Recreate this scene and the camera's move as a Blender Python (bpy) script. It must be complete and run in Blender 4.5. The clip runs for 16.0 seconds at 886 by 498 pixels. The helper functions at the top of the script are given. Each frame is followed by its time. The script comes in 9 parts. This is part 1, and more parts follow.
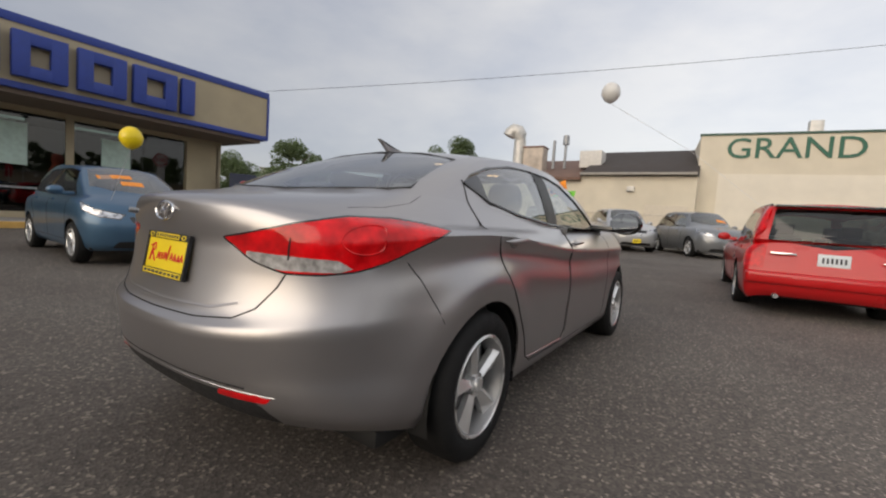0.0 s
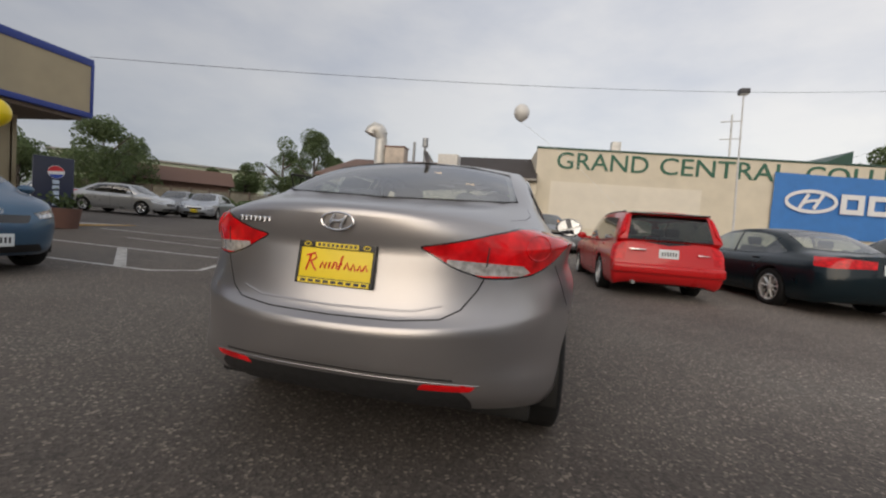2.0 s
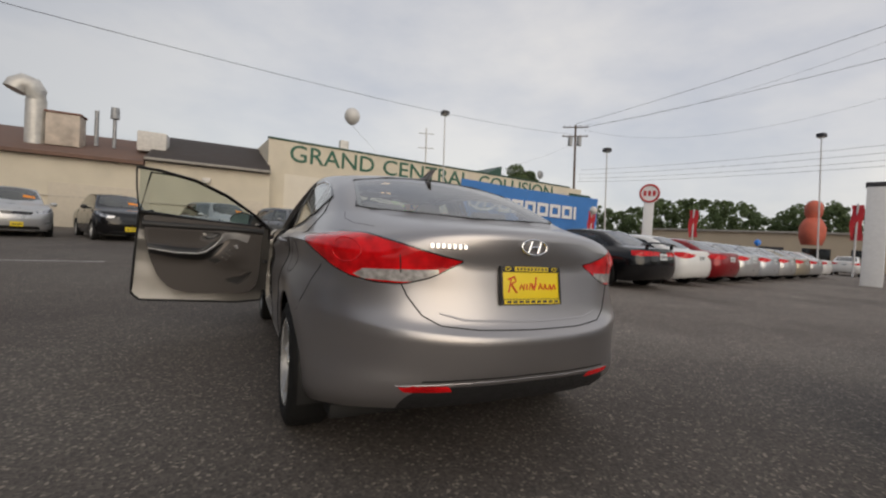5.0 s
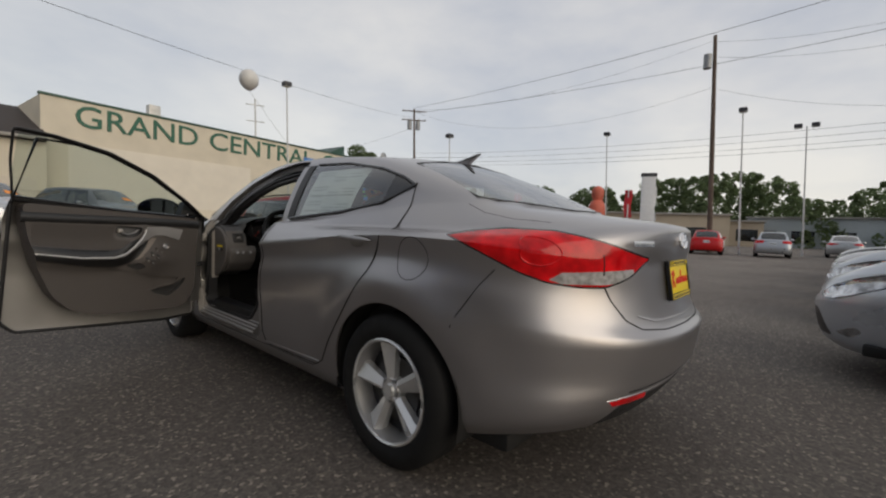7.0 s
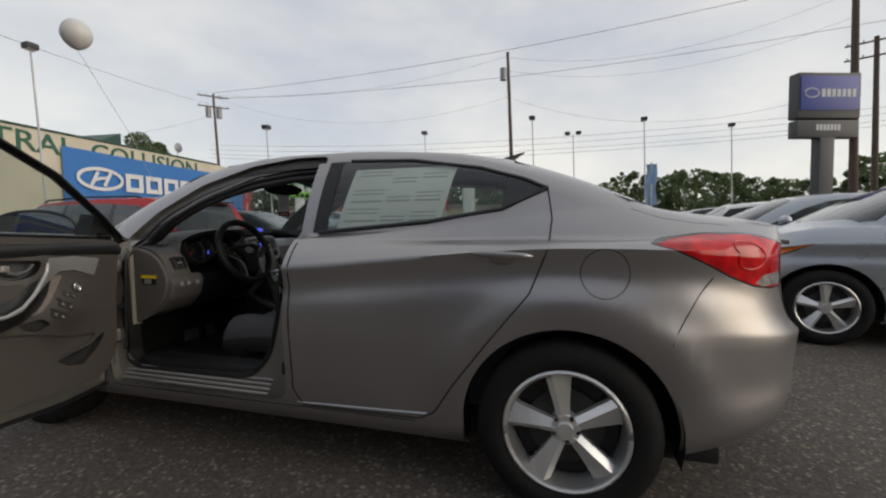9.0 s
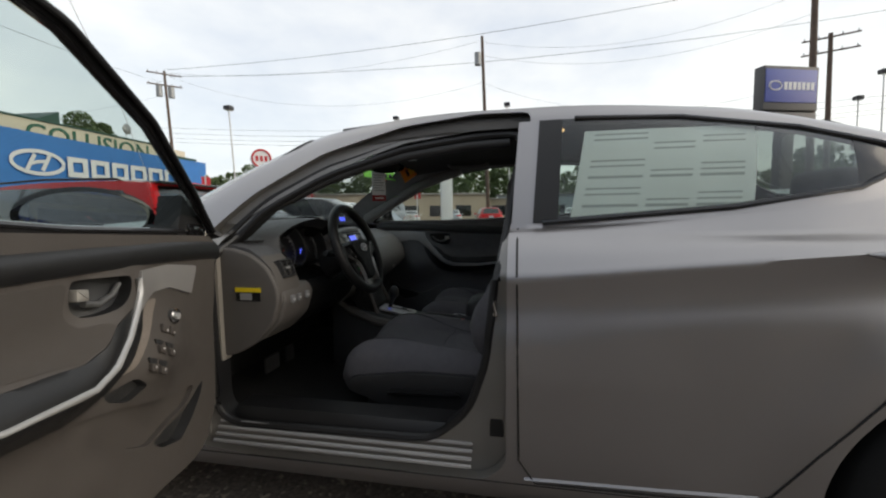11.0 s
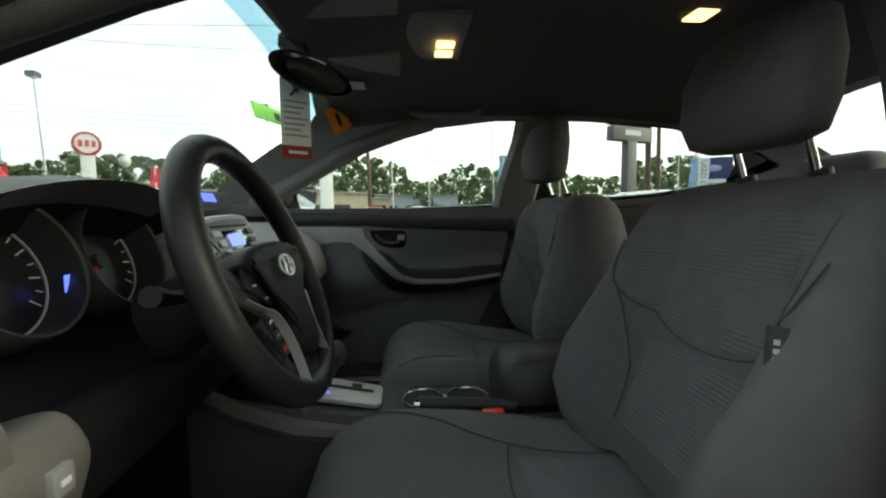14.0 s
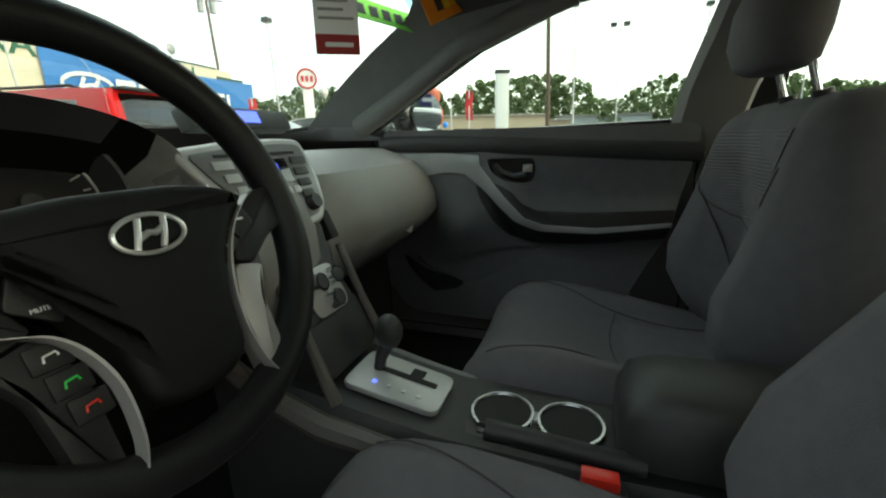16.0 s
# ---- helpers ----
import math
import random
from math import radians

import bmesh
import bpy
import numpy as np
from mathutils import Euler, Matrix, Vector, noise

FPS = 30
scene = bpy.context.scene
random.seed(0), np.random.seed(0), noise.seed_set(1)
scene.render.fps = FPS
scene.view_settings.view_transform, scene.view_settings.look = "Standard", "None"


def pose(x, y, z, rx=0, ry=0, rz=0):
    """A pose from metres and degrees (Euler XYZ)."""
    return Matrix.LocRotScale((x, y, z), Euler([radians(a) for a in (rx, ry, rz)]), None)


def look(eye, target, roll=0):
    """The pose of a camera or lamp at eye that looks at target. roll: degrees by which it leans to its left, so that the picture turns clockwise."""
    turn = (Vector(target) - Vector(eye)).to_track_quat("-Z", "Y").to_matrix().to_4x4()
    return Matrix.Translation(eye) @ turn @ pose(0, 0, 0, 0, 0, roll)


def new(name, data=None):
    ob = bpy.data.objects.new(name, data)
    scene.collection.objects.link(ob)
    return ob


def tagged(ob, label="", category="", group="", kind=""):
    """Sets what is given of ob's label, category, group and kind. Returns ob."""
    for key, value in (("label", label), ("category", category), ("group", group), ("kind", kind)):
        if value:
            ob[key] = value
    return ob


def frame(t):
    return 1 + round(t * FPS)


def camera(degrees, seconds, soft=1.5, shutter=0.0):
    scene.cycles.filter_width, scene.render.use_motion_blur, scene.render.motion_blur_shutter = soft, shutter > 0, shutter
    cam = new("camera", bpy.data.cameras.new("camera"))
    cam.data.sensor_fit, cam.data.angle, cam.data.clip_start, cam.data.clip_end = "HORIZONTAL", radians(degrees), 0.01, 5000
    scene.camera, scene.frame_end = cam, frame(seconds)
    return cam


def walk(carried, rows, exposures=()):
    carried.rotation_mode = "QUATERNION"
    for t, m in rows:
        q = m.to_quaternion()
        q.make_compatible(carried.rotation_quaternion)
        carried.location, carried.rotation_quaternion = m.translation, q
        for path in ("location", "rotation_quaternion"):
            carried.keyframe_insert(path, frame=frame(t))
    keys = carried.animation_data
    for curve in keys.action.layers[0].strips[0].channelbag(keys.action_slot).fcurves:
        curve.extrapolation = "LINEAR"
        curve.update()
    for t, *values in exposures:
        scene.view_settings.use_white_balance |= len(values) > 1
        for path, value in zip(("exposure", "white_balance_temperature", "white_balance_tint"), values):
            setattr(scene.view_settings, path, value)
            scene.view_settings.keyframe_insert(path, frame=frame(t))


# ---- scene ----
cam = camera(92.9, 16.0, 2.2)
PATH = [
    (0, (1.653, -0.606, 1.008), (0.559, 1.063, 0.867), 3.9),
    (0.5, (1.412, -0.775, 0.985), (0.473, 0.984, 0.825), 3.7),
    (1, (1.189, -0.955, 0.982), (0.414, 0.883, 0.841), 4.4),
    (1.5, (0.989, -1.182, 0.999), (0.418, 0.732, 0.904), 4.2),
    (2, (0.713, -1.306, 0.98), (0.278, 0.643, 0.877), 4.4),
    (2.5, (0.418, -1.403, 0.981), (0.159, 0.577, 0.88), 5.0),
    (3, (0.129, -1.521, 0.986), (0.13, 0.476, 0.893), 4.0),
    (3.5, (-0.173, -1.536, 0.977), (0.032, 0.452, 0.913), 3.0),
    (4, (-0.48, -1.482, 0.985), (-0.046, 0.469, 0.923), 3.3),
    (4.5, (-0.811, -1.438, 0.997), (-0.156, 0.451, 0.94), 3.3),
    (5, (-1.1, -1.313, 0.987), (-0.235, 0.49, 0.94), 3.3),
    (5.2, (-1.225, -1.225, 0.98), (-0.301, 0.546, 0.89), 3.6),
    (7.3, (-2.11, -0.153, 0.996), (-0.525, 1.063, 0.905), 2.7),
    (7.5, (-2.193, -0.033, 1.013), (-0.545, 1.096, 0.916), 3.4),
    (8, (-2.316, 0.271, 1.01), (-0.538, 1.173, 0.843), 2.6),
    (8.2, (-2.358, 0.404, 1.024), (-0.553, 1.255, 0.891), 1.5),
    (10.3, (-2.231, 1.723, 1.04), (-0.259, 1.998, 0.85), -0.9),
    (10.5, (-2.176, 1.822, 1.037), (-0.21, 2.13, 0.836), -0.3),
    (11, (-2.006, 2.034, 1.048), (-0.054, 2.44, 0.882), -0.9),
    (11.5, (-1.789, 2.127, 1.029), (0.06, 2.854, 0.805), -1.2),
    (12, (-1.573, 2.188, 1.033), (0.143, 3.184, 0.787), -0.7),
    (12.5, (-1.414, 2.304, 1.021), (0.366, 3.191, 0.801), -0.8),
    (13, (-1.266, 2.418, 1.017), (0.662, 2.929, 0.864), -1.0),
    (13.5, (-1.117, 2.511, 0.992), (0.877, 2.61, 0.87), -1.1),
    (14, (-0.971, 2.541, 0.988), (1.014, 2.374, 0.817), -0.5),
    (14.5, (-0.853, 2.589, 0.989), (1.118, 2.312, 0.799), -0.7),
    (15, (-0.747, 2.562, 0.968), (1.233, 2.475, 0.7), -0.7),
    (15.5, (-0.634, 2.469, 0.972), (1.304, 2.786, 0.591), -0.5),
    (16, (-0.586, 2.399, 0.981), (1.244, 3.027, 0.476), -1.3),
]
EXPOSURES = [(0.0, 0.45, 6600, 10), (1.5, 0.32, 6600, 10), (2.5, 0.15, 6600, 10), (5.0, 0.05, 6600, 10), (8.2, 0.0, 6500, 8), (10.5, 0.58, 6500, 7), (12.0, 0.78, 6500, 3), (13.0, 1.3, 6600, 0), (14.0, 1.8, 6800, -6), (15.0, 1.95, 6850, -8), (16.0, 2.0, 6900, -10)]
walk(cam, [(t, look(eye, aim, roll)) for t, eye, aim, roll in PATH], EXPOSURES)


# ---------------------------------------------------------------- sky and sun
world = bpy.data.worlds.new("sky")
scene.world = world
world.use_nodes = True
wt = world.node_tree
wt.nodes.clear()
w_out = wt.nodes.new("ShaderNodeOutputWorld")
w_bg = wt.nodes.new("ShaderNodeBackground")
w_sky = wt.nodes.new("ShaderNodeTexSky")
w_sky.sky_type = 'NISHITA'
w_sky.sun_disc = False
w_sky.sun_elevation = radians(14)
w_sky.sun_rotation = radians(186)
w_gain = wt.nodes.new("ShaderNodeMix")
w_gain.data_type = 'RGBA'
w_gain.blend_type = 'MULTIPLY'
w_gain.inputs[0].default_value = 1.0
w_gain.inputs[7].default_value = (1.5, 1.5, 1.5, 1)
w_co = wt.nodes.new("ShaderNodeTexCoord")
w_map = wt.nodes.new("ShaderNodeMapping")
w_map.inputs["Scale"].default_value = (1.3, 1.3, 3.0)
w_n = wt.nodes.new("ShaderNodeTexNoise")
w_n.inputs["Scale"].default_value = 1.4
w_n.inputs["Detail"].default_value = 6
w_n.inputs["Roughness"].default_value = 0.55
w_r = wt.nodes.new("ShaderNodeValToRGB")
w_r.color_ramp.elements[0].position, w_r.color_ramp.elements[0].color = 0.32, (4.7, 5.0, 5.8, 1)
w_r.color_ramp.elements[1].position, w_r.color_ramp.elements[1].color = 0.66, (7.4, 7.3, 7.3, 1)
w_mix = wt.nodes.new("ShaderNodeMix")
w_mix.data_type = 'RGBA'
w_mix.inputs[0].default_value = 0.86
wt.links.new(w_co.outputs["Generated"], w_map.inputs["Vector"])
wt.links.new(w_map.outputs["Vector"], w_n.inputs["Vector"])
wt.links.new(w_n.outputs["Fac"], w_r.inputs["Fac"])
wt.links.new(w_sky.outputs["Color"], w_gain.inputs[6])
wt.links.new(w_gain.outputs[2], w_mix.inputs[6])
wt.links.new(w_r.outputs["Color"], w_mix.inputs[7])
# the cloud cover thins and brightens towards the east
w_sep = wt.nodes.new("ShaderNodeSeparateXYZ")
wt.links.new(w_co.outputs["Generated"], w_sep.inputs[0])
w_east = wt.nodes.new("ShaderNodeMapRange")
w_east.inputs["From Min"].default_value, w_east.inputs["From Max"].default_value = -1.0, 1.0
wt.links.new(w_sep.outputs["X"], w_east.inputs["Value"])
w_er = wt.nodes.new("ShaderNodeValToRGB")
w_er.color_ramp.elements[0].color = (0.50, 0.52, 0.56, 1)
w_em = w_er.color_ramp.elements.new(0.5)
w_em.color = (0.94, 0.935, 0.93, 1)
w_er.color_ramp.elements[2].color = (1.16, 1.12, 1.07, 1)
wt.links.new(w_east.outputs["Result"], w_er.inputs["Fac"])
w_mul = wt.nodes.new("ShaderNodeMix")
w_mul.data_type, w_mul.blend_type = 'RGBA', 'MULTIPLY'
w_mul.inputs[0].default_value = 1.0
wt.links.new(w_mix.outputs[2], w_mul.inputs[6])
wt.links.new(w_er.outputs["Color"], w_mul.inputs[7])
wt.links.new(w_mul.outputs[2], w_bg.inputs["Color"])
w_bg.inputs["Strength"].default_value = 0.1
wt.links.new(w_bg.outputs["Background"], w_out.inputs["Surface"])

sun = new("sun", bpy.data.lights.new("sun", 'SUN'))
sun.data.energy, sun.data.angle, sun.data.color = 1.3, radians(56), (1.0, 0.87, 0.72)
sun.matrix_world = look((-1.2, -10, 3.6), (0, 0, 0))


# ---------------------------------------------------------------- materials
MATS = {}


def mat(name, color, rough=0.5, metal=0.0, coat=0.0, vary=0.12, scale=8.0, bump=0.0, bscale=None, emit=None, spec=0.5, fine=True):
    """A principled surface with colour drift at two scales and an optional fine relief."""
    if name in MATS:
        return MATS[name]
    m = bpy.data.materials.new(name)
    m.use_nodes = True
    nt = m.node_tree
    b = nt.nodes["Principled BSDF"]
    b.inputs["Base Color"].default_value = (*color, 1)
    b.inputs["Roughness"].default_value = rough
    b.inputs["Metallic"].default_value = metal
    b.inputs["Coat Weight"].default_value = coat
    b.inputs["Coat Roughness"].default_value = 0.04
    b.inputs["Specular IOR Level"].default_value = spec
    if emit:
        b.inputs["Emission Color"].default_value = (*emit[:3], 1)
        b.inputs["Emission Strength"].default_value = emit[3]
    if vary or bump:
        co = nt.nodes.new("ShaderNodeTexCoord")
        n1 = nt.nodes.new("ShaderNodeTexNoise")
        n1.inputs["Scale"].default_value = scale
        n1.inputs["Detail"].default_value = 5
        nt.links.new(co.outputs["Object"], n1.inputs["Vector"])
        if vary:
            mr = nt.nodes.new("ShaderNodeMapRange")
            mr.inputs["From Min"].default_value, mr.inputs["From Max"].default_value = 0.3, 0.7
            mr.inputs["To Min"].default_value, mr.inputs["To Max"].default_value = 1 - vary, 1 + vary
            nt.links.new(n1.outputs["Fac"], mr.inputs["Value"])
            mx = nt.nodes.new("ShaderNodeMix")
            mx.data_type, mx.blend_type = 'RGBA', 'MULTIPLY'
            mx.inputs[0].default_value = 1
            mx.inputs[6].default_value = (*color, 1)
            nt.links.new(mr.outputs["Result"], mx.inputs[7])
            nt.links.new(mx.outputs[2], b.inputs["Base Color"])
            if rough > 0.1:
                rr = nt.nodes.new("ShaderNodeMapRange")
                rr.inputs["From Min"].default_value, rr.inputs["From Max"].default_value = 0.3, 0.7
                rr.inputs["To Min"].default_value, rr.inputs["To Max"].default_value = rough * 0.88, min(1, rough * 1.12)
                nt.links.new(n1.outputs["Fac"], rr.inputs["Value"])
                nt.links.new(rr.outputs["Result"], b.inputs["Roughness"])
        if bump:
            n2 = nt.nodes.new("ShaderNodeTexNoise")
            n2.inputs["Scale"].default_value = bscale or scale * 12
            n2.inputs["Detail"].default_value = 3
            nt.links.new(co.outputs["Object"], n2.inputs["Vector"])
            bp = nt.nodes.new("ShaderNodeBump")
            bp.inputs["Strength"].default_value = bump
            bp.inputs["Distance"].default_value = 0.004
            nt.links.new(n2.outputs["Fac"], bp.inputs["Height"])
            nt.links.new(bp.outputs["Normal"], b.inputs["Normal"])
    MATS[name] = m
    return m


def paint(name, color, metal=0.0, rough=0.35):
    return mat(name, color, rough, metal, coat=0.7, vary=0.03, scale=3, spec=0.2)


def glass(name, tint=(1, 1, 1), clear=0.9, rough=0.0):
    """Thin tinted pane: part sees through, part mirrors by Fresnel."""
    if name in MATS:
        return MATS[name]
    m = bpy.data.materials.new(name)
    m.use_nodes = True
    nt = m.node_tree
    nt.nodes.clear()
    out = nt.nodes.new("ShaderNodeOutputMaterial")
    tr = nt.nodes.new("ShaderNodeBsdfTransparent")
    tr.inputs["Color"].default_value = (*[c * clear for c in tint], 1)
    gl = nt.nodes.new("ShaderNodeBsdfGlossy")
    gl.inputs["Roughness"].default_value = rough
    lw = nt.nodes.new("ShaderNodeLayerWeight")
    lw.inputs["Blend"].default_value = 0.5
    pw = nt.nodes.new("ShaderNodeMath")
    pw.operation = 'POWER'
    pw.inputs[1].default_value = 2.1
    nt.links.new(lw.outputs["Facing"], pw.inputs[0])
    fr = nt.nodes.new("ShaderNodeMapRange")
    fr.inputs["To Min"].default_value, fr.inputs["To Max"].default_value = 0.06, 0.95
    nt.links.new(pw.outputs["Value"], fr.inputs["Value"])
    mx = nt.nodes.new("ShaderNodeMixShader")
    nt.links.new(fr.outputs["Result"], mx.inputs["Fac"])
    nt.links.new(tr.outputs["BSDF"], mx.inputs[1])
    nt.links.new(gl.outputs["BSDF"], mx.inputs[2])
    nt.links.new(mx.outputs["Shader"], out.inputs["Surface"])
    MATS[name] = m
    return m


BLACK = mat("black_plastic", (0.012, 0.012, 0.013), 0.45, vary=0.1)
GLOSSBLACK = mat("gloss_black", (0.008, 0.008, 0.009), 0.12, coat=0.6, vary=0)
RUBBER = mat("tyre_rubber", (0.011, 0.011, 0.011), 0.75, bump=0.3, scale=20, spec=0.25)
SEAM = mat("panel_gap", (0.006, 0.006, 0.006), 0.7, vary=0)
CHROME = mat("chrome", (0.85, 0.85, 0.86), 0.08, 1.0, vary=0)
ALLOY = mat("alloy_silver", (0.78, 0.78, 0.77), 0.24, 0.70, vary=0.05)
STEEL = mat("galvanised_steel", (0.32, 0.33, 0.34), 0.5, 0.5, vary=0.2)
WHITE = mat("white_paint", (0.78, 0.78, 0.76), 0.5)
GLASS = glass("clear_glass", (0.86, 0.95, 0.92), 0.80)
DARKGLASS = glass("tinted_glass", (0.55, 0.62, 0.60), 0.45)
WINDSHIELD = glass("windshield_glass", (0.90, 0.97, 0.95), 0.88)


# ---------------------------------------------------------------- mesh helpers
def part(name, bm, material, parent=None, label="", smooth=40, kind=""):
    """Links a bmesh as one mesh object; vertices are in the parent's frame."""
    me = bpy.data.meshes.new(name)
    if smooth:
        for f in bm.faces:
            f.smooth = True
    bm.normal_update()
    bm.to_mesh(me)
    bm.free()
    me.materials.append(material)
    if smooth and smooth < 180:
        me.set_sharp_from_angle(angle=radians(smooth))
    ob = new(name, me)
    if parent:
        ob.parent = parent
    if label or kind:
        tagged(ob, label=label, kind=kind)
    return ob


def thing(name, label, category, m=None, group="", kind=""):
    ob = new(name)
    ob.empty_display_size = 0.2
    if m is not None:
        ob.matrix_world = m
    return tagged(ob, label, category, group, kind)


def solo(name, bm, material, label, category, smooth=40, group="", kind="", m=None):
    ob = part(name, bm, material, None, "", smooth)
    if m is not None:
        ob.matrix_world = m
    return tagged(ob, label, category, group, kind)


def box(bm, lo, hi, bevel=0.0, seg=2, m=None):
    ret = bmesh.ops.create_cube(bm, size=1)
    vs = ret["verts"]
    for v in vs:
        v.co = Vector([lo[i] + (v.co[i] + 0.5) * (hi[i] - lo[i]) for i in range(3)])
    if bevel:
        es = list({e for v in vs for e in v.link_edges})
        r = bmesh.ops.bevel(bm, geom=es, offset=bevel, segments=seg, affect='EDGES', profile=0.6)
        vs = list({v for f in r["faces"] for v in f.verts} | {v for v in vs if v.is_valid})
    if m is not None:
        bmesh.ops.transform(bm, matrix=m, verts=[v for v in vs if v.is_valid])
    return bm


def boxbm(lo, hi, bevel=0.0, seg=2, m=None):
    return box(bmesh.new(), lo, hi, bevel, seg, m)


def cyl(bm, p, q, r1, r2=None, n=20, caps=True):
    p, q = Vector(p), Vector(q)
    d = q - p
    m = Matrix.Translation((p + q) / 2) @ d.to_track_quat('Z', 'Y').to_matrix().to_4x4()
    bmesh.ops.create_cone(bm, cap_ends=caps, segments=n, radius1=r1, radius2=r1 if r2 is None else r2, depth=d.length, matrix=m)
    return bm


def ball(bm, c, r, sx=1, sy=1, sz=1, n=16):
    m = Matrix.Translation(c) @ Matrix.Diagonal((sx, sy, sz, 1))
    bmesh.ops.create_uvsphere(bm, u_segments=n, v_segments=max(6, n * 2 // 3), radius=r, matrix=m)
    return bm


def tube(bm, pts, r, n=8, closed=False):
    """A round bar along a line of points; r may be one number or one for each point."""
    pts = [Vector(p) for p in pts]
    k = len(pts)
    rs = r if isinstance(r, (list, tuple)) else [r] * k
    rings = []
    up = Vector((0, 0, 1))
    for i, p in enumerate(pts):
        if closed:
            d = pts[(i + 1) % k] - pts[i - 1]
        else:
            d = pts[min(i + 1, k - 1)] - pts[max(i - 1, 0)]
        d.normalize()
        a = d.cross(up)
        if a.length < 0.05:
            a = d.cross(Vector((0, 1, 0)))
        a.normalize()
        b = a.cross(d)
        rings.append([bm.verts.new(p + rs[i] * (math.cos(t) * a + math.sin(t) * b)) for t in [2 * math.pi * j / n for j in range(n)]])
    for i in range(k if closed else k - 1):
        a, b = rings[i], rings[(i + 1) % k]
        for j in range(n):
            bm.faces.new((a[j], a[(j + 1) % n], b[(j + 1) % n], b[j]))
    if not closed:
        bm.faces.new(rings[0])
        bm.faces.new(rings[-1][::-1])
    bmesh.ops.recalc_face_normals(bm, faces=bm.faces)
    return bm


def grid(bm, rows):
    """A sheet through rows of points."""
    vs = [[bm.verts.new(p) for p in row] for row in rows]
    for a, b in zip(vs, vs[1:]):
        for j in range(len(a) - 1):
            try:
                bm.faces.new((a[j], a[j + 1], b[j + 1], b[j]))
            except ValueError:
                pass
    return bm


def thick(bm, t):
    """Gives a sheet depth t against its normals."""
    bm.normal_update()
    bmesh.ops.solidify(bm, geom=bm.faces[:], thickness=t)
    return bm


def prism(bm, poly, lo, hi, axis=0, bevel=0.0, seg=2):
    """A polygon in the two other axes, drawn out along axis from lo to hi."""
    def at(p, v):
        c = [0, 0, 0]
        o = [i for i in range(3) if i != axis]
        c[axis], c[o[0]], c[o[1]] = v, p[0], p[1]
        return c
    a = [bm.verts.new(at(p, lo)) for p in poly]
    b = [bm.verts.new(at(p, hi)) for p in poly]
    fs = [bm.faces.new(a), bm.faces.new(b[::-1])]
    n = len(poly)
    for i in range(n):
        fs.append(bm.faces.new((a[i], b[i], b[(i + 1) % n], a[(i + 1) % n])))
    bmesh.ops.recalc_face_normals(bm, faces=fs)
    if bevel:
        es = list({e for f in fs[:2] for e in f.edges})
        bmesh.ops.bevel(bm, geom=es, offset=bevel, segments=seg, affect='EDGES', profile=0.6)
    return bm


def curve(keys):
    """A smooth function through (t, value) keys; values may be tuples."""
    ts = [k[0] for k in keys]
    vs = np.array([np.atleast_1d(np.array(k[1], float)) for k in keys])
    n = len(ts)
    d = [(vs[min(i + 1, n - 1)] - vs[max(i - 1, 0)]) / (ts[min(i + 1, n - 1)] - ts[max(i - 1, 0)]) for i in range(n)]
    for i in range(1, n - 1):
        turn = (vs[i + 1] - vs[i]) * (vs[i] - vs[i - 1]) <= 0
        d[i] = np.where(turn, 0, d[i])

    def f(t):
        t = min(max(t, ts[0]), ts[-1])
        i = min(max(int(np.searchsorted(ts, t)) - 1, 0), n - 2)
        h = ts[i + 1] - ts[i]
        u = (t - ts[i]) / h
        v = (2 * u**3 - 3 * u**2 + 1) * vs[i] + (u**3 - 2 * u**2 + u) * h * d[i] + (3 * u**2 - 2 * u**3) * vs[i + 1] + (u**3 - u**2) * h * d[i + 1]
        return float(v[0]) if len(v) == 1 else v
    return f


def inside(p, poly):
    x, y = p
    hit = False
    for (x0, y0), (x1, y1) in zip(poly, poly[1:] + poly[:1]):
        if (y0 > y) != (y1 > y) and x < (x1 - x0) * (y - y0) / (y1 - y0) + x0:
            hit = not hit
    return hit


def carve(bm, poly, axes, keep=lambda c: True):
    """Cuts the faces of a sheet along a polygon seen flat in two axes; returns the faces inside it."""
    i, j = axes
    k = 3 - i - j
    for (a0, b0), (a1, b1) in zip(poly, poly[1:] + poly[:1]):
        lo = (min(a0, a1) - 1e-4, min(b0, b1) - 1e-4)
        hi = (max(a0, a1) + 1e-4, max(b0, b1) + 1e-4)
        fs = []
        for f in bm.faces:
            if not keep(f.calc_center_median()):
                continue
            us = [v.co[i] for v in f.verts]
            ws = [v.co[j] for v in f.verts]
            if max(us) >= lo[0] and min(us) <= hi[0] and max(ws) >= lo[1] and min(ws) <= hi[1]:
                fs.append(f)
        if not fs:
            continue
        no = Vector((0, 0, 0))
        no[i], no[j] = b1 - b0, a0 - a1
        if no.length < 1e-9:
            continue
        co = Vector((0, 0, 0))
        co[i], co[j] = a0, b0
        geom = list({e for f in fs for e in f.edges} | {v for f in fs for v in f.verts}) + fs
        bmesh.ops.bisect_plane(bm, geom=geom, dist=1e-5, plane_co=co, plane_no=no.normalized())
    out = []
    for f in bm.faces:
        c = f.calc_center_median()
        if keep(c) and inside((c[i], c[j]), poly):
            out.append(f)
    return out


def take(bm, faces):
    """Moves faces of bm into a bmesh of their own."""
    nb = bmesh.new()
    table = {}
    for f in faces:
        vs = []
        for v in f.verts:
            if v not in table:
                table[v] = nb.verts.new(v.co)
            vs.append(table[v])
        try:
            nb.faces.new(vs)
        except ValueError:
            pass
    bmesh.ops.delete(bm, geom=faces, context='FACES')
    return nb


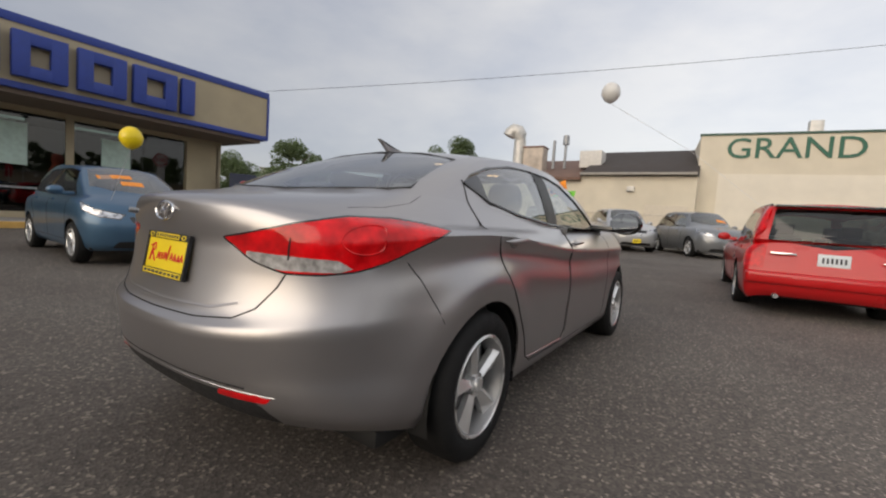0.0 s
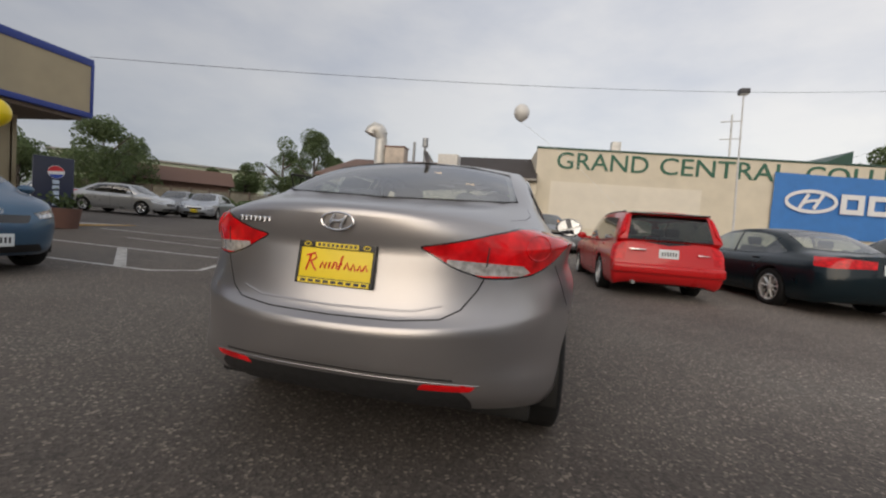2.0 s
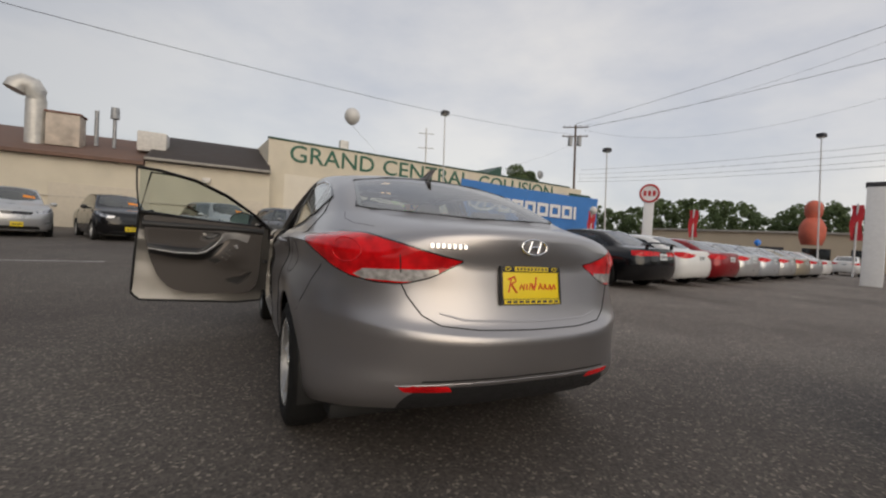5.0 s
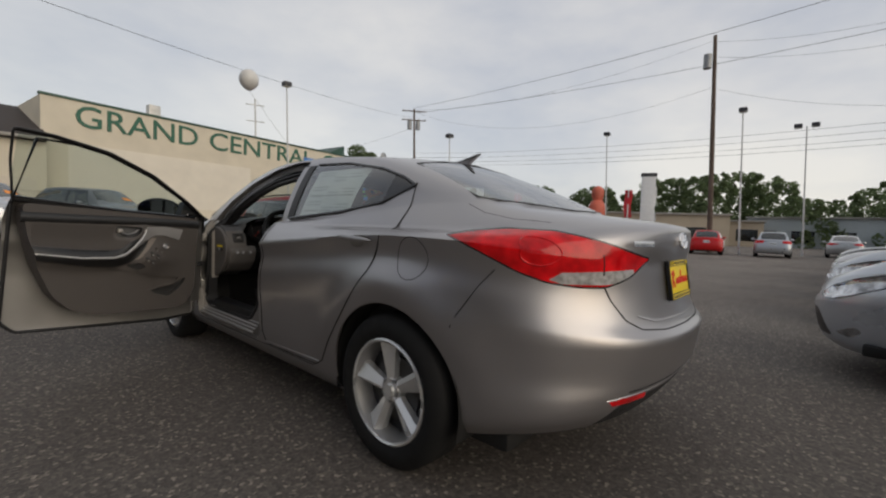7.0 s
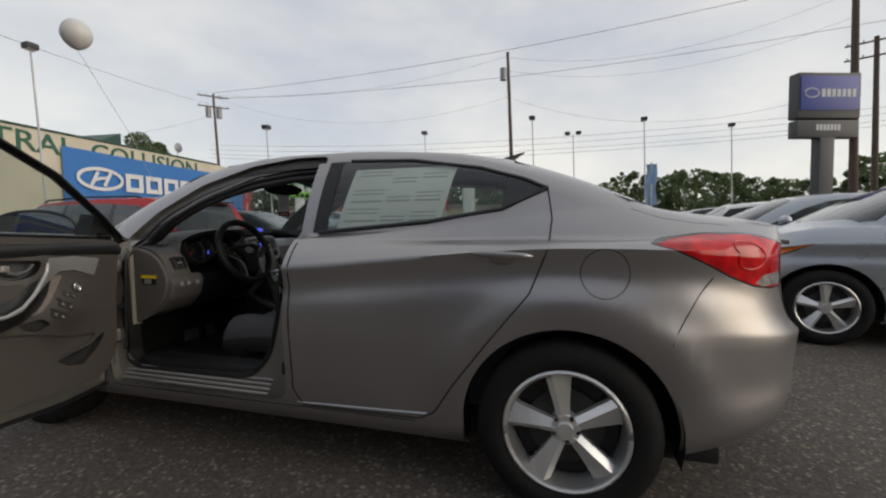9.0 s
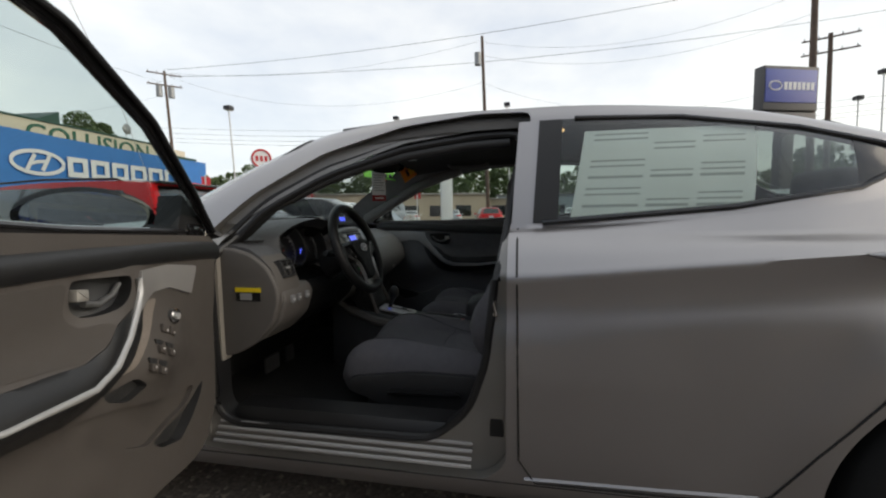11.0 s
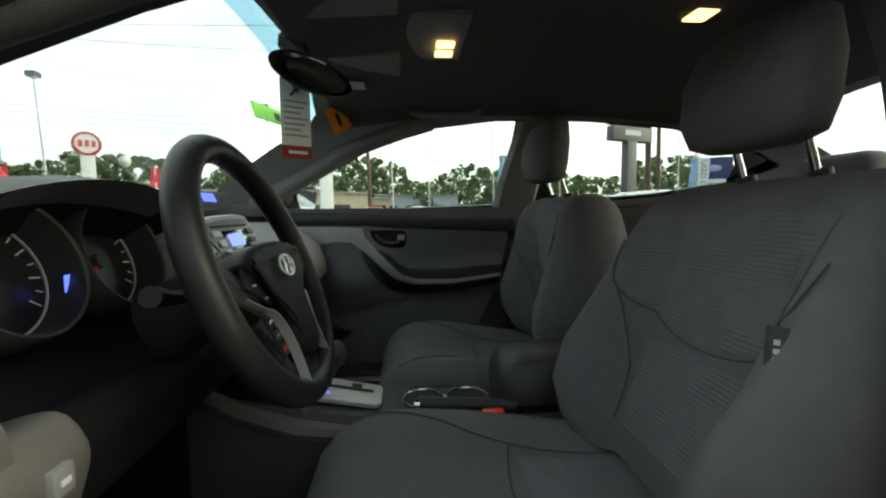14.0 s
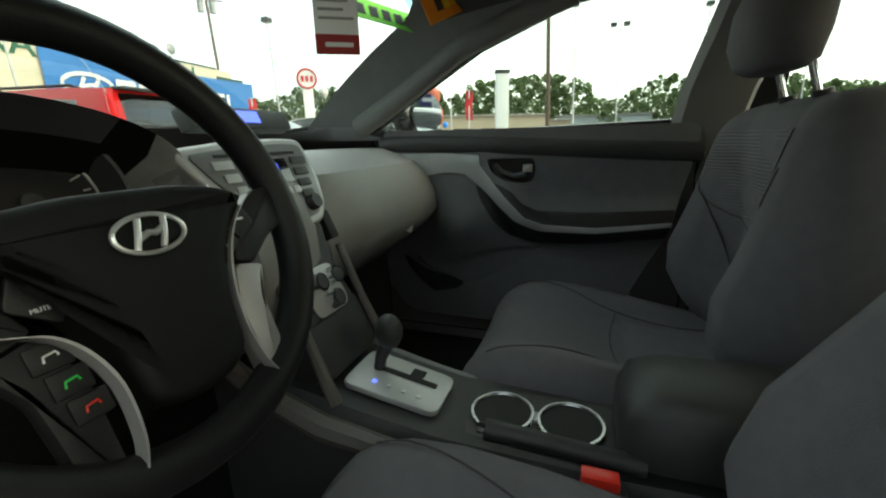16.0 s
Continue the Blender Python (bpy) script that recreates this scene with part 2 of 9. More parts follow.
def grow(poly, d):
    """The polygon moved outwards by d."""
    n = len(poly)
    area = sum(poly[k][0] * poly[(k + 1) % n][1] - poly[(k + 1) % n][0] * poly[k][1] for k in range(n))
    s = 1 if area > 0 else -1
    out = []
    for k in range(n):
        p, c, q = Vector(poly[k - 1]), Vector(poly[k]), Vector(poly[(k + 1) % n])
        e, g = (c - p).normalized(), (q - c).normalized()
        m1, m2 = Vector((e.y, -e.x)) * s, Vector((g.y, -g.x)) * s
        b = (m1 + m2)
        b = b / max(b.length, 0.3)
        out.append(tuple(c + b * d / max(0.5, b.dot(m1))))
    return out


def rounded(poly, r, n=4):
    """The polygon with its corners rounded."""
    out = []
    k = len(poly)
    for i in range(k):
        p, c, q = Vector(poly[i - 1]), Vector(poly[i]), Vector(poly[(i + 1) % k])
        a, b = (p - c), (q - c)
        ra = min(r, a.length * 0.45)
        rb = min(r, b.length * 0.45)
        a, b = c + a.normalized() * ra, c + b.normalized() * rb
        for t in range(n + 1):
            u = t / n
            out.append(tuple((1 - u) ** 2 * a + 2 * u * (1 - u) * c + u * u * b))
    return out


def circle(c, r, n=32, a0=0, a1=360):
    return [(c[0] + r * math.cos(radians(a0 + (a1 - a0) * k / n)), c[1] + r * math.sin(radians(a0 + (a1 - a0) * k / n))) for k in range(n)]


def words(text, height, material, parent=None, name="lettering", depth=0.004, width=None, bold=-0.012):
    """Built-in lettering as a mesh in its own xy plane, centred; height is of the capitals."""
    cu = bpy.data.curves.new(name, 'FONT')
    cu.body, cu.size, cu.align_x, cu.align_y = text, height / 0.69, 'CENTER', 'CENTER'
    cu.extrude = depth / 2
    cu.offset = bold * height
    cu.resolution_u = 3
    tmp = bpy.data.objects.new(name, cu)
    scene.collection.objects.link(tmp)
    bpy.context.view_layer.update()
    me = bpy.data.meshes.new_from_object(tmp.evaluated_get(bpy.context.evaluated_depsgraph_get()))
    bpy.data.objects.remove(tmp)
    if width:
        xs = [v.co.x for v in me.vertices]
        k = width / max(1e-6, max(xs) - min(xs))
        for v in me.vertices:
            v.co.x *= k
    me.materials.clear()
    me.materials.append(material)
    ob = new(name, me)
    if parent:
        ob.parent = parent
    return ob


def frame_at(o, right, up):
    """The pose whose x runs along right and y along up."""
    r, u = Vector(right).normalized(), Vector(up).normalized()
    n = r.cross(u).normalized()
    u = n.cross(r)
    m = Matrix((r, u, n)).transposed().to_4x4()
    m.translation = o
    return m


# ---------------------------------------------------------------- ground
def soft_ramp(v, s=1.5):
    return (v + math.sqrt(v * v + s * s)) / 2


def gz(x, y):
    """Height of the lot: level round the saloon, rising gently to the north and the west."""
    side = 1 / (1 + math.exp((x - 15) / 3))
    far = min(soft_ramp(y - 3.5), 36) * 0.022 * side
    return max(0.0, far - 0.022 * soft_ramp(-3.5) - 0.004 * side) + 0.018 * max(0, min(soft_ramp(-x - 9), 30) - 0.06)


ASPHALT = bpy.data.materials.new("worn_asphalt")
ASPHALT.use_nodes = True
nt = ASPHALT.node_tree
pb = nt.nodes["Principled BSDF"]
pb.inputs["Roughness"].default_value = 0.86
co = nt.nodes.new("ShaderNodeTexCoord")
def noise_node(scale, detail=4, rough=0.55):
    n = nt.nodes.new("ShaderNodeTexNoise")
    n.inputs["Scale"].default_value, n.inputs["Detail"].default_value, n.inputs["Roughness"].default_value = scale, detail, rough
    nt.links.new(co.outputs["Object"], n.inputs["Vector"])
    return n
def ramp_node(src, stops):
    r = nt.nodes.new("ShaderNodeValToRGB")
    while len(r.color_ramp.elements) < len(stops):
        r.color_ramp.elements.new(0.5)
    for e, (p, c) in zip(r.color_ramp.elements, stops):
        e.position, e.color = p, (*c, 1)
    nt.links.new(src, r.inputs["Fac"])
    return r
broad = ramp_node(noise_node(0.35, 6).outputs["Fac"], [(0.3, (0.060, 0.051, 0.046)), (0.5, (0.092, 0.081, 0.072)), (0.62, (0.104, 0.094, 0.084)), (0.75, (0.072, 0.064, 0.058))])
vor = nt.nodes.new("ShaderNodeTexVoronoi")
vor.inputs["Scale"].default_value = 75
nt.links.new(co.outputs["Object"], vor.inputs["Vector"])
wn = nt.nodes.new("ShaderNodeTexWhiteNoise")
nt.links.new(vor.outputs["Color"], wn.inputs["Vector"])
stone = ramp_node(wn.outputs["Value"], [(0.0, (0.55, 0.55, 0.55)), (0.55, (0.90, 0.87, 0.84)), (0.90, (1.18, 1.15, 1.10)), (0.985, (2.5, 2.4, 2.25))])
mul = nt.nodes.new("ShaderNodeMix")
mul.data_type, mul.blend_type = 'RGBA', 'MULTIPLY'
mul.inputs[0].default_value = 1
mul.clamp_result = False
# the drive lane along the body shop grows paler towards the east
sep = nt.nodes.new("ShaderNodeSeparateXYZ")
nt.links.new(co.outputs["Object"], sep.inputs[0])
wob = nt.nodes.new("ShaderNodeMath")
wob.operation = 'MULTIPLY_ADD'
wob.inputs[1].default_value = 2.4
nt.links.new(noise_node(0.5, 5).outputs["Fac"], wob.inputs[0])
nt.links.new(sep.outputs["X"], wob.inputs[2])
paler_east = nt.nodes.new("ShaderNodeMapRange")
paler_east.interpolation_type = 'SMOOTHSTEP'
paler_east.inputs["From Min"].default_value, paler_east.inputs["From Max"].default_value = 1.2, 5.0
paler_east.inputs["To Min"].default_value, paler_east.inputs["To Max"].default_value = 1.18, 1.95
nt.links.new(wob.outputs["Value"], paler_east.inputs["Value"])
lane = nt.nodes.new("ShaderNodeMix")
lane.data_type, lane.blend_type = 'RGBA', 'MULTIPLY'
lane.inputs[0].default_value = 1
north = nt.nodes.new("ShaderNodeMapRange")
north.interpolation_type = 'SMOOTHSTEP'
north.inputs["From Min"].default_value, north.inputs["From Max"].default_value = -2.0, 2.0
nt.links.new(sep.outputs["Y"], north.inputs["Value"])
both = nt.nodes.new("ShaderNodeMix")
both.inputs[2].default_value = 1.0
nt.links.new(north.outputs["Result"], both.inputs[0])
nt.links.new(paler_east.outputs["Result"], both.inputs[3])
nt.links.new(broad.outputs["Color"], lane.inputs[6])
nt.links.new(both.outputs[0], lane.inputs[7])
nt.links.new(lane.outputs[2], mul.inputs[6])
nt.links.new(stone.outputs["Color"], mul.inputs[7])
nt.links.new(mul.outputs[2], pb.inputs["Base Color"])
bn = noise_node(160, 4, 0.7)
add = nt.nodes.new("ShaderNodeMath")
add.operation = 'ADD'
nt.links.new(bn.outputs["Fac"], add.inputs[0])
nt.links.new(vor.outputs["Distance"], add.inputs[1])
bp = nt.nodes.new("ShaderNodeBump")
bp.inputs["Strength"].default_value, bp.inputs["Distance"].default_value = 0.55, 0.005
nt.links.new(add.outputs["Value"], bp.inputs["Height"])
nt.links.new(bp.outputs["Normal"], pb.inputs["Normal"])

bm = bmesh.new()
xs = [-900, -300, -120, -60, -45] + list(range(-36, 46, 2)) + [60, 90, 150, 300, 900]
ys = [-900, -300, -100, -50, -30] + list(range(-20, 62, 2)) + [80, 120, 300, 900]
grid(bm, [[(x, y, gz(x, y)) for x in xs] for y in ys])
bm.normal_update()
ground = solo("ground", bm, ASPHALT, "worn grey-brown asphalt of the sales lot with pale stone chips", "ground", kind="structure", smooth=180)

# painted parking lines
LINE = mat("worn_white_line", (0.42, 0.41, 0.39), 0.8, vary=0.35, scale=9)


def line(pts, w=0.10):
    bm = bmesh.new()
    P = []
    for a, b in zip(pts, pts[1:]):
        k = max(1, int((Vector(b) - Vector(a)).length / 1.5))
        P += [Vector(a).lerp(Vector(b), i / k) for i in range(k)]
    P.append(Vector(pts[-1]))
    rows = []
    for i, p in enumerate(P):
        d = (P[min(i + 1, len(P) - 1)] - P[max(i - 1, 0)]).normalized()
        n = Vector((-d.y, d.x)) * w / 2
        rows.append([(*(p + n), gz(*(p + n)) + 0.006), (*(p - n), gz(*(p - n)) + 0.006)])
    grid(bm, rows)
    bmesh.ops.recalc_face_normals(bm, faces=bm.faces)
    for f in bm.faces:
        if f.normal.z < 0:
            f.normal_flip()
    return solo("parking_line", bm, LINE, "worn white parking line painted on the asphalt", "road marking", smooth=0, group="parking lines", kind="structure")


line([(-4.85, 3.75), (-4.35, 4.2), (-4.85, 5.72)], .11)
line([(-4.85, 3.78), (-9.5, 3.9)], .10)
line([(-4.85, 5.70), (-9.8, 5.70)], .10)
line([(-5.45, 3.85), (-7.55, 5.65)], .16)
line([(-8.0, 3.9), (-9.5, 5.65)], .16)
line([(-3.6, 9.4), (-12.0, 8.7)], .11)
line([(-6.5, 7.2), (-9.5, 7.4)], .08)


# ---------------------------------------------------------------- buildings
CREAM = mat("cream_render", (0.66, 0.60, 0.48), 0.85, vary=0.07, scale=0.9, bump=0.25, bscale=40)
PATCH = mat("white_overpaint", (0.72, 0.67, 0.57), 0.8, vary=0.05, scale=1.2)
GREENCAP = mat("dark_green_metal", (0.03, 0.075, 0.055), 0.45, 0.2, vary=0.1)
GREENLET = mat("green_letter_paint", (0.035, 0.13, 0.085), 0.6, vary=0.08)
BROWNROOF = mat("brown_felt_roof", (0.17, 0.105, 0.08), 0.9, vary=0.15, scale=1.5, bump=0.4, bscale=30)
DARKROOF = mat("dark_shingle_roof", (0.05, 0.04, 0.036), 0.9, vary=0.2, scale=2, bump=0.5, bscale=20)
DUCT = mat("weathered_duct_metal", (0.55, 0.54, 0.51), 0.45, 0.35, vary=0.18, scale=3)
BLUE = mat("royal_blue_paint", (0.018, 0.045, 0.26), 0.5, vary=0.08)
BANBLUE = mat("blue_vinyl_banner", (0.045, 0.19, 0.52), 0.55, vary=0.06, scale=2)
VINYLW = mat("white_vinyl", (0.74, 0.75, 0.76), 0.55, vary=0.04)
TAN = mat("tan_panel", (0.40, 0.34, 0.23), 0.8, vary=0.06, scale=2, bump=0.15, bscale=60)
SHOPGLASS = glass("shopfront_glass", (0.5, 0.6, 0.58), 0.30)
# the showroom's dimness is put into this near-black wall and floor colour
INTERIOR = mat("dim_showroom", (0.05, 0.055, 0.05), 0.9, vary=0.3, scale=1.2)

# body shop with its long lettered wall
WN = Matrix.Translation((0.2, 27.2, 0)) @ pose(0, 0, 0, 0, 0, 6.8)
shop = thing("body_shop", "long cream flat-roofed body shop with green lettering", "building", WN)
part("wall", boxbm((0, 0, -.2), (29.0, 14, 6.62)), CREAM, shop, smooth=0)
part("roof_edge", boxbm((-.06, -.06, 6.62), (27.3, .20, 6.74), .01), GREENCAP, shop)
part("parapet_step", boxbm((27.3, -.03, 5.9), (30.4, .3, 6.15), .01), GREENCAP, shop)
part("end_wall", boxbm((29.0, 0, -.2), (30.4, 12, 5.9)), CREAM, shop, smooth=0)
part("overpaint_patch", boxbm((1.0, -.012, 1.6), (10.4, 0, 4.55)), PATCH, shop, smooth=0)
for k, (wtxt, x0, x1) in enumerate((("GRAND", 1.28, 7.02), ("CENTRAL", 7.69, 15.34), ("COLLISION", 16.37, 25.0))):
    wd = words(wtxt, 1.06, GREENLET, shop, "lettering", .05, x1 - x0, .004)
    wd.matrix_local = frame_at(((x0 + x1) / 2, -.03, 5.86), (1, 0, 0), (0, 0, 1))
    tagged(wd, label="dark green serif wall lettering")
part("roof_vent", boxbm((5.2, 2.0, 6.6), (5.8, 2.5, 7.75), .02), DUCT, shop)
part("gable", prism(bmesh.new(), [(18.0, 6.6), (21.2, 6.6), (21.2, 8.2)], 3.0, 9.0, 1, .02), GREENCAP, shop)
b = bmesh.new()
cyl(b, (24.2, 1.0, 6.6), (24.2, 1.0, 7.4), .03, n=8)
ball(b, (24.2, .9, 7.6), .38, 1, .35, 1, 14)
part("satellite_dish", b, STEEL, shop)

# the banner hung in front of it
bn_ = thing("banner", "blue vinyl banner with a white oval emblem and block shapes", "banner", WN)
W0, W1, Z0, Z1 = 14.5, 31.4, 2.1, 5.95
rows = []
for k in range(29):
    x = W0 + (W1 - W0) * k / 28
    rows.append([(x, -.16 - .05 * math.sin(k * 1.7) * (1 - j / 6) - .02 * math.sin(j * 2 + k), Z0 + (Z1 - Z0) * j / 6 - .10 * math.sin(math.pi * k / 28) * (j / 6)) for j in range(7)])
sheet = grid(bmesh.new(), rows)
part("banner_sheet", thick(sheet, .004), BANBLUE, bn_, smooth=60)
b = bmesh.new()
tube(b, [(16.66 + 1.42 * math.cos(t), -.27, 4.27 + .62 * math.sin(t)) for t in [2 * math.pi * k / 36 for k in range(36)]], .12, 6, True)
tube(b, [(16.02, -.27, 3.83), (16.25, -.27, 4.27), (16.48, -.27, 4.71)], .12, 6)
tube(b, [(16.84, -.27, 3.83), (17.07, -.27, 4.27), (17.30, -.27, 4.71)], .12, 6)
tube(b, [(16.25, -.27, 4.18), (16.66, -.27, 4.32), (17.07, -.27, 4.36)], .10, 6)
for v in b.verts:
    v.co.y = -.27 + (v.co.y + .27) * .1
part("banner_emblem", b, VINYLW, bn_, "white oval emblem")
x = 18.32
for k, w in enumerate((1.42, 1.42, 1.40, 1.5, 1.5, 1.5, .5)):
    b = bmesh.new()
    zl, zh, t = 3.62, 4.82, .34
    y0, y1 = -.285, -.265
    if k < 6:
        box(b, (x, y0, zl), (x + t, y1, zh))
        box(b, (x + w - t - .1, y0, zl), (x + w - .1, y1, zh))
        box(b, (x + t, y0, zl), (x + w - t - .1, y1, zl + .3))
        box(b, (x + t, y0, zh - .3), (x + w - t - .1, y1, zh))
    else:
        box(b, (x, y0, zl), (x + t, y1, zh))
    part("banner_block", b, VINYLW, bn_, smooth=0)
    x += w + .12

# low workshop to its left, pitched roofs and roof plant
low = thing("workshop", "low cream workshop with brown and dark pitched roofs", "building")
zb = gz(-7, 26) - .3
part("wall", boxbm((-14.6, 26, zb), (.3, 39, 4.25)), CREAM, low, smooth=0)
part("roof", prism(bmesh.new(), [(25.6, 4.15), (32.0, 6.15), (39.2, 4.3), (39.2, 4.1), (25.6, 3.98)], -14.9, -5.9, 0, .02), BROWNROOF, low)
part("roof", prism(bmesh.new(), [(25.7, 4.42), (31.5, 6.6), (39.2, 4.3), (39.2, 4.1), (25.7, 4.25)], -5.9, .3, 0, .02), DARKROOF, low)
part("gutter", boxbm((-5.9, 25.55, 4.28), (.3, 25.72, 4.42), .03), mat("grey_gutter", (.32, .30, .27), .6), low)
part("wall_rail", boxbm((-14.6, 25.93, 2.0), (.2, 26, 2.08), .01), mat("beige_trim", (.55, .5, .42), .7), low)
part("wall_lamp", boxbm((-3.2, 25.8, 3.35), (-2.8, 26, 3.65), .03), DUCT, low)
part("roller_door", boxbm((-9.8, 25.94, .3), (-5.6, 26, 2.7), .01), mat("pale_roller_door", (.60, .54, .44), .7, vary=.05), low)
part("roller_door", boxbm((-2.2, 25.94, .3), (.0, 26, 2.6), .01), mat("pale_roller_door", (.60, .54, .44), .7, vary=.05), low)
duct = thing("roof_duct", "bent galvanised spray-booth exhaust duct on the workshop roof", "duct")
b = tube(bmesh.new(), [(-10.9, 27.6, 4.6), (-10.9, 27.6, 6.9), (-10.93, 27.6, 7.3), (-11.1, 27.55, 7.58), (-11.35, 27.5, 7.66), (-11.58, 27.45, 7.5), (-11.68, 27.4, 7.25)], [.42, .42, .46, .50, .50, .48, .46], 16)
part("pipe", b, DUCT, duct)
part("plenum", boxbm((-10.4, 27.2, 4.7), (-9.0, 28.2, 6.35), .04), mat("rusty_tan_box", (.50, .43, .36), .7, vary=.25, scale=2), duct)
part("plenum_lid", boxbm((-10.45, 27.15, 6.35), (-8.95, 28.25, 6.45), .02), mat("rust_band", (.20, .11, .08), .8), duct)
b = bmesh.new()
cyl(b, (-8.5, 28, 5), (-8.5, 28, 6.9), .10, n=10)
part("flue", b, STEEL, duct)
b = bmesh.new()
cyl(b, (-7.7, 28, 5), (-7.7, 28, 6.7), .09, n=10)
cyl(b, (-7.7, 28, 6.6), (-7.7, 28, 7.2), .22, .2, n=12)
part("flue_cowl", b, STEEL, duct)
part("roof_unit", boxbm((-6.6, 27.6, 5.0), (-5.2, 28.8, 6.1), .05), mat("pale_unit", (.62, .60, .56), .6, vary=.1), duct)

# the sales building with its deep blue-edged fascia
dl_ = thing("sales_building", "tan sales building with a deep blue-trimmed fascia and glass shopfront", "building")
FX = -13.3
part("fascia", boxbm((-24, -16, 3.66), (FX, 9.3, 5.28)), TAN, dl_, smooth=0)
part("fascia_top_trim", boxbm((-24.03, -16, 5.12), (FX + .03, 9.33, 5.34), .01), BLUE, dl_)
part("fascia_bottom_trim", boxbm((-24.03, -16, 3.54), (FX + .03, 9.33, 3.70), .01), BLUE, dl_)
part("corner_trim", boxbm((FX - .06, 9.26, 3.6), (FX + .035, 9.34, 5.2), .005), BLUE, dl_)
part("soffit", boxbm((-23.8, -15.8, 3.42), (FX - .1, 9.1, 3.56)), mat("brown_soffit", (.16, .12, .09), .8), dl_, smooth=0)
bl = 0.0
for y0, y1 in ((-1.8, -.7), (-.45, .7), (.95, 2.05), (2.25, 3.32), (3.52, 4.63), (4.8, 5.98), (6.12, 6.52)):
    b = bmesh.new()
    t, zl, zh = .34, 3.82, 4.92
    x0, x1 = FX + .04, FX + .24
    if y1 - y0 < .5:
        box(b, (x0, y0, zl), (x1, y1, zh), .02)
    else:
        box(b, (x0, y0, zl), (x1, y0 + t, zh), .02)
        box(b, (x0, y1 - t, zl), (x1, y1, zh), .02)
        box(b, (x0, y0 + t - .02, zh - .3), (x1, y1 - t + .02, zh), .02)
        box(b, (x0, y0 + t - .02, zl), (x1, y1 - t + .02, zl + .3), .02)
    part("fascia_block", b, BLUE, dl_, "raised blue block shape")
WX = -15.3
g0 = gz(-15, 4)
part("sill_wall", boxbm((WX - .2, -16, g0 - .3), (WX, 8.6, g0 + .28)), TAN, dl_, smooth=0)
part("end_wall", boxbm((-24, 8.45, -.2), (WX + .02, 8.62, 3.5)), TAN, dl_, smooth=0)
part("corner_pier", boxbm((WX - .3, 7.35, -.1), (WX + .02, 8.5, 3.45)), TAN, dl_, smooth=0)
part("shopfront_head", boxbm((WX - .15, -16, 3.25), (WX + .01, 8.5, 3.46)), TAN, dl_, smooth=0)
for y in (-8, -5, -2.2, .8, 3.95):
    part("shopfront_post", boxbm((WX - .1, y - .1, g0 + .25), (WX + .03, y + .1, 3.3), .01), TAN, dl_)
ysp = [-8, -5, -2.2, .8, 3.95, 7.35]
for a, c in zip(ysp, ysp[1:]):
    part("shop_window", boxbm((WX - .03, a + .1, g0 + .28), (WX - .015, c - .1, 3.28)), SHOPGLASS, dl_, smooth=0)
    part("window_bar", boxbm((WX - .04, a + .1, g0 + .95), (WX, c - .1, g0 + 1.0)), STEEL, dl_)
part("window_paper", boxbm((WX - .012, 1.9, 1.75), (WX - .006, 3.0, 2.95)), mat("pale_green_poster", (.45, .58, .52), .7), dl_, smooth=0)
part("window_paper", boxbm((WX - .012, 4.75, 1.75), (WX - .006, 5.55, 2.85)), mat("pale_green_poster", (.45, .58, .52), .7), dl_, smooth=0)
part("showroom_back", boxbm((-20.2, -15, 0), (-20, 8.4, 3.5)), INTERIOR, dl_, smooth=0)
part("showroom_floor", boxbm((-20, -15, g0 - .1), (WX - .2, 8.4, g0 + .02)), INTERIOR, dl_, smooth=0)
TUBEL = mat("fluorescent_tube", (.9, .95, .9), .4, vary=0, emit=(.95, 1.0, .92, 2.2))
for y in (-4, .4, 2.4, 5.2):
    part("ceiling_light", boxbm((-16.6, y - .8, 3.16), (-16.4, y + .8, 3.22), .01), TUBEL, dl_)
part("walkway", boxbm((-16, -16, -.2), (-12.9, 10.6, g0 + .10), .03), mat("pale_concrete", (.36, .34, .31), .85, vary=.12, bump=.3), dl_)
part("kerb_paint", boxbm((-12.92, -16, -.1), (-12.86, 10.6, g0 + .11), .01), mat("faded_yellow_kerb", (.50, .30, .08), .8, vary=.25, scale=3), dl_)

# drinks machine and planter by its corner
vm = thing("drinks_machine", "dark blue drinks vending machine with a round emblem", "vending machine", pose(-14.55, 9.15, g0 + .10, 0, 0, 58))
NAVY = mat("navy_vinyl", (.012, .018, .05), .35, vary=.08)
part("cabinet", boxbm((-.48, -.4, 0), (.48, .4, 2.02), .03), NAVY, vm)
b = bmesh.new()
cyl(b, (.05, -.41, 1.55), (.05, -.425, 1.55), .20, n=28)
eb = part("emblem", b, VINYLW, vm, "round red, white and blue emblem")
b = prism(bmesh.new(), [(.05 + .19 * math.cos(t), 1.55 + .19 * math.sin(t)) for t in [math.pi * (.08 + .9 * k / 14) for k in range(15)]], -.43, -.426, 1)
part("emblem_top", b, mat("emblem_red", (.55, .02, .03), .4, vary=0), vm, smooth=0)
b = prism(bmesh.new(), [(.05 + .19 * math.cos(t), 1.55 + .19 * math.sin(t)) for t in [math.pi * (1.15 + .75 * k / 14) for k in range(15)]], -.43, -.426, 1)
part("emblem_bottom", b, mat("emblem_blue", (.02, .07, .4), .4, vary=0), vm, smooth=0)
for k in range(5):
    part("lettering_bar", boxbm((-.03, -.425, 1.18 - k * .17), (.13, -.41, 1.30 - k * .17), .01), mat("pale_blue_print", (.45, .55, .68), .5, vary=0), vm)
pt = thing("planter", "brown round planter with a small shrub", "planter", pose(-12.2, 7.8, gz(-12.2, 7.8)))
b = bmesh.new()
cyl(b, (0, 0, 0), (0, 0, .55), .34, .42, 20)
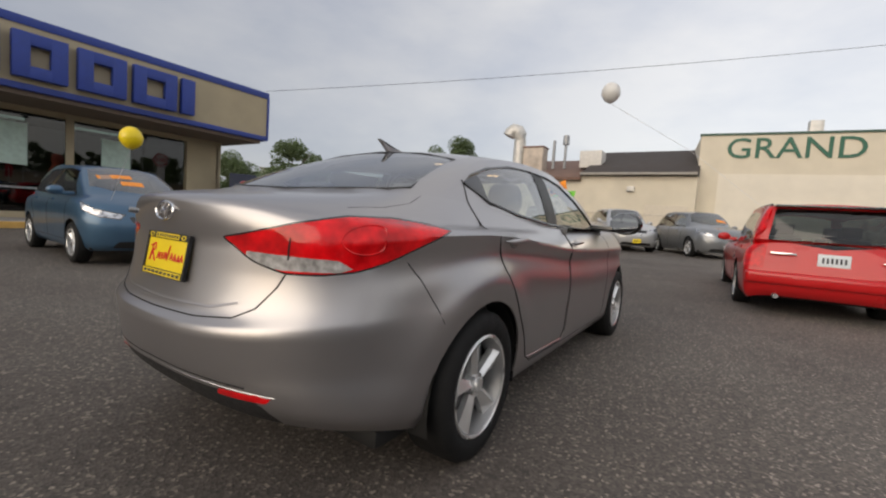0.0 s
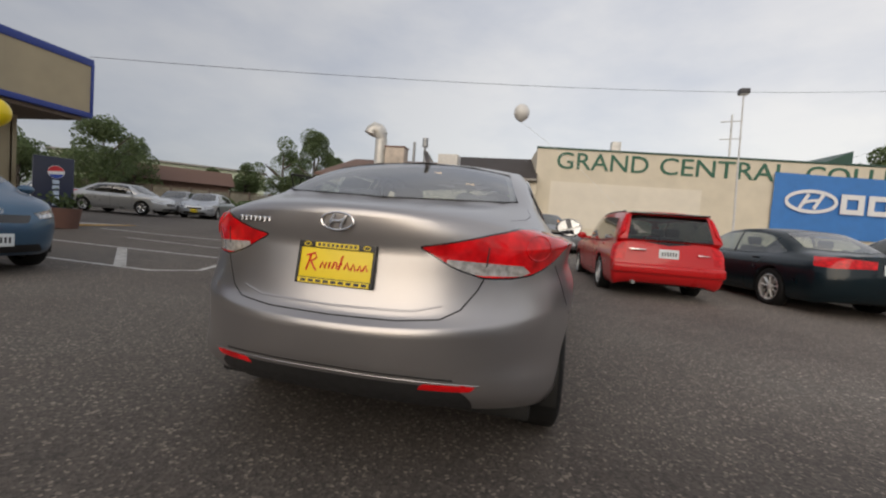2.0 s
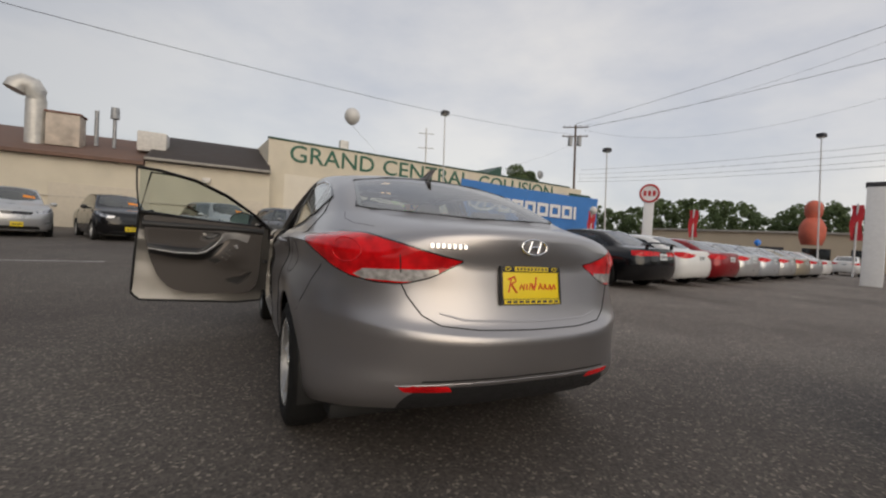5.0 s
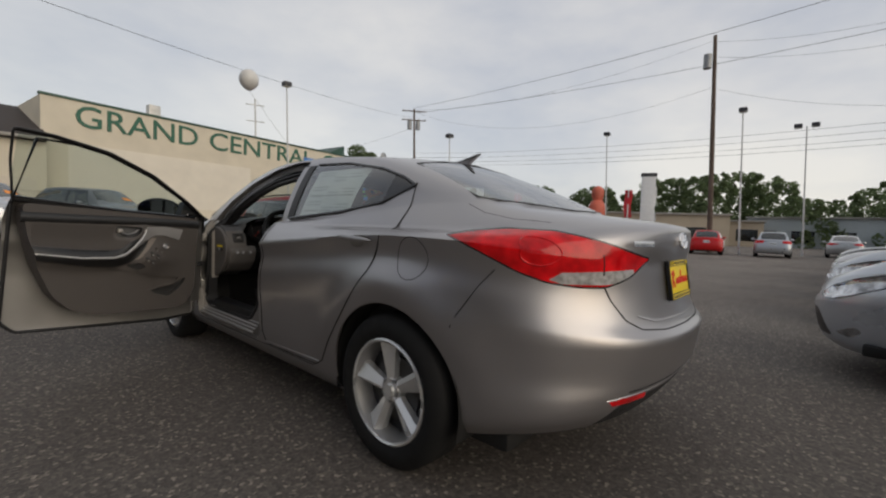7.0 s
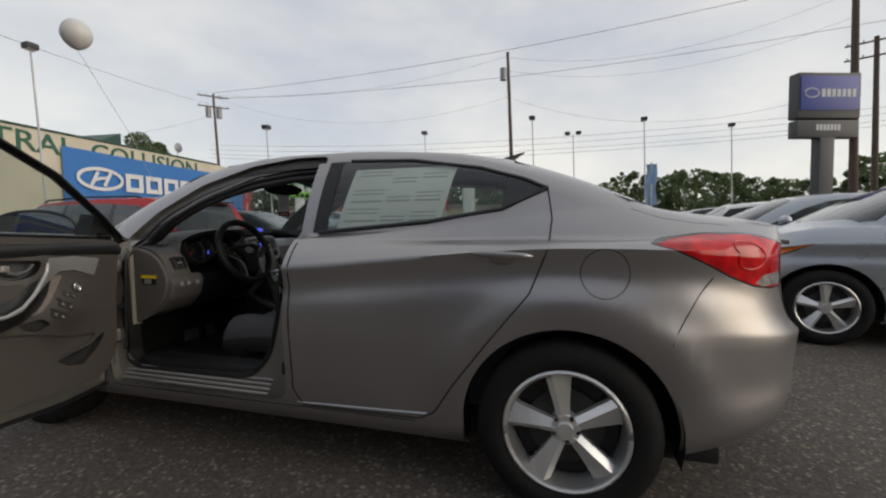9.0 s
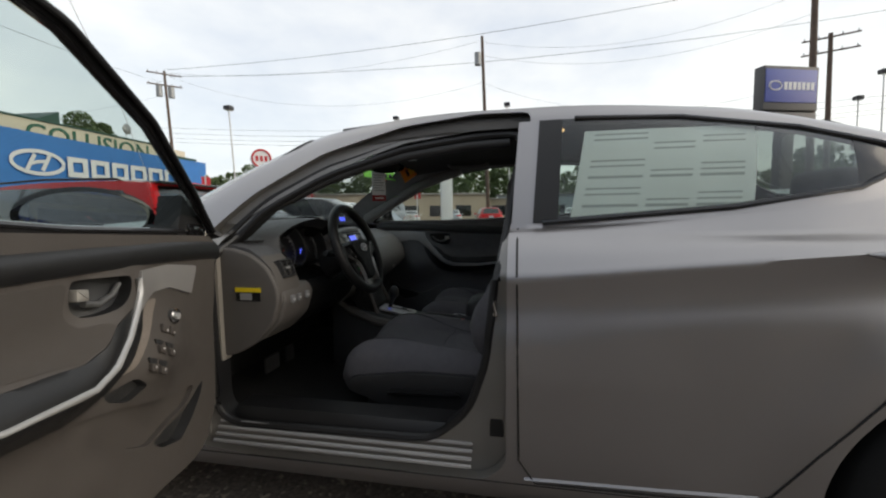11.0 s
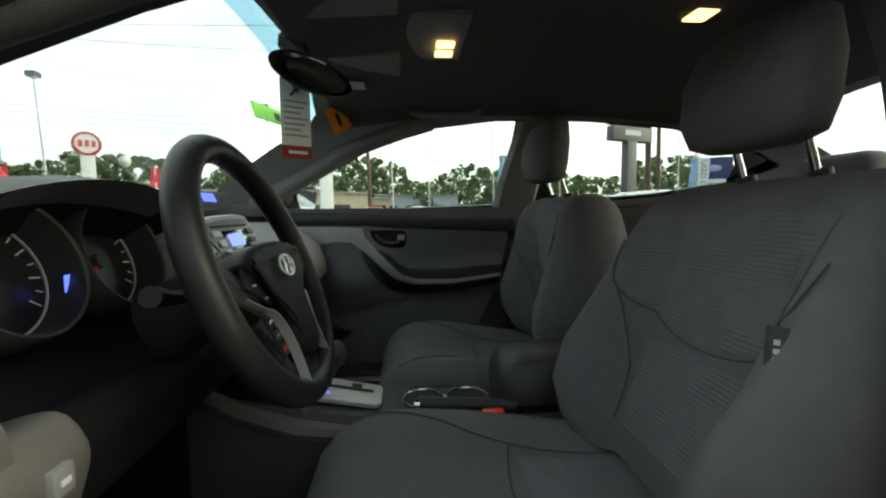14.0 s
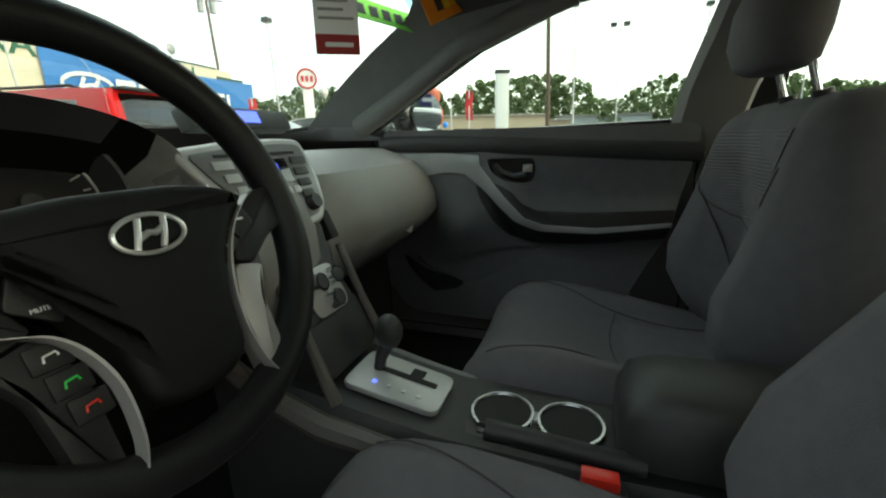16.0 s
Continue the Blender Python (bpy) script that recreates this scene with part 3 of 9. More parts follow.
part("pot", b, mat("brown_pot", (.12, .06, .045), .7), pt)
b = bmesh.new()
rnd = random.Random(5)
for k in range(160):
    p = Vector((rnd.gauss(0, .2), rnd.gauss(0, .2), .6 + abs(rnd.gauss(0, .15))))
    bmesh.ops.create_circle(b, cap_ends=True, segments=4, radius=.06, matrix=Matrix.Translation(p) @ Euler((rnd.uniform(0, 3), rnd.uniform(0, 3), 0)).to_matrix().to_4x4())
part("foliage", b, mat("shrub_leaf", (.05, .08, .025), .7, vary=.3), pt, smooth=0)


# ---------------------------------------------------------------- car bodies
def superc(th, n):
    """Across and along, 0 to 1, on the rounded corner of a car seen from above."""
    return math.sin(th) ** (2 / n), 1 - math.cos(th) ** (2 / n)


def car_sheet(c, fine=1.0):
    """The skin of a car, both halves, from the sill to the middle of the roof. c: the car's measures."""
    L, W = c["L"], c["W"] / 2
    nr, ns, nf = int(18 * fine), int(44 * fine), int(14 * fine)
    rings = c["rings"]
    cols = []
    stations = [("r", k / nr) for k in range(nr)] + [("s", k / ns) for k in range(ns + 1)] + [("f", 1 - (k + 1) / nf) for k in range(nf)]
    gb, gt = c["base"], c["top"]
    roofz, zmid = curve(c["roof"]), curve(c["belt"])
    sub = c.get("sub", (2, 2, 2, 2, 2, 2, 2, 3, 3, 8, 8, 8))
    heights, sharp = c.get("heights", {}), c.get("sharp", ())
    for kind, u in stations:
        pts = []
        for ri, rg in enumerate(rings):
            wz, ww, rz, ry, rn, rc, fz, fy, fn, fc = rg
            w = W * ww
            ys, ye = ry + rc, fy - fc
            if ri in heights:
                wz = heights[ri](ys if kind == "r" else ye if kind == "f" else ys + (ye - ys) * u)
            if kind == "r":
                th = u * math.pi / 2
                a, b = superc(th, rn)
                k = u * u * (3 - 2 * u) if wz > 0.4 or not c.get("tuck") else u ** 3
                pts.append((w * a, ry + rc * b, rz + (wz - rz) * k))
            elif kind == "f":
                th = u * math.pi / 2
                a, b = superc(th, fn)
                k = u * u * (3 - 2 * u)
                pts.append((w * a, fy - fc * b, fz + (wz - fz) * k + c.get("fend", 0)))
            else:
                y = ys + (ye - ys) * u
                pts.append((w, y, wz))
        for (bx, by0, bc0, bn0, by1, bc1, bn1), zz in ((gb, zmid), (gt, None)):
            ys, ye = by0 + bc0, by1 - bc1
            if kind == "s":
                x, y = 1.0, ys + (ye - ys) * u
            elif kind == "r":
                a, b = superc(u * math.pi / 2, bn0)
                x, y = a, by0 + bc0 * b
            else:
                a, b = superc(u * math.pi / 2, bn1)
                x, y = a, by1 - bc1 * b
            if zz:
                wid = curve(c["bwid"])(y)
                pts.append((wid * x, y, zz(y)))
            else:
                wid = curve(c["twid"])(y)
                z0 = roofz(y)
                pts.append((wid * x, y, z0 - c["crown"] * (x**2)))
        x, y, z = pts[-1]
        pts.append((0, y, roofz(y)))
        cols.append(pts)
    # sections between the lines, smooth except at the belt and the roof's edge
    nrg = len(rings)
    rows_by_col = []
    for pts in cols:
        P = [Vector(p) for p in pts]
        line = []
        for i in range(len(P) - 1):
            n = sub[i] if i < len(sub) else 6
            n = max(1, int(round(n * (1 if fine >= 0.8 else 0.6))))
            a, b = P[i], P[i + 1]
            if i < nrg - 1 or i == nrg - 1:
                d0 = (P[i + 1] - P[max(i - 1, 0)]) * 0.5
                d1 = (P[min(i + 2, nrg)] - P[i]) * 0.5
                if i in sharp:
                    d0 = P[i + 1] - P[i]
                if i + 1 in sharp:
                    d1 = P[i + 1] - P[i]
                if i == nrg - 1:
                    # deck, bonnet or shoulder: leaves the last ring softly
                    d0 = (b - a) * 0.9
                    d0.z += c.get("deck", 0.05) * (b - a).length
                    d1 = (b - a) * 0.9
                ln = (b - a).length
                if d0.length > 1.2 * ln and ln > 0:
                    d0 = d0.normalized() * 1.2 * ln
                if d1.length > 1.2 * ln and ln > 0:
                    d1 = d1.normalized() * 1.2 * ln
            elif i == nrg:
                # glass: bows outwards a little
                d0 = (b - a)
                d1 = (b - a)
                flat = Vector((a.x + b.x, 0, 0))
                out = Vector((0.06 * math.copysign(1, flat.x) if abs(flat.x) > 0.3 else 0.06 * flat.x / 0.3, 0, 0.07))
                d0 = d0 + out * 1.0
                d1 = d1 - out * 1.0
            else:
                d0 = Vector((b.x - a.x, 0, (b.z - a.z) * 1.9))
                d1 = Vector((b.x - a.x, 0, 0))
            for k in range(n):
                t = k / n
                line.append((2 * t**3 - 3 * t**2 + 1) * a + (t**3 - 2 * t**2 + t) * d0 + (3 * t**2 - 2 * t**3) * b + (t**3 - t**2) * d1)
        line.append(P[-1])
        rows_by_col.append(line)
    bm = bmesh.new()
    for s in (1, -1):
        cs = [[Vector((s * p.x, p.y, p.z)) for p in col] for col in rows_by_col]
        grid(bm, cs if s > 0 else cs[::-1])
    bmesh.ops.remove_doubles(bm, verts=bm.verts, dist=0.0008)
    bmesh.ops.dissolve_degenerate(bm, dist=0.0002, edges=bm.edges)
    bm.normal_update()
    return bm


def wheel_parts(parent, name, m, r=0.316, w=0.205, rim=0.215, spokes=5, fine=True, rimmat=None):
    """One road wheel: its hub lies at the pose's origin, its face looks along +x."""
    wl = new(name)
    wl.parent = parent
    wl.matrix_local = m
    rimmat = rimmat or ALLOY
    n = 40 if fine else 22
    # tyre by turning its section
    sec = [(-w / 2 + 0.01, rim + 0.004), (-w / 2, rim + 0.02), (-w / 2 - 0.004, (rim + r) / 2), (-w / 2 + 0.012, r - 0.012), (-w / 2 + 0.03, r), (0, r + 0.002),
           (w / 2 - 0.03, r), (w / 2 - 0.012, r - 0.012), (w / 2 + 0.004, (rim + r) / 2), (w / 2, rim + 0.02), (w / 2 - 0.01, rim + 0.004), (w / 2 - 0.03, rim - 0.004)]
    bm = bmesh.new()
    rows = [[(x, q * math.cos(2 * math.pi * k / n), q * math.sin(2 * math.pi * k / n)) for x, q in sec] for k in range(n + 1)]
    grid(bm, rows)
    bmesh.ops.remove_doubles(bm, verts=bm.verts, dist=1e-4)
    bmesh.ops.recalc_face_normals(bm, faces=bm.faces)
    part("tyre", bm, RUBBER, wl)
    # rim barrel
    bm = bmesh.new()
    sec = [(w / 2 - 0.012, rim + 0.006), (w / 2 - 0.004, rim), (w / 2 - 0.012, rim - 0.014), (w / 2 - 0.05, rim - 0.026), (-w / 2 + 0.03, rim - 0.03)]
    rows = [[(x, q * math.cos(2 * math.pi * k / n), q * math.sin(2 * math.pi * k / n)) for x, q in sec] for k in range(n + 1)]
    grid(bm, rows)
    bmesh.ops.remove_doubles(bm, verts=bm.verts, dist=1e-4)
    bmesh.ops.recalc_face_normals(bm, faces=bm.faces)
    for f in bm.faces:
        f.normal_flip()
    # alloy in a darker copy: the shade inside the wheel is in its colour
    part("rim", bm, mat("shaded_alloy_barrel", (.30, .30, .30), .4, .6, vary=.1), wl)
    bm = bmesh.new()
    tube(bm, [(w / 2 - .010, (rim - .004) * math.cos(2 * math.pi * k / n), (rim - .004) * math.sin(2 * math.pi * k / n)) for k in range(n)], .008, 6, True)
    part("rim_lip", bm, rimmat, wl)
    # black cylinder and darkened disc give the gaps between spokes their shade
    bm = bmesh.new()
    cyl(bm, (-w / 2 + 0.03, 0, 0), (w / 2 - 0.085, 0, 0), rim - 0.034, n=n)
    part("brake_drum", bm, BLACK, wl)
    bm = bmesh.new()
    cyl(bm, (w / 2 - 0.085, 0, 0), (w / 2 - 0.07, 0, 0), rim * 0.62, n=n)
    part("brake_disc", bm, mat("worn_brake_steel", (.06, .058, .055), .45, .5, vary=.2), wl)
    x0 = w / 2 - 0.022
    sp = []
    for k in range(spokes):
        a = 2 * math.pi * k / spokes + math.pi / 2
        bm = bmesh.new()
        wid = 0.30 / spokes if spokes < 6 else 0.2 / spokes
        outl = [(0.035, -wid * 0.36), (rim * 0.45, -wid * 0.48), (rim * 0.8, -wid * 0.72), (rim - 0.008, -wid * 0.92),
                (rim - 0.003, 0), (rim - 0.008, wid * 0.80), (rim * 0.8, wid * 0.66), (rim * 0.45, wid * 0.50), (0.035, wid * 0.40)]
        top = [bm.verts.new((x0 - 0.016 * (1 - abs(q) / rim) - 0.020 * (abs(t) / wid), q, t)) for q, t in outl]
        mid = [bm.verts.new((x0 + 0.008 - 0.018 * (1 - q / rim), q, t * wid)) for q, t in ((0.03, .05), (rim * 0.45, .16), (rim * 0.8, .30), (rim - 0.004, .40))]
        low = [bm.verts.new((x0 - 0.045, q, t * 1.05)) for q, t in outl]
        m2 = [mid[0], mid[1], mid[2], mid[3]]
        for i in range(3):
            bm.faces.new((top[i], top[i + 1], m2[i + 1], m2[i]))
            bm.faces.new((m2[i], m2[i + 1], top[7 - i], top[8 - i]))
        bm.faces.new((top[3], top[4], m2[3]))
        bm.faces.new((top[4], top[5], m2[3]))
        for i in range(len(outl) - 1):
            bm.faces.new((top[i], low[i], low[i + 1], top[i + 1]))
        bmesh.ops.recalc_face_normals(bm, faces=bm.faces)
        bmesh.ops.rotate(bm, verts=bm.verts, cent=(0, 0, 0), matrix=Matrix.Rotation(a, 3, 'X') @ Matrix.Identity(3))
        part("spoke", bm, rimmat, wl, smooth=30)
    bm = bmesh.new()
    cyl(bm, (x0 - 0.05, 0, 0), (x0 - 0.008, 0, 0), 0.058, 0.05, n=20)
    cyl(bm, (x0 - 0.01, 0, 0), (x0 + 0.004, 0, 0), 0.03, 0.026, n=20)
    part("hub_cap", bm, rimmat, wl)
    if fine:
        for k in range(spokes):
            a = 2 * math.pi * (k + 0.5) / spokes + math.pi / 2
            bm = bmesh.new()
            cyl(bm, (x0 - 0.03, 0.045 * math.cos(a), 0.045 * math.sin(a)), (x0 - 0.008, 0.045 * math.cos(a), 0.045 * math.sin(a)), 0.0085, n=6)
            part("wheel_nut", bm, STEEL, wl)
    return wl


def shear(bm, on=True, s=1):
    """Unrolls a rear corner: x becomes |x| + y on that side, and back."""
    for v in bm.verts:
        if v.co.x * s > 0:
            v.co.x += s * v.co.y * (1 if on else -1)


def shear_front(bm, L, on=True, s=1):
    for v in bm.verts:
        if v.co.x * s > 0:
            v.co.x += s * (L - v.co.y) * (1 if on else -1)


def corner_patch(bm, poly, s, L=None):
    """Cuts a lamp's outline, in |x| + distance from the end and z, out of a corner; returns its faces as a sheet."""
    end = (lambda on: shear(bm, on, s)) if L is None else (lambda on: shear_front(bm, L, on, s))
    ys = (lambda c: c.y < 1.2) if L is None else (lambda c: c.y > L - 1.3)
    end(True)
    fs = carve(bm, [(s * u, z) for u, z in poly], (0, 2), lambda c: c.x * s > 0.02 and ys(c) and c.z < 1.06)
    out = take(bm, fs)
    end(False)
    if L is None:
        shear(out, False, s)
    else:
        shear_front(out, L, False, s)
    return out


def puff(bm, d):
    """Moves a sheet's inner points out along their normals, its rim stays."""
    bm.normal_update()
    for v in bm.verts:
        if not v.is_boundary:
            v.co += v.normal * d
    return bm


def surface(bm):
    from mathutils import bvhtree
    return bvhtree.BVHTree.FromBMesh(bm)


def onto(tree, p, d, lift=0.0):
    hit, n, _, _ = tree.ray_cast(Vector(p), Vector(d).normalized())
    if hit is None:
        return None
    if n.dot(Vector(d)) > 0:
        n = -n
    return hit + n * lift


def seam_line(tree, pts, d, r=0.0022, lift=-0.0008, n=10, closed=False):
    """A dark gap along points laid onto a body, seen along d."""
    P = []
    loop = pts + (pts[:1] if closed else [])
    for a, b in zip(loop, loop[1:]):
        a, b = Vector(a), Vector(b)
        k = max(1, int((b - a).length / 0.03))
        P += [a.lerp(b, i / k) for i in range(k)]
    P.append(Vector(loop[-1]))
    Q = [q for q in (onto(tree, p, d, lift) for p in P) if q is not None]
    bm = bmesh.new()
    if len(Q) > 1:
        tube(bm, Q, r, 6)
    return bm


LAMP_RED = mat("red_lamp_lens", (0.56, 0.005, 0.008), 0.06, coat=0.25, vary=0.40, scale=16, spec=0.3)
# strong colour drift stands in for reflective sparkle in the clear lens
LAMP_CLEAR = mat("clear_lamp_lens", (0.60, 0.585, 0.57), 0.10, 0.5, coat=0.8, vary=0.4, scale=45)
LAMP_HEAD = mat("headlamp_lens", (0.42, 0.43, 0.45), 0.06, 0.7, coat=1.0, vary=0.7, scale=14)
AMBER = mat("amber_lamp_lens", (0.75, 0.20, 0.02), 0.1, coat=1.0, vary=0.05)
PLATE_Y = mat("yellow_plate", (0.80, 0.60, 0.015), 0.4, vary=0.04)
PLATE_W = mat("white_plate", (0.66, 0.70, 0.72), 0.45, vary=0.06)
INK = mat("dark_ink", (0.03, 0.03, 0.04), 0.6, vary=0)
REDINK = mat("red_ink", (0.62, 0.02, 0.015), 0.5, vary=0)
GREENINK = mat("day_glow_green", (0.25, 0.75, 0.08), 0.5, vary=0.05)
ORANGE = mat("orange_lettering", (0.85, 0.28, 0.02), 0.5, vary=0.05)
CABIN = mat("cabin_trim", (0.025, 0.025, 0.027), 0.8, bump=0.2, scale=30)

# the shoulder line, which rises towards the tail
shoulder = curve([(.60, .952), (.88, .956), (1.055, .953), (1.307, .939), (1.697, .905), (2.055, .874), (2.6, .855), (3.3, .845)])
SALOON = dict(
    L=4.53, W=1.775,
    tuck=True,
    rings=[(.205, .915, .315, .17, 3.0, .70, .20, 4.40, 2.4, .95), (.265, .958, .365, .125, 3.0, .77, .25, 4.47, 2.4, 1.0),
           (.36, .975, .425, .088, 2.8, .84, .34, 4.51, 2.4, 1.0), (.50, .985, .475, .066, 2.6, .90, .44, 4.53, 2.4, 1.02),
           (.62, .994, .611, .042, 2.5, .92, .52, 4.53, 2.4, 1.02), (.76, .991, .655, .084, 2.5, .88, .59, 4.51, 2.4, 1.0),
           (.85, .974, .76, .112, 2.6, .85, .65, 4.48, 2.4, .98), (.935, .990, .88, .128, 2.7, .82, .70, 4.44, 2.4, .95),
           (.966, .942, .97, .108, 2.5, .80, .73, 4.39, 2.4, .92), (.99, .878, 1.033, .118, 2.3, .80, .75, 4.33, 2.4, .88)],
    heights={4: lambda y: .60 + .075 * min(1, max(0, (1.75 - y) / .8)), 5: lambda y: shoulder(y) - .17, 6: lambda y: shoulder(y) - .085, 7: lambda y: shoulder(y), 8: lambda y: .45 * shoulder(y) + .55 * .99},
    sharp=(4, 7), sub=(3, 3, 3, 4, 5, 4, 5, 4, 3, 8, 8, 8),
    base=(0, .58, .42, 4, 3.66, .42, 3), top=(0, 1.22, .38, 5, 2.88, .25, 4),
    bwid=[(.58, .64), (.7, .66), (1.0, .70), (1.3, .735), (2.0, .745), (3.0, .75), (3.3, .73), (3.66, .66)],
    belt=[(.58, 1.09), (.7, 1.105), (1.0, 1.095), (1.3, 1.055), (2.0, 1.003), (3.0, .98), (3.3, .985), (3.66, 1.0)],
    twid=[(1.22, .54), (1.5, .555), (2.0, .575), (2.5, .565), (2.88, .54)],
    roof=[(1.22, 1.365), (1.5, 1.405), (2.0, 1.432), (2.4, 1.428), (2.88, 1.375)], crown=.045, deck=.10,
    axles=(.96, 3.66), tyre=.316, arch=.372,
    dlo=[(1.03, 1.178), (1.2, 1.10), (1.5, 1.055), (2.0, 1.018), (2.6, 1.0), (3.02, .995), (3.10, 1.0), (2.95, 1.09), (2.70, 1.22), (2.45, 1.305), (2.2, 1.335), (1.9, 1.338), (1.6, 1.325), (1.3, 1.275), (1.12, 1.22)],
    rear_glass=[(0, .60), (.35, .625), (.54, .67), (.60, .73), (.52, 1.17), (.30, 1.20), (0, 1.21)],
    screen=[(0, 3.63), (.42, 3.56), (.67, 3.40), (.70, 3.31), (.565, 2.87), (.53, 2.84), (.30, 2.81), (0, 2.80)],
)


def mirrored(half):
    """A closed outline from its right half, which runs from the middle to the middle."""
    return half + [(-x, y) for x, y in half[::-1] if abs(x) > 1e-6]


def car_openings(bm, c):
    """Cuts wheel arches and glass out of a skin; returns the panes as sheets."""
    panes = {}
    for y in c["axles"]:
        for s in (1, -1):
            fs = carve(bm, circle((y, c["tyre"] - 0.005), c["arch"], 36), (1, 2), lambda p: p.x * s > 0.3)
            bmesh.ops.delete(bm, geom=fs, context='FACES')
    top = lambda p: p.z > 0.9
    panes["rear_window"] = take(bm, carve(bm, mirrored(c["rear_glass"]), (0, 1), top))
    panes["windshield"] = take(bm, carve(bm, mirrored(c["screen"]), (0, 1), top))
    for s, nm in ((1, "right"), (-1, "left")):
        panes[nm] = take(bm, carve(bm, c["dlo"], (1, 2), lambda p: p.x * s > 0.3))
    return panes


def wells(c, parent, mats=SEAM):
    for y in c["axles"]:
        for s in (1, -1):
            bm = bmesh.new()
            n = 20
            r = c["arch"] + 0.004
            rows = []
            for k in range(n + 1):
                a = math.pi * (-0.08 + 1.16 * k / n)
                rows.append([(s * x, y + r * math.cos(a), c["tyre"] + r * math.sin(a)) for x in (c["W"] / 2 - 0.035, c["W"] / 2 - 0.16, c["W"] / 2 - 0.32)])
            grid(bm, rows)
            rim = [bm.verts.new((s * (c["W"] / 2 - 0.32), y + r * math.cos(math.pi * (-0.08 + 1.16 * k / n)), c["tyre"] + r * math.sin(math.pi * (-0.08 + 1.16 * k / n)))) for k in range(n + 1)]
            bm.faces.new(rim)
            part("wheel_well", bm, mats, parent)


def plate(parent, m, face, w=0.305, h=0.152, label="", bars=True, ink=INK):
    """A number plate; its writing stays as bars."""
    pl = new("number_plate")
    pl.parent = parent
    pl.matrix_local = m
    if label:
        tagged(pl, label=label)
    part("plate", boxbm((-w / 2, -h / 2, 0), (w / 2, h / 2, 0.006), 0.003), face, pl)
    if bars:
        for k in range(6):
            x = -w * 0.36 + k * w * 0.135
            part("character_bar", boxbm((x, -h * 0.22, 0.006), (x + w * 0.07, h * 0.22, 0.0075)), ink, pl, smooth=0)
    return pl


def parked_car(name, label, m, c, body, fine=0.55, group="", glassmat=None, tail=None, head=None, seats=True, rim=None, plates=(None, None), spokes=5, mirrors=True, extra=None):
    """A whole car of measures c at the pose m; its rear bumper is at y = 0, and it looks along +y."""
    car = thing(name, label, "car", m, group)
    glassmat = glassmat or DARKGLASS
    bm = car_sheet(c, fine)
    panes = car_openings(bm, c)
    L, hw = c["L"], c["W"] / 2
    tail = tail or c.get("tail")
    head = head or c.get("head")
    lamps = []
    for s in (1, -1):
        if tail:
            lamps.append(("tail_lamp", corner_patch(bm, tail, s), LAMP_RED))
        if head:
            hp = corner_patch(bm, head, s, L)
            if fine >= .55:
                shear_front(hp, L, True, s)
                lens = take(hp, carve(hp, [(s * u, z) for u, z in grow(head, -.012)], (0, 2)))
                amb = take(lens, carve(lens, [(s * 1.36, .4), (s * 2.2, .4), (s * 2.2, 1.2), (s * 1.30, 1.2)], (0, 2))) if c.get("amber") else None
                for b in (hp, lens) + ((amb,) if amb else ()):
                    shear_front(b, L, False, s)
                lamps.append(("lamp_rim", hp, GLOSSBLACK))
                lamps.append(("headlamp", lens, LAMP_HEAD))
                if amb:
                    lamps.append(("turn_lamp", amb, AMBER))
            else:
                lamps.append(("headlamp", hp, LAMP_HEAD))
    for nm, poly, mt in c.get("front_patches", ()):
        fs = carve(bm, poly, (0, 2), lambda p: p.y > L - 0.45)
        lamps.append((nm, take(bm, fs), mt))
    for nm, poly, mt in c.get("rear_patches", ()):
        fs = carve(bm, poly, (0, 2), lambda p: p.y < 0.45)
        lamps.append((nm, take(bm, fs), mt))
    tree = surface(bm)
    part("body", bm, body, car, smooth=50)
    for nm, b, mt in lamps:
        part(nm, puff(b, 0.004), mt, car, smooth=60)
    for nm in ("rear_window", "windshield"):
        if panes[nm].faces:
            part(nm, panes[nm], glassmat, car, smooth=60)
    for nm in ("right", "left"):
        b = panes[nm]
        s = 1 if nm == "right" else -1
        for y0 in c.get("pillars", ()):
            fs = carve(b, [(y0 - 0.035, 0.8), (y0 + 0.035, 0.8), (y0 + 0.005, 1.8), (y0 - 0.065, 1.8)], (1, 2))
            part("door_pillar", take(b, fs), GLOSSBLACK, car, smooth=60)
        part("side_window", b, glassmat, car, smooth=60)
        hb = bmesh.new()
        for y0, z0 in c.get("handles", ()):
            q = onto(tree, (s * 2, y0, z0), (-s, 0, 0), 0.014)
            if q:
                bh = boxbm((q.x - 0.012, y0 - 0.09, z0 - 0.014), (q.x + 0.012, y0 + 0.09, z0 + 0.014), 0.008)
                part("door_handle", bh, body, car)
        for pts in c.get("gaps", ()):
            sb = seam_line(tree, [(s * 2, y, z) for y, z in pts], (-s, 0, 0), 0.004)
            if sb.faces:
                part("door_gap", sb, SEAM, car)
            else:
                sb.free()
        hb.free()
        if mirrors:
            ym, zm = c["mirror"]
            bm2 = bmesh.new()
            ball(bm2, (s * (hw + 0.08), ym, zm), 0.1, 1.05, 0.75, 0.72, 14)
            box(bm2, (min(s * (hw - 0.14), s * (hw + 0.03)), ym - 0.03, zm - 0.06), (max(s * (hw - 0.14), s * (hw + 0.03)), ym + 0.03, zm - 0.01), 0.01)
            part("wing_mirror", bm2, body, car)
    for y in c["axles"]:
        for s in (1, -1):
            wm = pose(s * (hw - 0.11), y, c["tyre"], 0, 0, 0 if s > 0 else 180)
            wheel_parts(car, "wheel", wm, r=c["tyre"], rim=c["tyre"] * 0.68, fine=False, rimmat=rim, spokes=spokes)
    wells(c, car)
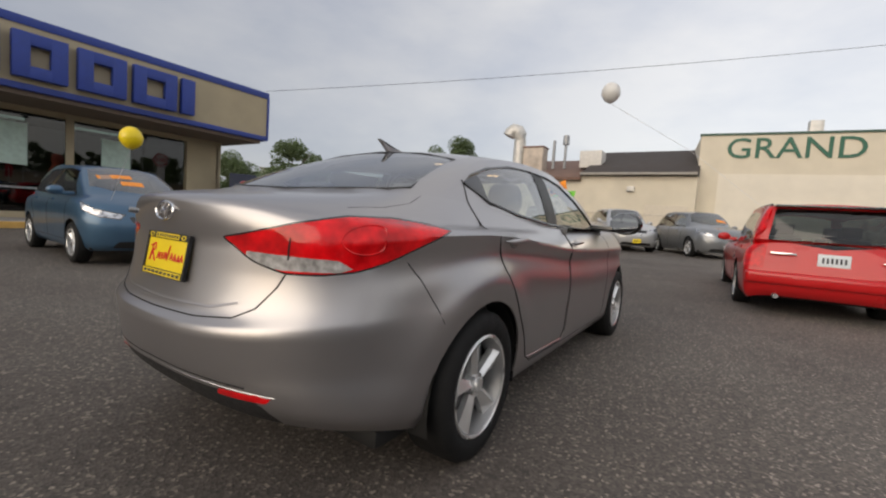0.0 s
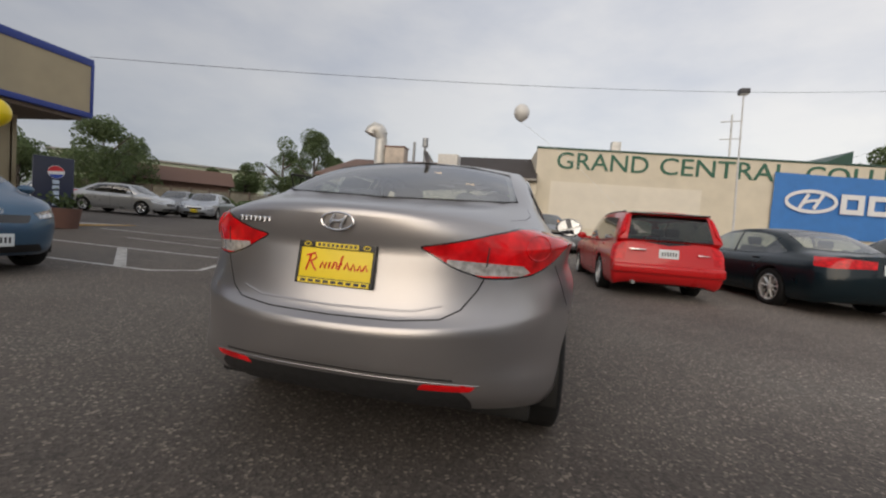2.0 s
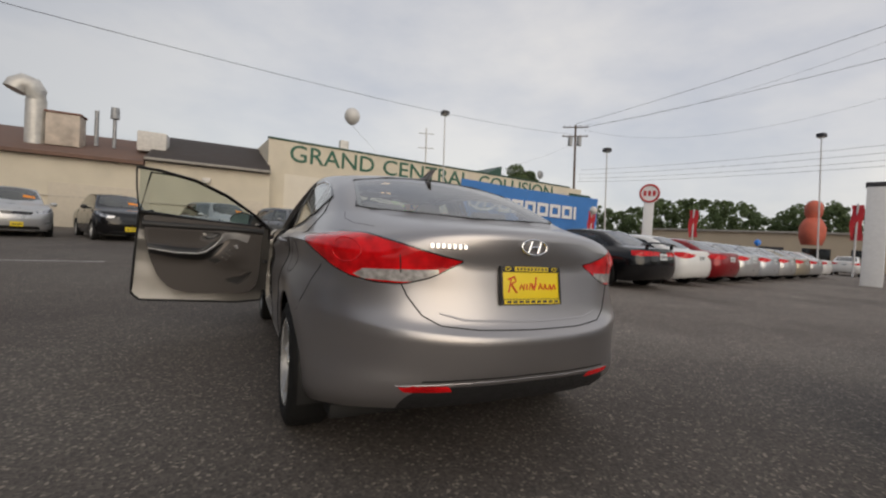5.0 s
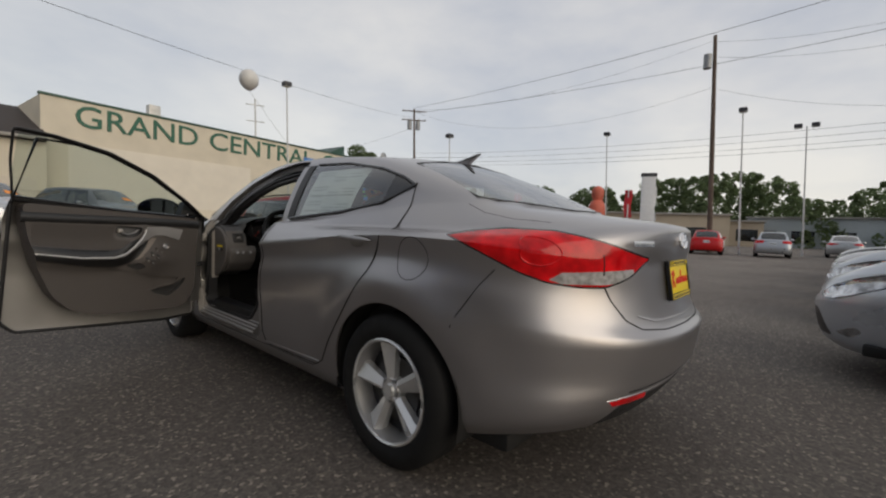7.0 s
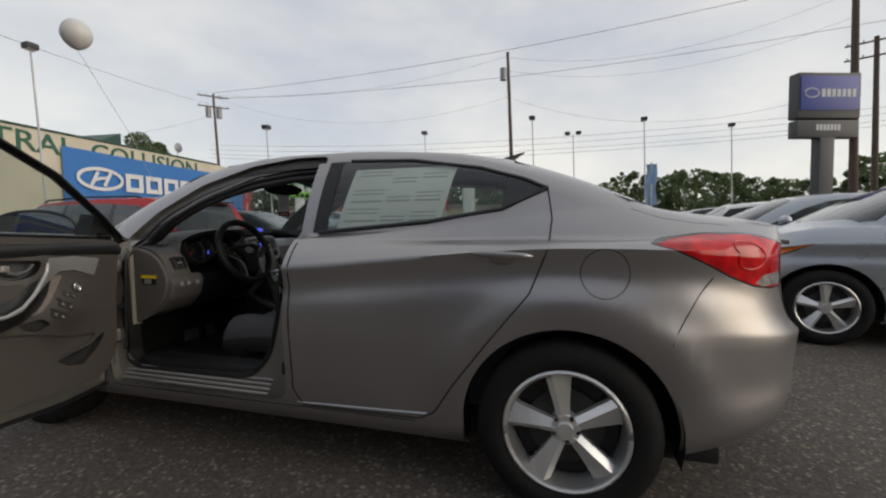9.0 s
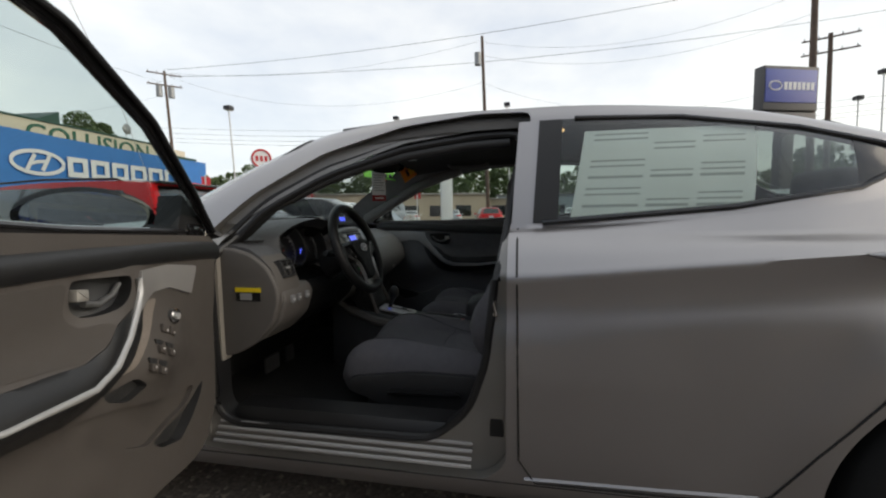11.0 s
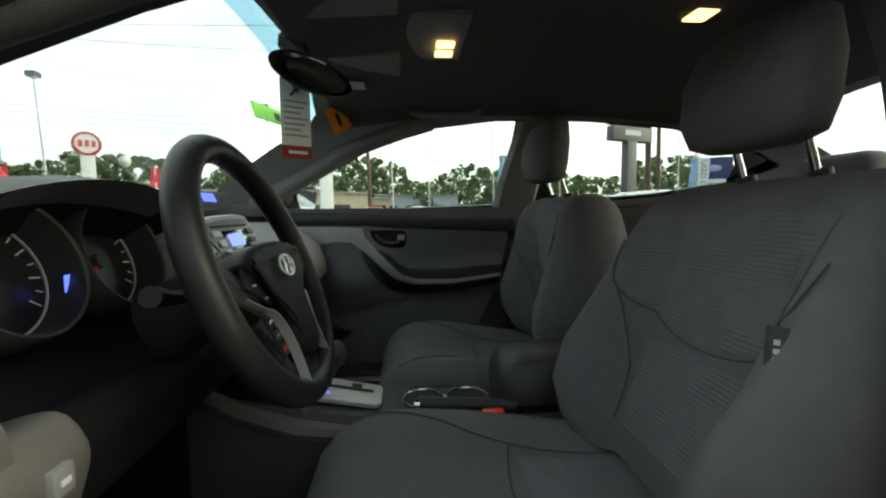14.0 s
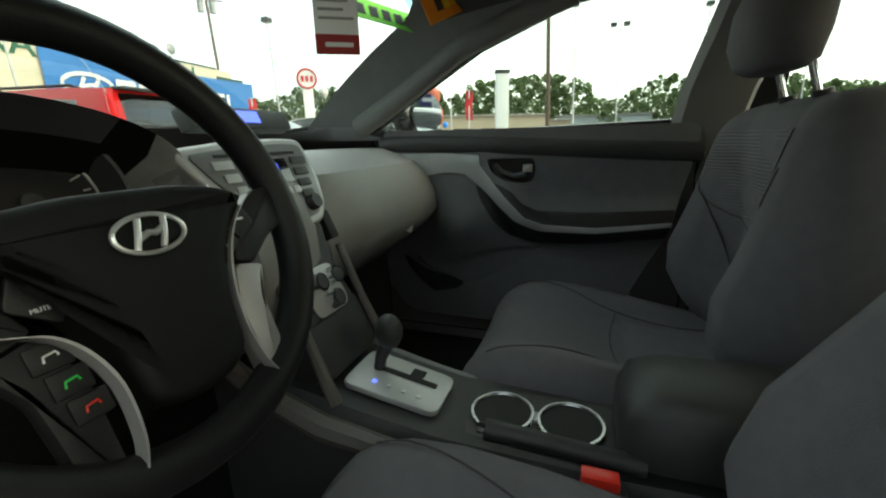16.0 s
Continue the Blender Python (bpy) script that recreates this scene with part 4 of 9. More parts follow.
    # dark underside and a plain cabin
    floor = boxbm((-hw + 0.12, 0.35, 0.22), (hw - 0.12, L - 0.35, 0.30), 0.02)
    part("underbody", floor, SEAM, car)
    if seats:
        for y0 in c.get("seats", (1.55, 2.35)):
            for s in (1, -1):
                b = bmesh.new()
                box(b, (s * 0.36 - 0.24, y0, 0.35), (s * 0.36 + 0.24, y0 + 0.5, 0.55), 0.06)
                box(b, (s * 0.36 - 0.23, y0 - 0.18, 0.5), (s * 0.36 + 0.23, y0 - 0.02, 1.05), 0.06)
                box(b, (s * 0.36 - 0.12, y0 - 0.18, 1.06), (s * 0.36 + 0.12, y0 - 0.07, 1.22), 0.04)
                part("seat", b, CABIN, car)
        part("dashboard", boxbm((-hw + 0.2, L * 0.66, 0.55), (hw - 0.2, L * 0.74, 0.96), 0.08, 3), CABIN, car)
    if plates[0]:
        q = onto(tree, (0, -1, c["plate"][0]), (0, 1, 0), 0.004)
        plate(car, frame_at(q, (1, 0, 0), (0, 0.1, 1)), plates[0])
    if plates[1]:
        q = onto(tree, (0, L + 1, c["plate"][1]), (0, -1, 0), 0.004)
        plate(car, frame_at(q, (-1, 0, 0), (0, 0, 1)), plates[1])
    if extra:
        extra(car, tree, c)
    return car


def scaled(c, **kw):
    d = dict(c)
    d.update(kw)
    return d


def badge(parent, m, w=.125, h=.064, mt=CHROME, name="badge"):
    """An oval ring with slanting bars in it."""
    bd = new(name)
    bd.parent = parent
    bd.matrix_local = m
    n = 36
    bm = tube(bmesh.new(), [(w / 2 * math.cos(t), h / 2 * math.sin(t), .004) for t in [2 * math.pi * k / n for k in range(n)]], w * .034, 8, True)
    part("ring", bm, mt, bd)
    bm = bmesh.new()
    tube(bm, [(-w * .26, -h * .36, .004), (-w * .19, 0, .005), (-w * .10, h * .40, .004)], w * .043, 8)
    tube(bm, [(w * .10, -h * .40, .004), (w * .19, 0, .005), (w * .26, h * .36, .004)], w * .043, 8)
    tube(bm, [(-w * .19, -h * .10, .004), (-w * .05, h * .02, .006), (w * .05, -h * .02, .006), (w * .19, h * .10, .004)], w * .045, 8)
    part("emblem", bm, mt, bd)
    return bd


# ---------------------------------------------------------------- other cars
def dims(L, W, H, wb, fo, belt, deck, hood, rg, rt, rf, cowl, tyre=.32, hatch=False, rn=3.0, rc=.5, fc=.75):
    """Measures of a car from its main numbers: rg, rt: rear glass foot and head, rf: head of the windshield."""
    hw = W / 2
    fr = (0, .08, .22, .42, .62, .80, .92, 1.0)
    wws = (.90, .95, .975, .99, 1.0, .995, .97, .91)
    rys = (.12, .06, .025, .0, .01, .04, .05, .07) if not hatch else (.12, .05, .01, .0, .03, .06, .08, .10)
    fys = (.12, .05, .02, 0, .01, .05, .10, .18)
    rings = []
    for f, w, r, q in zip(fr, wws, rys, fys):
        rings.append((.2 + (belt - .03 - .2) * f, w, .27 + (deck - .27) * f, r, rn, rc, .22 + (hood - .22) * f, L - q, 2.6, fc))
    ro = L - wb - fo
    zr = belt + .04
    bw, tw = hw * .85, hw * .66
    top = H - .115
    dlo = [(rg + .28, belt + .07), (rg + .5, belt + .03), ((rg + cowl) / 2, belt + .012), (cowl - .62, belt + .0), (cowl - .50, belt + .03), (rf - .02, top - .03), (rf - .35, top), ((rt + rf) / 2, top + .01), (rt + .35, top - .01), (rt + .12, top - .06)]
    if hatch:
        dlo = [(.30, belt + .05), (.9, belt + .02), (cowl - .62, belt), (cowl - .50, belt + .03), (rf - .02, top - .03), (rf - .35, top), (1.2, top), (.55, top - .05)]
    d = dict(L=L, W=W, rings=rings, base=(0, rg, .35, 5, cowl, .4, 3.2), top=(0, rt, .3, 5, rf, .25, 4),
             bwid=[(rg, bw * .95), ((rg + cowl) / 2, bw), (cowl, bw * .95)], belt=[(rg, deck + .03), (rg + .5, zr), ((rg + cowl) / 2, belt), (cowl - .4, belt), (cowl, hood + .16)],
             twid=[(rt, tw * .95), ((rt + rf) / 2, tw), (rf, tw * .95)], roof=[(rt, H - .05), (rt + .5, H - .008), ((rt + rf) / 2, H), (rf, H - .05)], crown=.045, deck=.06,
             axles=(ro, ro + wb), tyre=tyre, arch=tyre + .05, dlo=dlo,
             rear_glass=[(0, rg + .03), (hw * .45, rg + .05), (hw * .66, rg + .12), (hw * .58, rt - .03), (0, rt - .03)],
             screen=[(0, cowl - .04), (hw * .45, cowl - .10), (hw * .70, cowl - .30), (hw * .58, rf + .03), (0, rf + .02)],
             pillars=((rg + cowl) / 2 + .02,) if not hatch else ((.5 + cowl) / 2, 1.05), handles=((rg + cowl) / 2 - .2 - .55, belt - .06) and (((rg + cowl) / 2 - .75, belt - .07), ((rg + cowl) / 2 + .25, belt - .07)),
             gaps=([((rg + cowl) / 2 + .05, belt - .02), ((rg + cowl) / 2 + .08, .32)], [(cowl - .42, belt - .04), (cowl - .46, .32), ((rg + cowl) / 2 - .9, .32), (ro + .40, .62), (ro + .12, belt - .05)]),
             mirror=(cowl - .55, belt + .07), plate=(deck * .80 if not hatch else belt * .82, .42), seats=((rg + cowl) / 2 - .55, (rg + cowl) / 2 + .25))
    if hatch:
        d["sub"] = (2, 2, 2, 2, 2, 2, 2, 4, 6, 6)
        d["base"] = (0, rg, .28, 6, cowl, .4, 3.2)
        d["top"] = (0, rt, .3, 6, rf, .25, 4)
    else:
        d["sub"] = (2, 2, 2, 2, 2, 2, 2, 6, 6, 6)
    d["tail"] = [(hw * .55, deck - .05), (hw + .2, deck - .03), (hw + .42, deck - .05), (hw + .30, deck - .20), (hw * .9 + .1, deck - .22), (hw * .58, deck - .18)]
    d["head"] = [(hw * .55, hood - .13), (hw + .15, hood - .06), (hw + .50, hood + .02), (hw + .40, hood - .10), (hw * .95 + .05, hood - .19), (hw * .62, hood - .21)]
    gr = hood - .16
    d["front_patches"] = (("grille", rounded([(-hw * .42, gr), (hw * .42, gr), (hw * .36, gr - .10), (-hw * .36, gr - .10)], .03, 2), GLOSSBLACK),
                          ("lower_grille", rounded([(-hw * .55, .36), (hw * .55, .36), (hw * .62, .26), (-hw * .62, .26)], .03, 2), BLACK))
    return d


def yellow_card(y, z=None, x0=-.25, x1=.35, mt=None, nm="windshield_card"):
    def f(car, tree, c):
        yy = c["L"] * 0 + y
        pts = [[onto(tree_all(c), (x, yy + dy, 3), (0, 0, -1), .004) for x in (x0, (x0 + x1) / 2, x1)] for dy in (0, .12)]
        if all(p for r in pts for p in r):
            part(nm, grid(bmesh.new(), pts), mt or ORANGE, car, smooth=0)
    return f


SKINS = {}


def tree_all(c):
    k = id(c["rings"])
    if k not in SKINS:
        SKINS[k] = surface(car_sheet(c, 0.55))
    return SKINS[k]


def place(x, y, rz):
    return pose(x, y, gz(x, y), 0, 0, rz)


def front_at(x, y, rz, L):
    """The pose of a car whose nose is at x, y and which looks along rz."""
    m = pose(x, y, gz(x, y), 0, 0, rz) @ pose(0, -L, 0)
    return m


SILVER = paint("silver_paint", (.50, .51, .52), .6, .3)
ICE = paint("ice_silver_paint", (.46, .49, .53), .55, .3)
WHITEP = paint("white_car_paint", (.74, .74, .73))
BLACKP = paint("black_car_paint", (.006, .006, .007), .0, .2)
REDP = paint("red_car_paint", (.50, .010, .012), .0, .3)
MAROONP = paint("maroon_car_paint", (.24, .008, .012), .3, .3)
TEALP = mat("dark_teal_paint", (.004, .012, .017), .3, 0, coat=.45, vary=.03, scale=3, spec=.2)
BLUEP = paint("slate_blue_paint", (.055, .115, .19), .45, .32)
GREYP = paint("mid_grey_paint", (.22, .23, .24), .55, .3)
GOLDP = paint("champagne_paint", (.42, .38, .30), .5, .3)

# red estate
EST = dims(4.72, 1.76, 1.49, 2.66, .95, .93, .95, .80, .05, .24, 2.75, 3.45, .315, True, 7.0, .20)
EST["base"], EST["top"] = (0, .05, .16, 8, 3.45, .4, 3.2), (0, .24, .16, 8, 2.75, .25, 4)
EST["bwid"], EST["twid"] = [(.05, .80), (1.7, .82), (3.45, .71)], [(.24, .655), (1.5, .665), (2.75, .60)]
EST["roof"] = [(.24, 1.455), (.7, 1.485), (1.5, 1.49), (2.75, 1.44)]
EST["tail"] = [(.70, .62), (.86, .62), (1.05, .64), (1.05, .95), (.90, .96), (.74, .93)]
EST["rear_patches"] = (("rear_window", rounded([(-.66, .97), (.66, .97), (.585, 1.385), (-.585, 1.385)], .03, 3), DARKGLASS),)


def estate_extra(car, tree, c):
    part("roof_spoiler", boxbm((-.60, .135, 1.405), (.60, .40, 1.435), .012), GLOSSBLACK, car, "black roof-edge spoiler")
    part("bumper_strip", boxbm((-.86, -.035, .42), (.86, .10, .58), .05, 3), REDP, car)
    part("badge_bar", boxbm((-.62, .005, .80), (-.36, .03, .825), .004), CHROME, car)
    part("badge_bar", boxbm((.42, .005, .77), (.60, .03, .785), .004), CHROME, car)
    b = bmesh.new()
    cyl(b, (-.52, .0, .27), (-.52, .2, .28), .03, n=12)
    part("exhaust", b, STEEL, car)
    for s in (1, -1):
        pts = [onto(tree, (s * x, -1, z), (0, 1, 0), -.01) for x, z in ((.765, .90), (.755, 1.0), (.725, 1.1), (.70, 1.2), (.672, 1.3), (.645, 1.38))]
        part("pillar_lamp", tube(bmesh.new(), [p for p in pts if p], [.05, .05, .045, .042, .038, .03][:len([p for p in pts if p])], 8), LAMP_RED, car, "tall red pillar lamp")
        part("roof_rail", tube(bmesh.new(), [(s * .54, .7, 1.44), (s * .56, .8, 1.475), (s * .57, 1.8, 1.49), (s * .56, 2.5, 1.46), (s * .55, 2.6, 1.43)], .014, 8), BLACK, car)


parked_car("estate_car", "bright red estate car with a black rear spoiler", place(2.81, 6.15, 3), EST, REDP, .7, plates=(PLATE_W, None), extra=estate_extra)
# dark teal saloon
S1 = dims(5.17, 1.89, 1.41, 2.87, 1.1, .90, .98, .76, .78, 1.42, 2.95, 3.9, .33)
S1["tail"] = [(.28, .90), (.9, .93), (1.28, .92), (1.25, .78), (.9, .76), (.28, .79)]
parked_car("dark_saloon", "dark teal saloon with wide tail lamps", place(5.84, 6.13, 11), S1, TEALP, .7, plates=(PLATE_W, None), glassmat=GLASS, spokes=9, group="row by the wall")
# black fastback with spoiler
S2 = dims(5.08, 1.90, 1.48, 3.05, .98, .96, 1.02, .84, .72, 1.35, 2.95, 3.75, .35)
S2["tail"] = [(.20, .93), (.9, .95), (1.22, .94), (1.2, .83), (.9, .82), (.20, .84)]


def spoiler(car, tree, c):
    b = tube(bmesh.new(), [(-.78, .14, 1.09), (-.5, .10, 1.14), (0, .08, 1.15), (.5, .10, 1.14), (.78, .14, 1.09)], .022, 8)
    part("boot_spoiler", b, BLACKP, car)
    for x in (-.55, .55):
        part("spoiler_post", boxbm((x - .02, .10, 1.0), (x + .02, .18, 1.14), .01), BLACKP, car)


parked_car("black_saloon", "glossy black saloon with a boot spoiler", place(8.13, 5.54, 8.5), S2, BLACKP, .7, plates=(PLATE_W, None), extra=spoiler, group="row by the wall")
# the row beyond
S3 = dims(4.55, 1.78, 1.45, 2.70, .92, .93, 1.02, .76, .62, 1.28, 2.85, 3.65, .32)
RL = [(.35, .90), (.9, .97), (1.4, .96), (1.1, .82), (.8, .79), (.5, .83)]
S3["tail"] = RL
row = (("white_saloon", "white saloon car with clear-red tail lamps", WHITEP, 10.65), ("maroon_saloon", "deep red saloon car", MAROONP, 13.1), ("silver_saloon", "silver saloon car with red tail lamps", SILVER, 15.3), ("silver_saloon", "silver saloon car with red tail lamps", ICE, 17.9), ("silver_saloon", "silver saloon car with red tail lamps", SILVER, 20.5), ("champagne_saloon", "champagne-coloured saloon car in the row", GOLDP, 23.2), ("silver_saloon", "silver saloon car with red tail lamps", SILVER, 26.0), ("white_saloon", "white saloon car with clear-red tail lamps", WHITEP, 28.6))
for nm, lb, pt_, x in row:
    y = 6.1 + .24 * (x - 10.2)
    parked_car(nm, lb, place(x, y, 7), S3, pt_, .5, plates=(PLATE_W, None), group="row by the wall", seats=False)
# facing row in front of the workshop
SUV = dims(4.40, 1.82, 1.68, 2.64, .88, 1.06, 1.10, .98, .22, .62, 2.65, 3.35, .345, True, 3.6, .42)
SUV["rear_patches"] = (("rear_window", rounded([(-.60, 1.12), (.60, 1.12), (.52, 1.50), (-.52, 1.50)], .05, 3), DARKGLASS),)
SUV["tail"] = [(.58, .92), (.95, 1.0), (1.2, 1.05), (1.15, .92), (.95, .86)]
for nm, lb, pt_, x, rz, pl_ in (("silver_suv", "silver sport utility car with a yellow front plate", SILVER, -7.4, 203, PLATE_Y), ("black_suv", "black sport utility car with a yellow front plate", BLACKP, -4.5, 204, PLATE_Y), ("silver_suv", "silver sport utility car with a yellow front plate", SILVER, -.9, 208, PLATE_Y), ("grey_suv", "grey sport utility car parked at an angle", GREYP, 1.9, 208, PLATE_W)):
    parked_car(nm, lb, front_at(x, 16.2, rz, 4.4), SUV, pt_, .5, plates=(None, pl_), group="cars facing the lot", seats=False, extra=yellow_card(3.02, x0=-.5, x1=-.2))
HAT = dims(4.05, 1.72, 1.47, 2.52, .85, .95, 1.0, .86, .20, .60, 2.45, 3.25, .31, True, 3.6, .42)
HAT["rear_patches"] = (("rear_window", rounded([(-.56, 1.02), (.56, 1.02), (.48, 1.33), (-.48, 1.33)], .05, 3), DARKGLASS),)
parked_car("white_hatchback", "white hatchback with a green card in its windshield", front_at(-10.6, 16.6, 206, 4.05), HAT, ICE, .5, plates=(None, PLATE_W), group="cars facing the lot", seats=False, extra=yellow_card(2.72, x0=-.12, x1=.3, mt=GREENINK))
parked_car("silver_saloon", "silver saloon car facing the lot", front_at(-16.6, 17.0, 204, 4.55), S3, ICE, .5, plates=(None, PLATE_Y), group="cars facing the lot", seats=False)
parked_car("grey_saloon", "grey saloon car by the fence", front_at(-19.8, 18.3, 205, 4.55), S3, GREYP, .4, group="cars facing the lot", seats=False)
parked_car("silver_saloon", "silver saloon car by the fence", place(-21.5, 15.0, -75), S3, SILVER, .4, group="cars by the fence", seats=False, plates=(PLATE_W, None))
parked_car("white_saloon", "pale saloon car by the fence", front_at(-23.0, 15.6, -110, 4.55), S3, WHITEP, .4, group="cars by the fence", seats=False, plates=(None, PLATE_Y))
parked_car("white_saloon", "pale saloon car by the fence", place(-14.2, 21.5, -90), S3, WHITEP, .4, group="cars by the fence", seats=False)
# slate blue hatchback by the sales building
YAR = dims(3.78, 1.69, 1.52, 2.46, .78, .97, 1.02, .88, .18, .55, 2.35, 3.18, .30, True, 3.4, .42, .70)
YAR["rear_patches"] = (("rear_window", rounded([(-.54, 1.04), (.54, 1.04), (.46, 1.36), (-.46, 1.36)], .05, 3), DARKGLASS),)


def blue_extra(car, tree, c):
    yellow_card(2.62, x0=.0, x1=.45)(car, tree, c)
    yellow_card(2.82, x0=-.1, x1=.2)(car, tree, c)
    badge(car, frame_at(onto(tree, (0, 6, .76), (0, -1, 0), .006), (-1, 0, 0), (0, 0, 1)), .12, .08)


parked_car("blue_hatchback", "slate-blue hatchback with orange windshield lettering", place(-9.15, 2.45, -92), YAR, BLUEP, .8, plates=(None, PLATE_W), glassmat=GLASS, extra=blue_extra, rim=ALLOY, spokes=7)
# silver cars beside the lane
E2 = scaled(SALOON, mirror=(3.0, 1.05), handles=((1.175, .935), (2.22, .915)), pillars=(2.04,), plate=(.81, .40), seats=(1.5, 2.3),
            gaps=([(2.07, 1.0), (2.08, .32)], [(3.125, .99), (3.12, .30), (1.5, .30), (1.22, .63), (1.02, .95)]),
            tail=[(.435, .905), (.78, .968), (1.22, 1.003), (1.54, .970), (1.2, .852), (.90, .803), (.60, .832)],
            amber=True, head=[(.45, .60), (.60, .668), (.90, .738), (1.25, .800), (1.66, .850), (1.50, .785), (1.20, .690), (.95, .615), (.72, .565), (.52, .555)],
            front_patches=(("grille", rounded([(-.33, .62), (.33, .62), (.30, .57), (-.30, .57)], .02, 2), GLOSSBLACK), ("lower_grille", rounded([(-.40, .48), (.40, .48), (.52, .29), (-.52, .29)], .05, 3), BLACK),
                           ("fog_lamp", rounded([(.55, .33), (.68, .40), (.71, .37), (.64, .31)], .02, 2), LAMP_HEAD), ("fog_lamp", rounded([(-.55, .33), (-.68, .40), (-.71, .37), (-.64, .31)], .02, 2), LAMP_HEAD)))


def bonnet_badge(car, tree, c):
    badge(car, frame_at(onto(tree_all(c), (0, 6, .69), (0, -1, 0), .006), (-1, 0, 0), (0, .6, 1)), .14, .07)


parked_car("silver_saloon", "silver saloon with swept-back headlamps and alloy wheels", front_at(2.85, -.34, -8, 4.53), E2, ICE, .9, plates=(None, PLATE_Y), glassmat=GLASS, extra=bonnet_badge, group="cars beside the lane")
parked_car("silver_saloon", "silver saloon parked second beside the lane", front_at(5.55, -.42, -8, 4.53), E2, ICE, .6, plates=(None, PLATE_Y), extra=bonnet_badge, group="cars beside the lane")
parked_car("white_saloon", "white saloon car beside the lane", front_at(8.3, -.5, -8, 4.55), S3, WHITEP, .55, group="cars beside the lane", seats=False)
parked_car("black_saloon", "black saloon car beside the lane", front_at(11.1, -.6, -8, 4.55), S3, BLACKP, .5, group="cars beside the lane", seats=False)
parked_car("white_saloon", "white saloon car beside the lane", front_at(13.9, -.7, -8, 4.55), S3, SILVER, .5, group="cars beside the lane", seats=False)
for nm, lb, pt_, x, y, rz in (("red_hatchback", "red hatchback across the lot", REDP, 26.5, 4.6, -80), ("pale_blue_hatchback", "pale blue hatchback across the lot", ICE, 27.5, 1.6, -85), ("white_saloon", "white car across the lot", WHITEP, 33.0, 5.5, -80), ("silver_saloon", "silver car across the lot", SILVER, 33.5, -1.5, -90), ("white_saloon", "white car across the lot", WHITEP, 30.0, -5.5, -95), ("silver_saloon", "silver car across the lot", SILVER, 36.0, 9.0, -80), ("maroon_saloon", "red car across the lot", MAROONP, 38.0, 2.5, -85), ("white_saloon", "white car across the lot", WHITEP, 38.0, 13.5, -75)):
    parked_car(nm, lb, place(x, y, rz), HAT if "hatch" in nm else S3, pt_, .4, plates=(PLATE_W, None), group="cars across the lot", seats=False)


# ---------------------------------------------------------------- the grey saloon, outside
GREY = mat("bronze_grey_metallic", (0.385, 0.372, 0.374), 0.33, 0.84, coat=0.40, vary=0.03, scale=3)
# darker, less metallic copy of the body colour
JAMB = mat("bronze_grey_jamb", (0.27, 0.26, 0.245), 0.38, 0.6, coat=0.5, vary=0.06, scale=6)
PAPER = mat("paper_sticker", (0.80, 0.83, 0.82), 0.6, vary=0.04)
saloon = thing("saloon_car", "bronze-grey metallic four-door saloon with its driver's door open", "car")
ec = SALOON
shell = car_sheet(ec, 1.5)
if max(shell.faces, key=lambda f: f.calc_center_median().x).normal.x < 0:
    bmesh.ops.reverse_faces(shell, faces=shell.faces)
# soft lip round the rear wheel arches
shell.normal_update()
for v in shell.verts:
    d = math.hypot(v.co.y - .96, v.co.z - .316)
    if abs(v.co.x) > .55 and .3 < d < .75 and v.co.z > .30:
        k = (.022 * math.exp(-((d - .435) / .075) ** 2) if d > .435 else .022 - .012 * (.435 - d) / .065) * max(0, min(1, (v.co.z - .34) / .2))
        v.co += v.normal * k
shell.normal_update()
whole = shell.copy()
skin = surface(whole)
panes = car_openings(shell, ec)

# driver's door outline and the hole behind it, seen from the side
FD = rounded([(3.12, .30), (3.14, .62), (3.13, .995), (2.975, 1.128), (2.74, 1.264), (2.46, 1.348), (2.2, 1.377), (2.03, 1.372), (2.05, 1.2), (2.095, 1.0), (2.10, .34), (2.16, .285), (2.9, .275)], .03, 3)
HOLE = rounded([(3.06, .40), (3.075, .96), (2.94, 1.095), (2.73, 1.210), (2.45, 1.298), (2.2, 1.328), (2.055, 1.328), (2.09, 1.1), (2.125, .9), (2.158, .62), (2.21, .47), (2.32, .37), (3.0, .36)], .05, 3)
left = lambda p: p.x < -0.3
door_faces = carve(shell, FD, (1, 2), left)
door_skin = take(shell, door_faces)
# the door itself is cut a little smaller, with a slim window frame
FDD = rounded([(3.12, .30), (3.14, .62), (3.115, .99), (2.955, 1.100), (2.708, 1.233), (2.453, 1.318), (2.2, 1.349), (2.045, 1.350), (2.06, 1.2), (2.095, 1.0), (2.10, .34), (2.16, .285), (2.9, .275)], .02, 3)
slim = take(door_skin, carve(door_skin, FDD, (1, 2)))
door_skin.free()
door_skin = slim
pane_l = panes["left"]
door_glass = take(pane_l, carve(pane_l, [(2.10, .8), (2.06, 1.5), (3.4, 1.5), (3.4, .8)], (1, 2)))

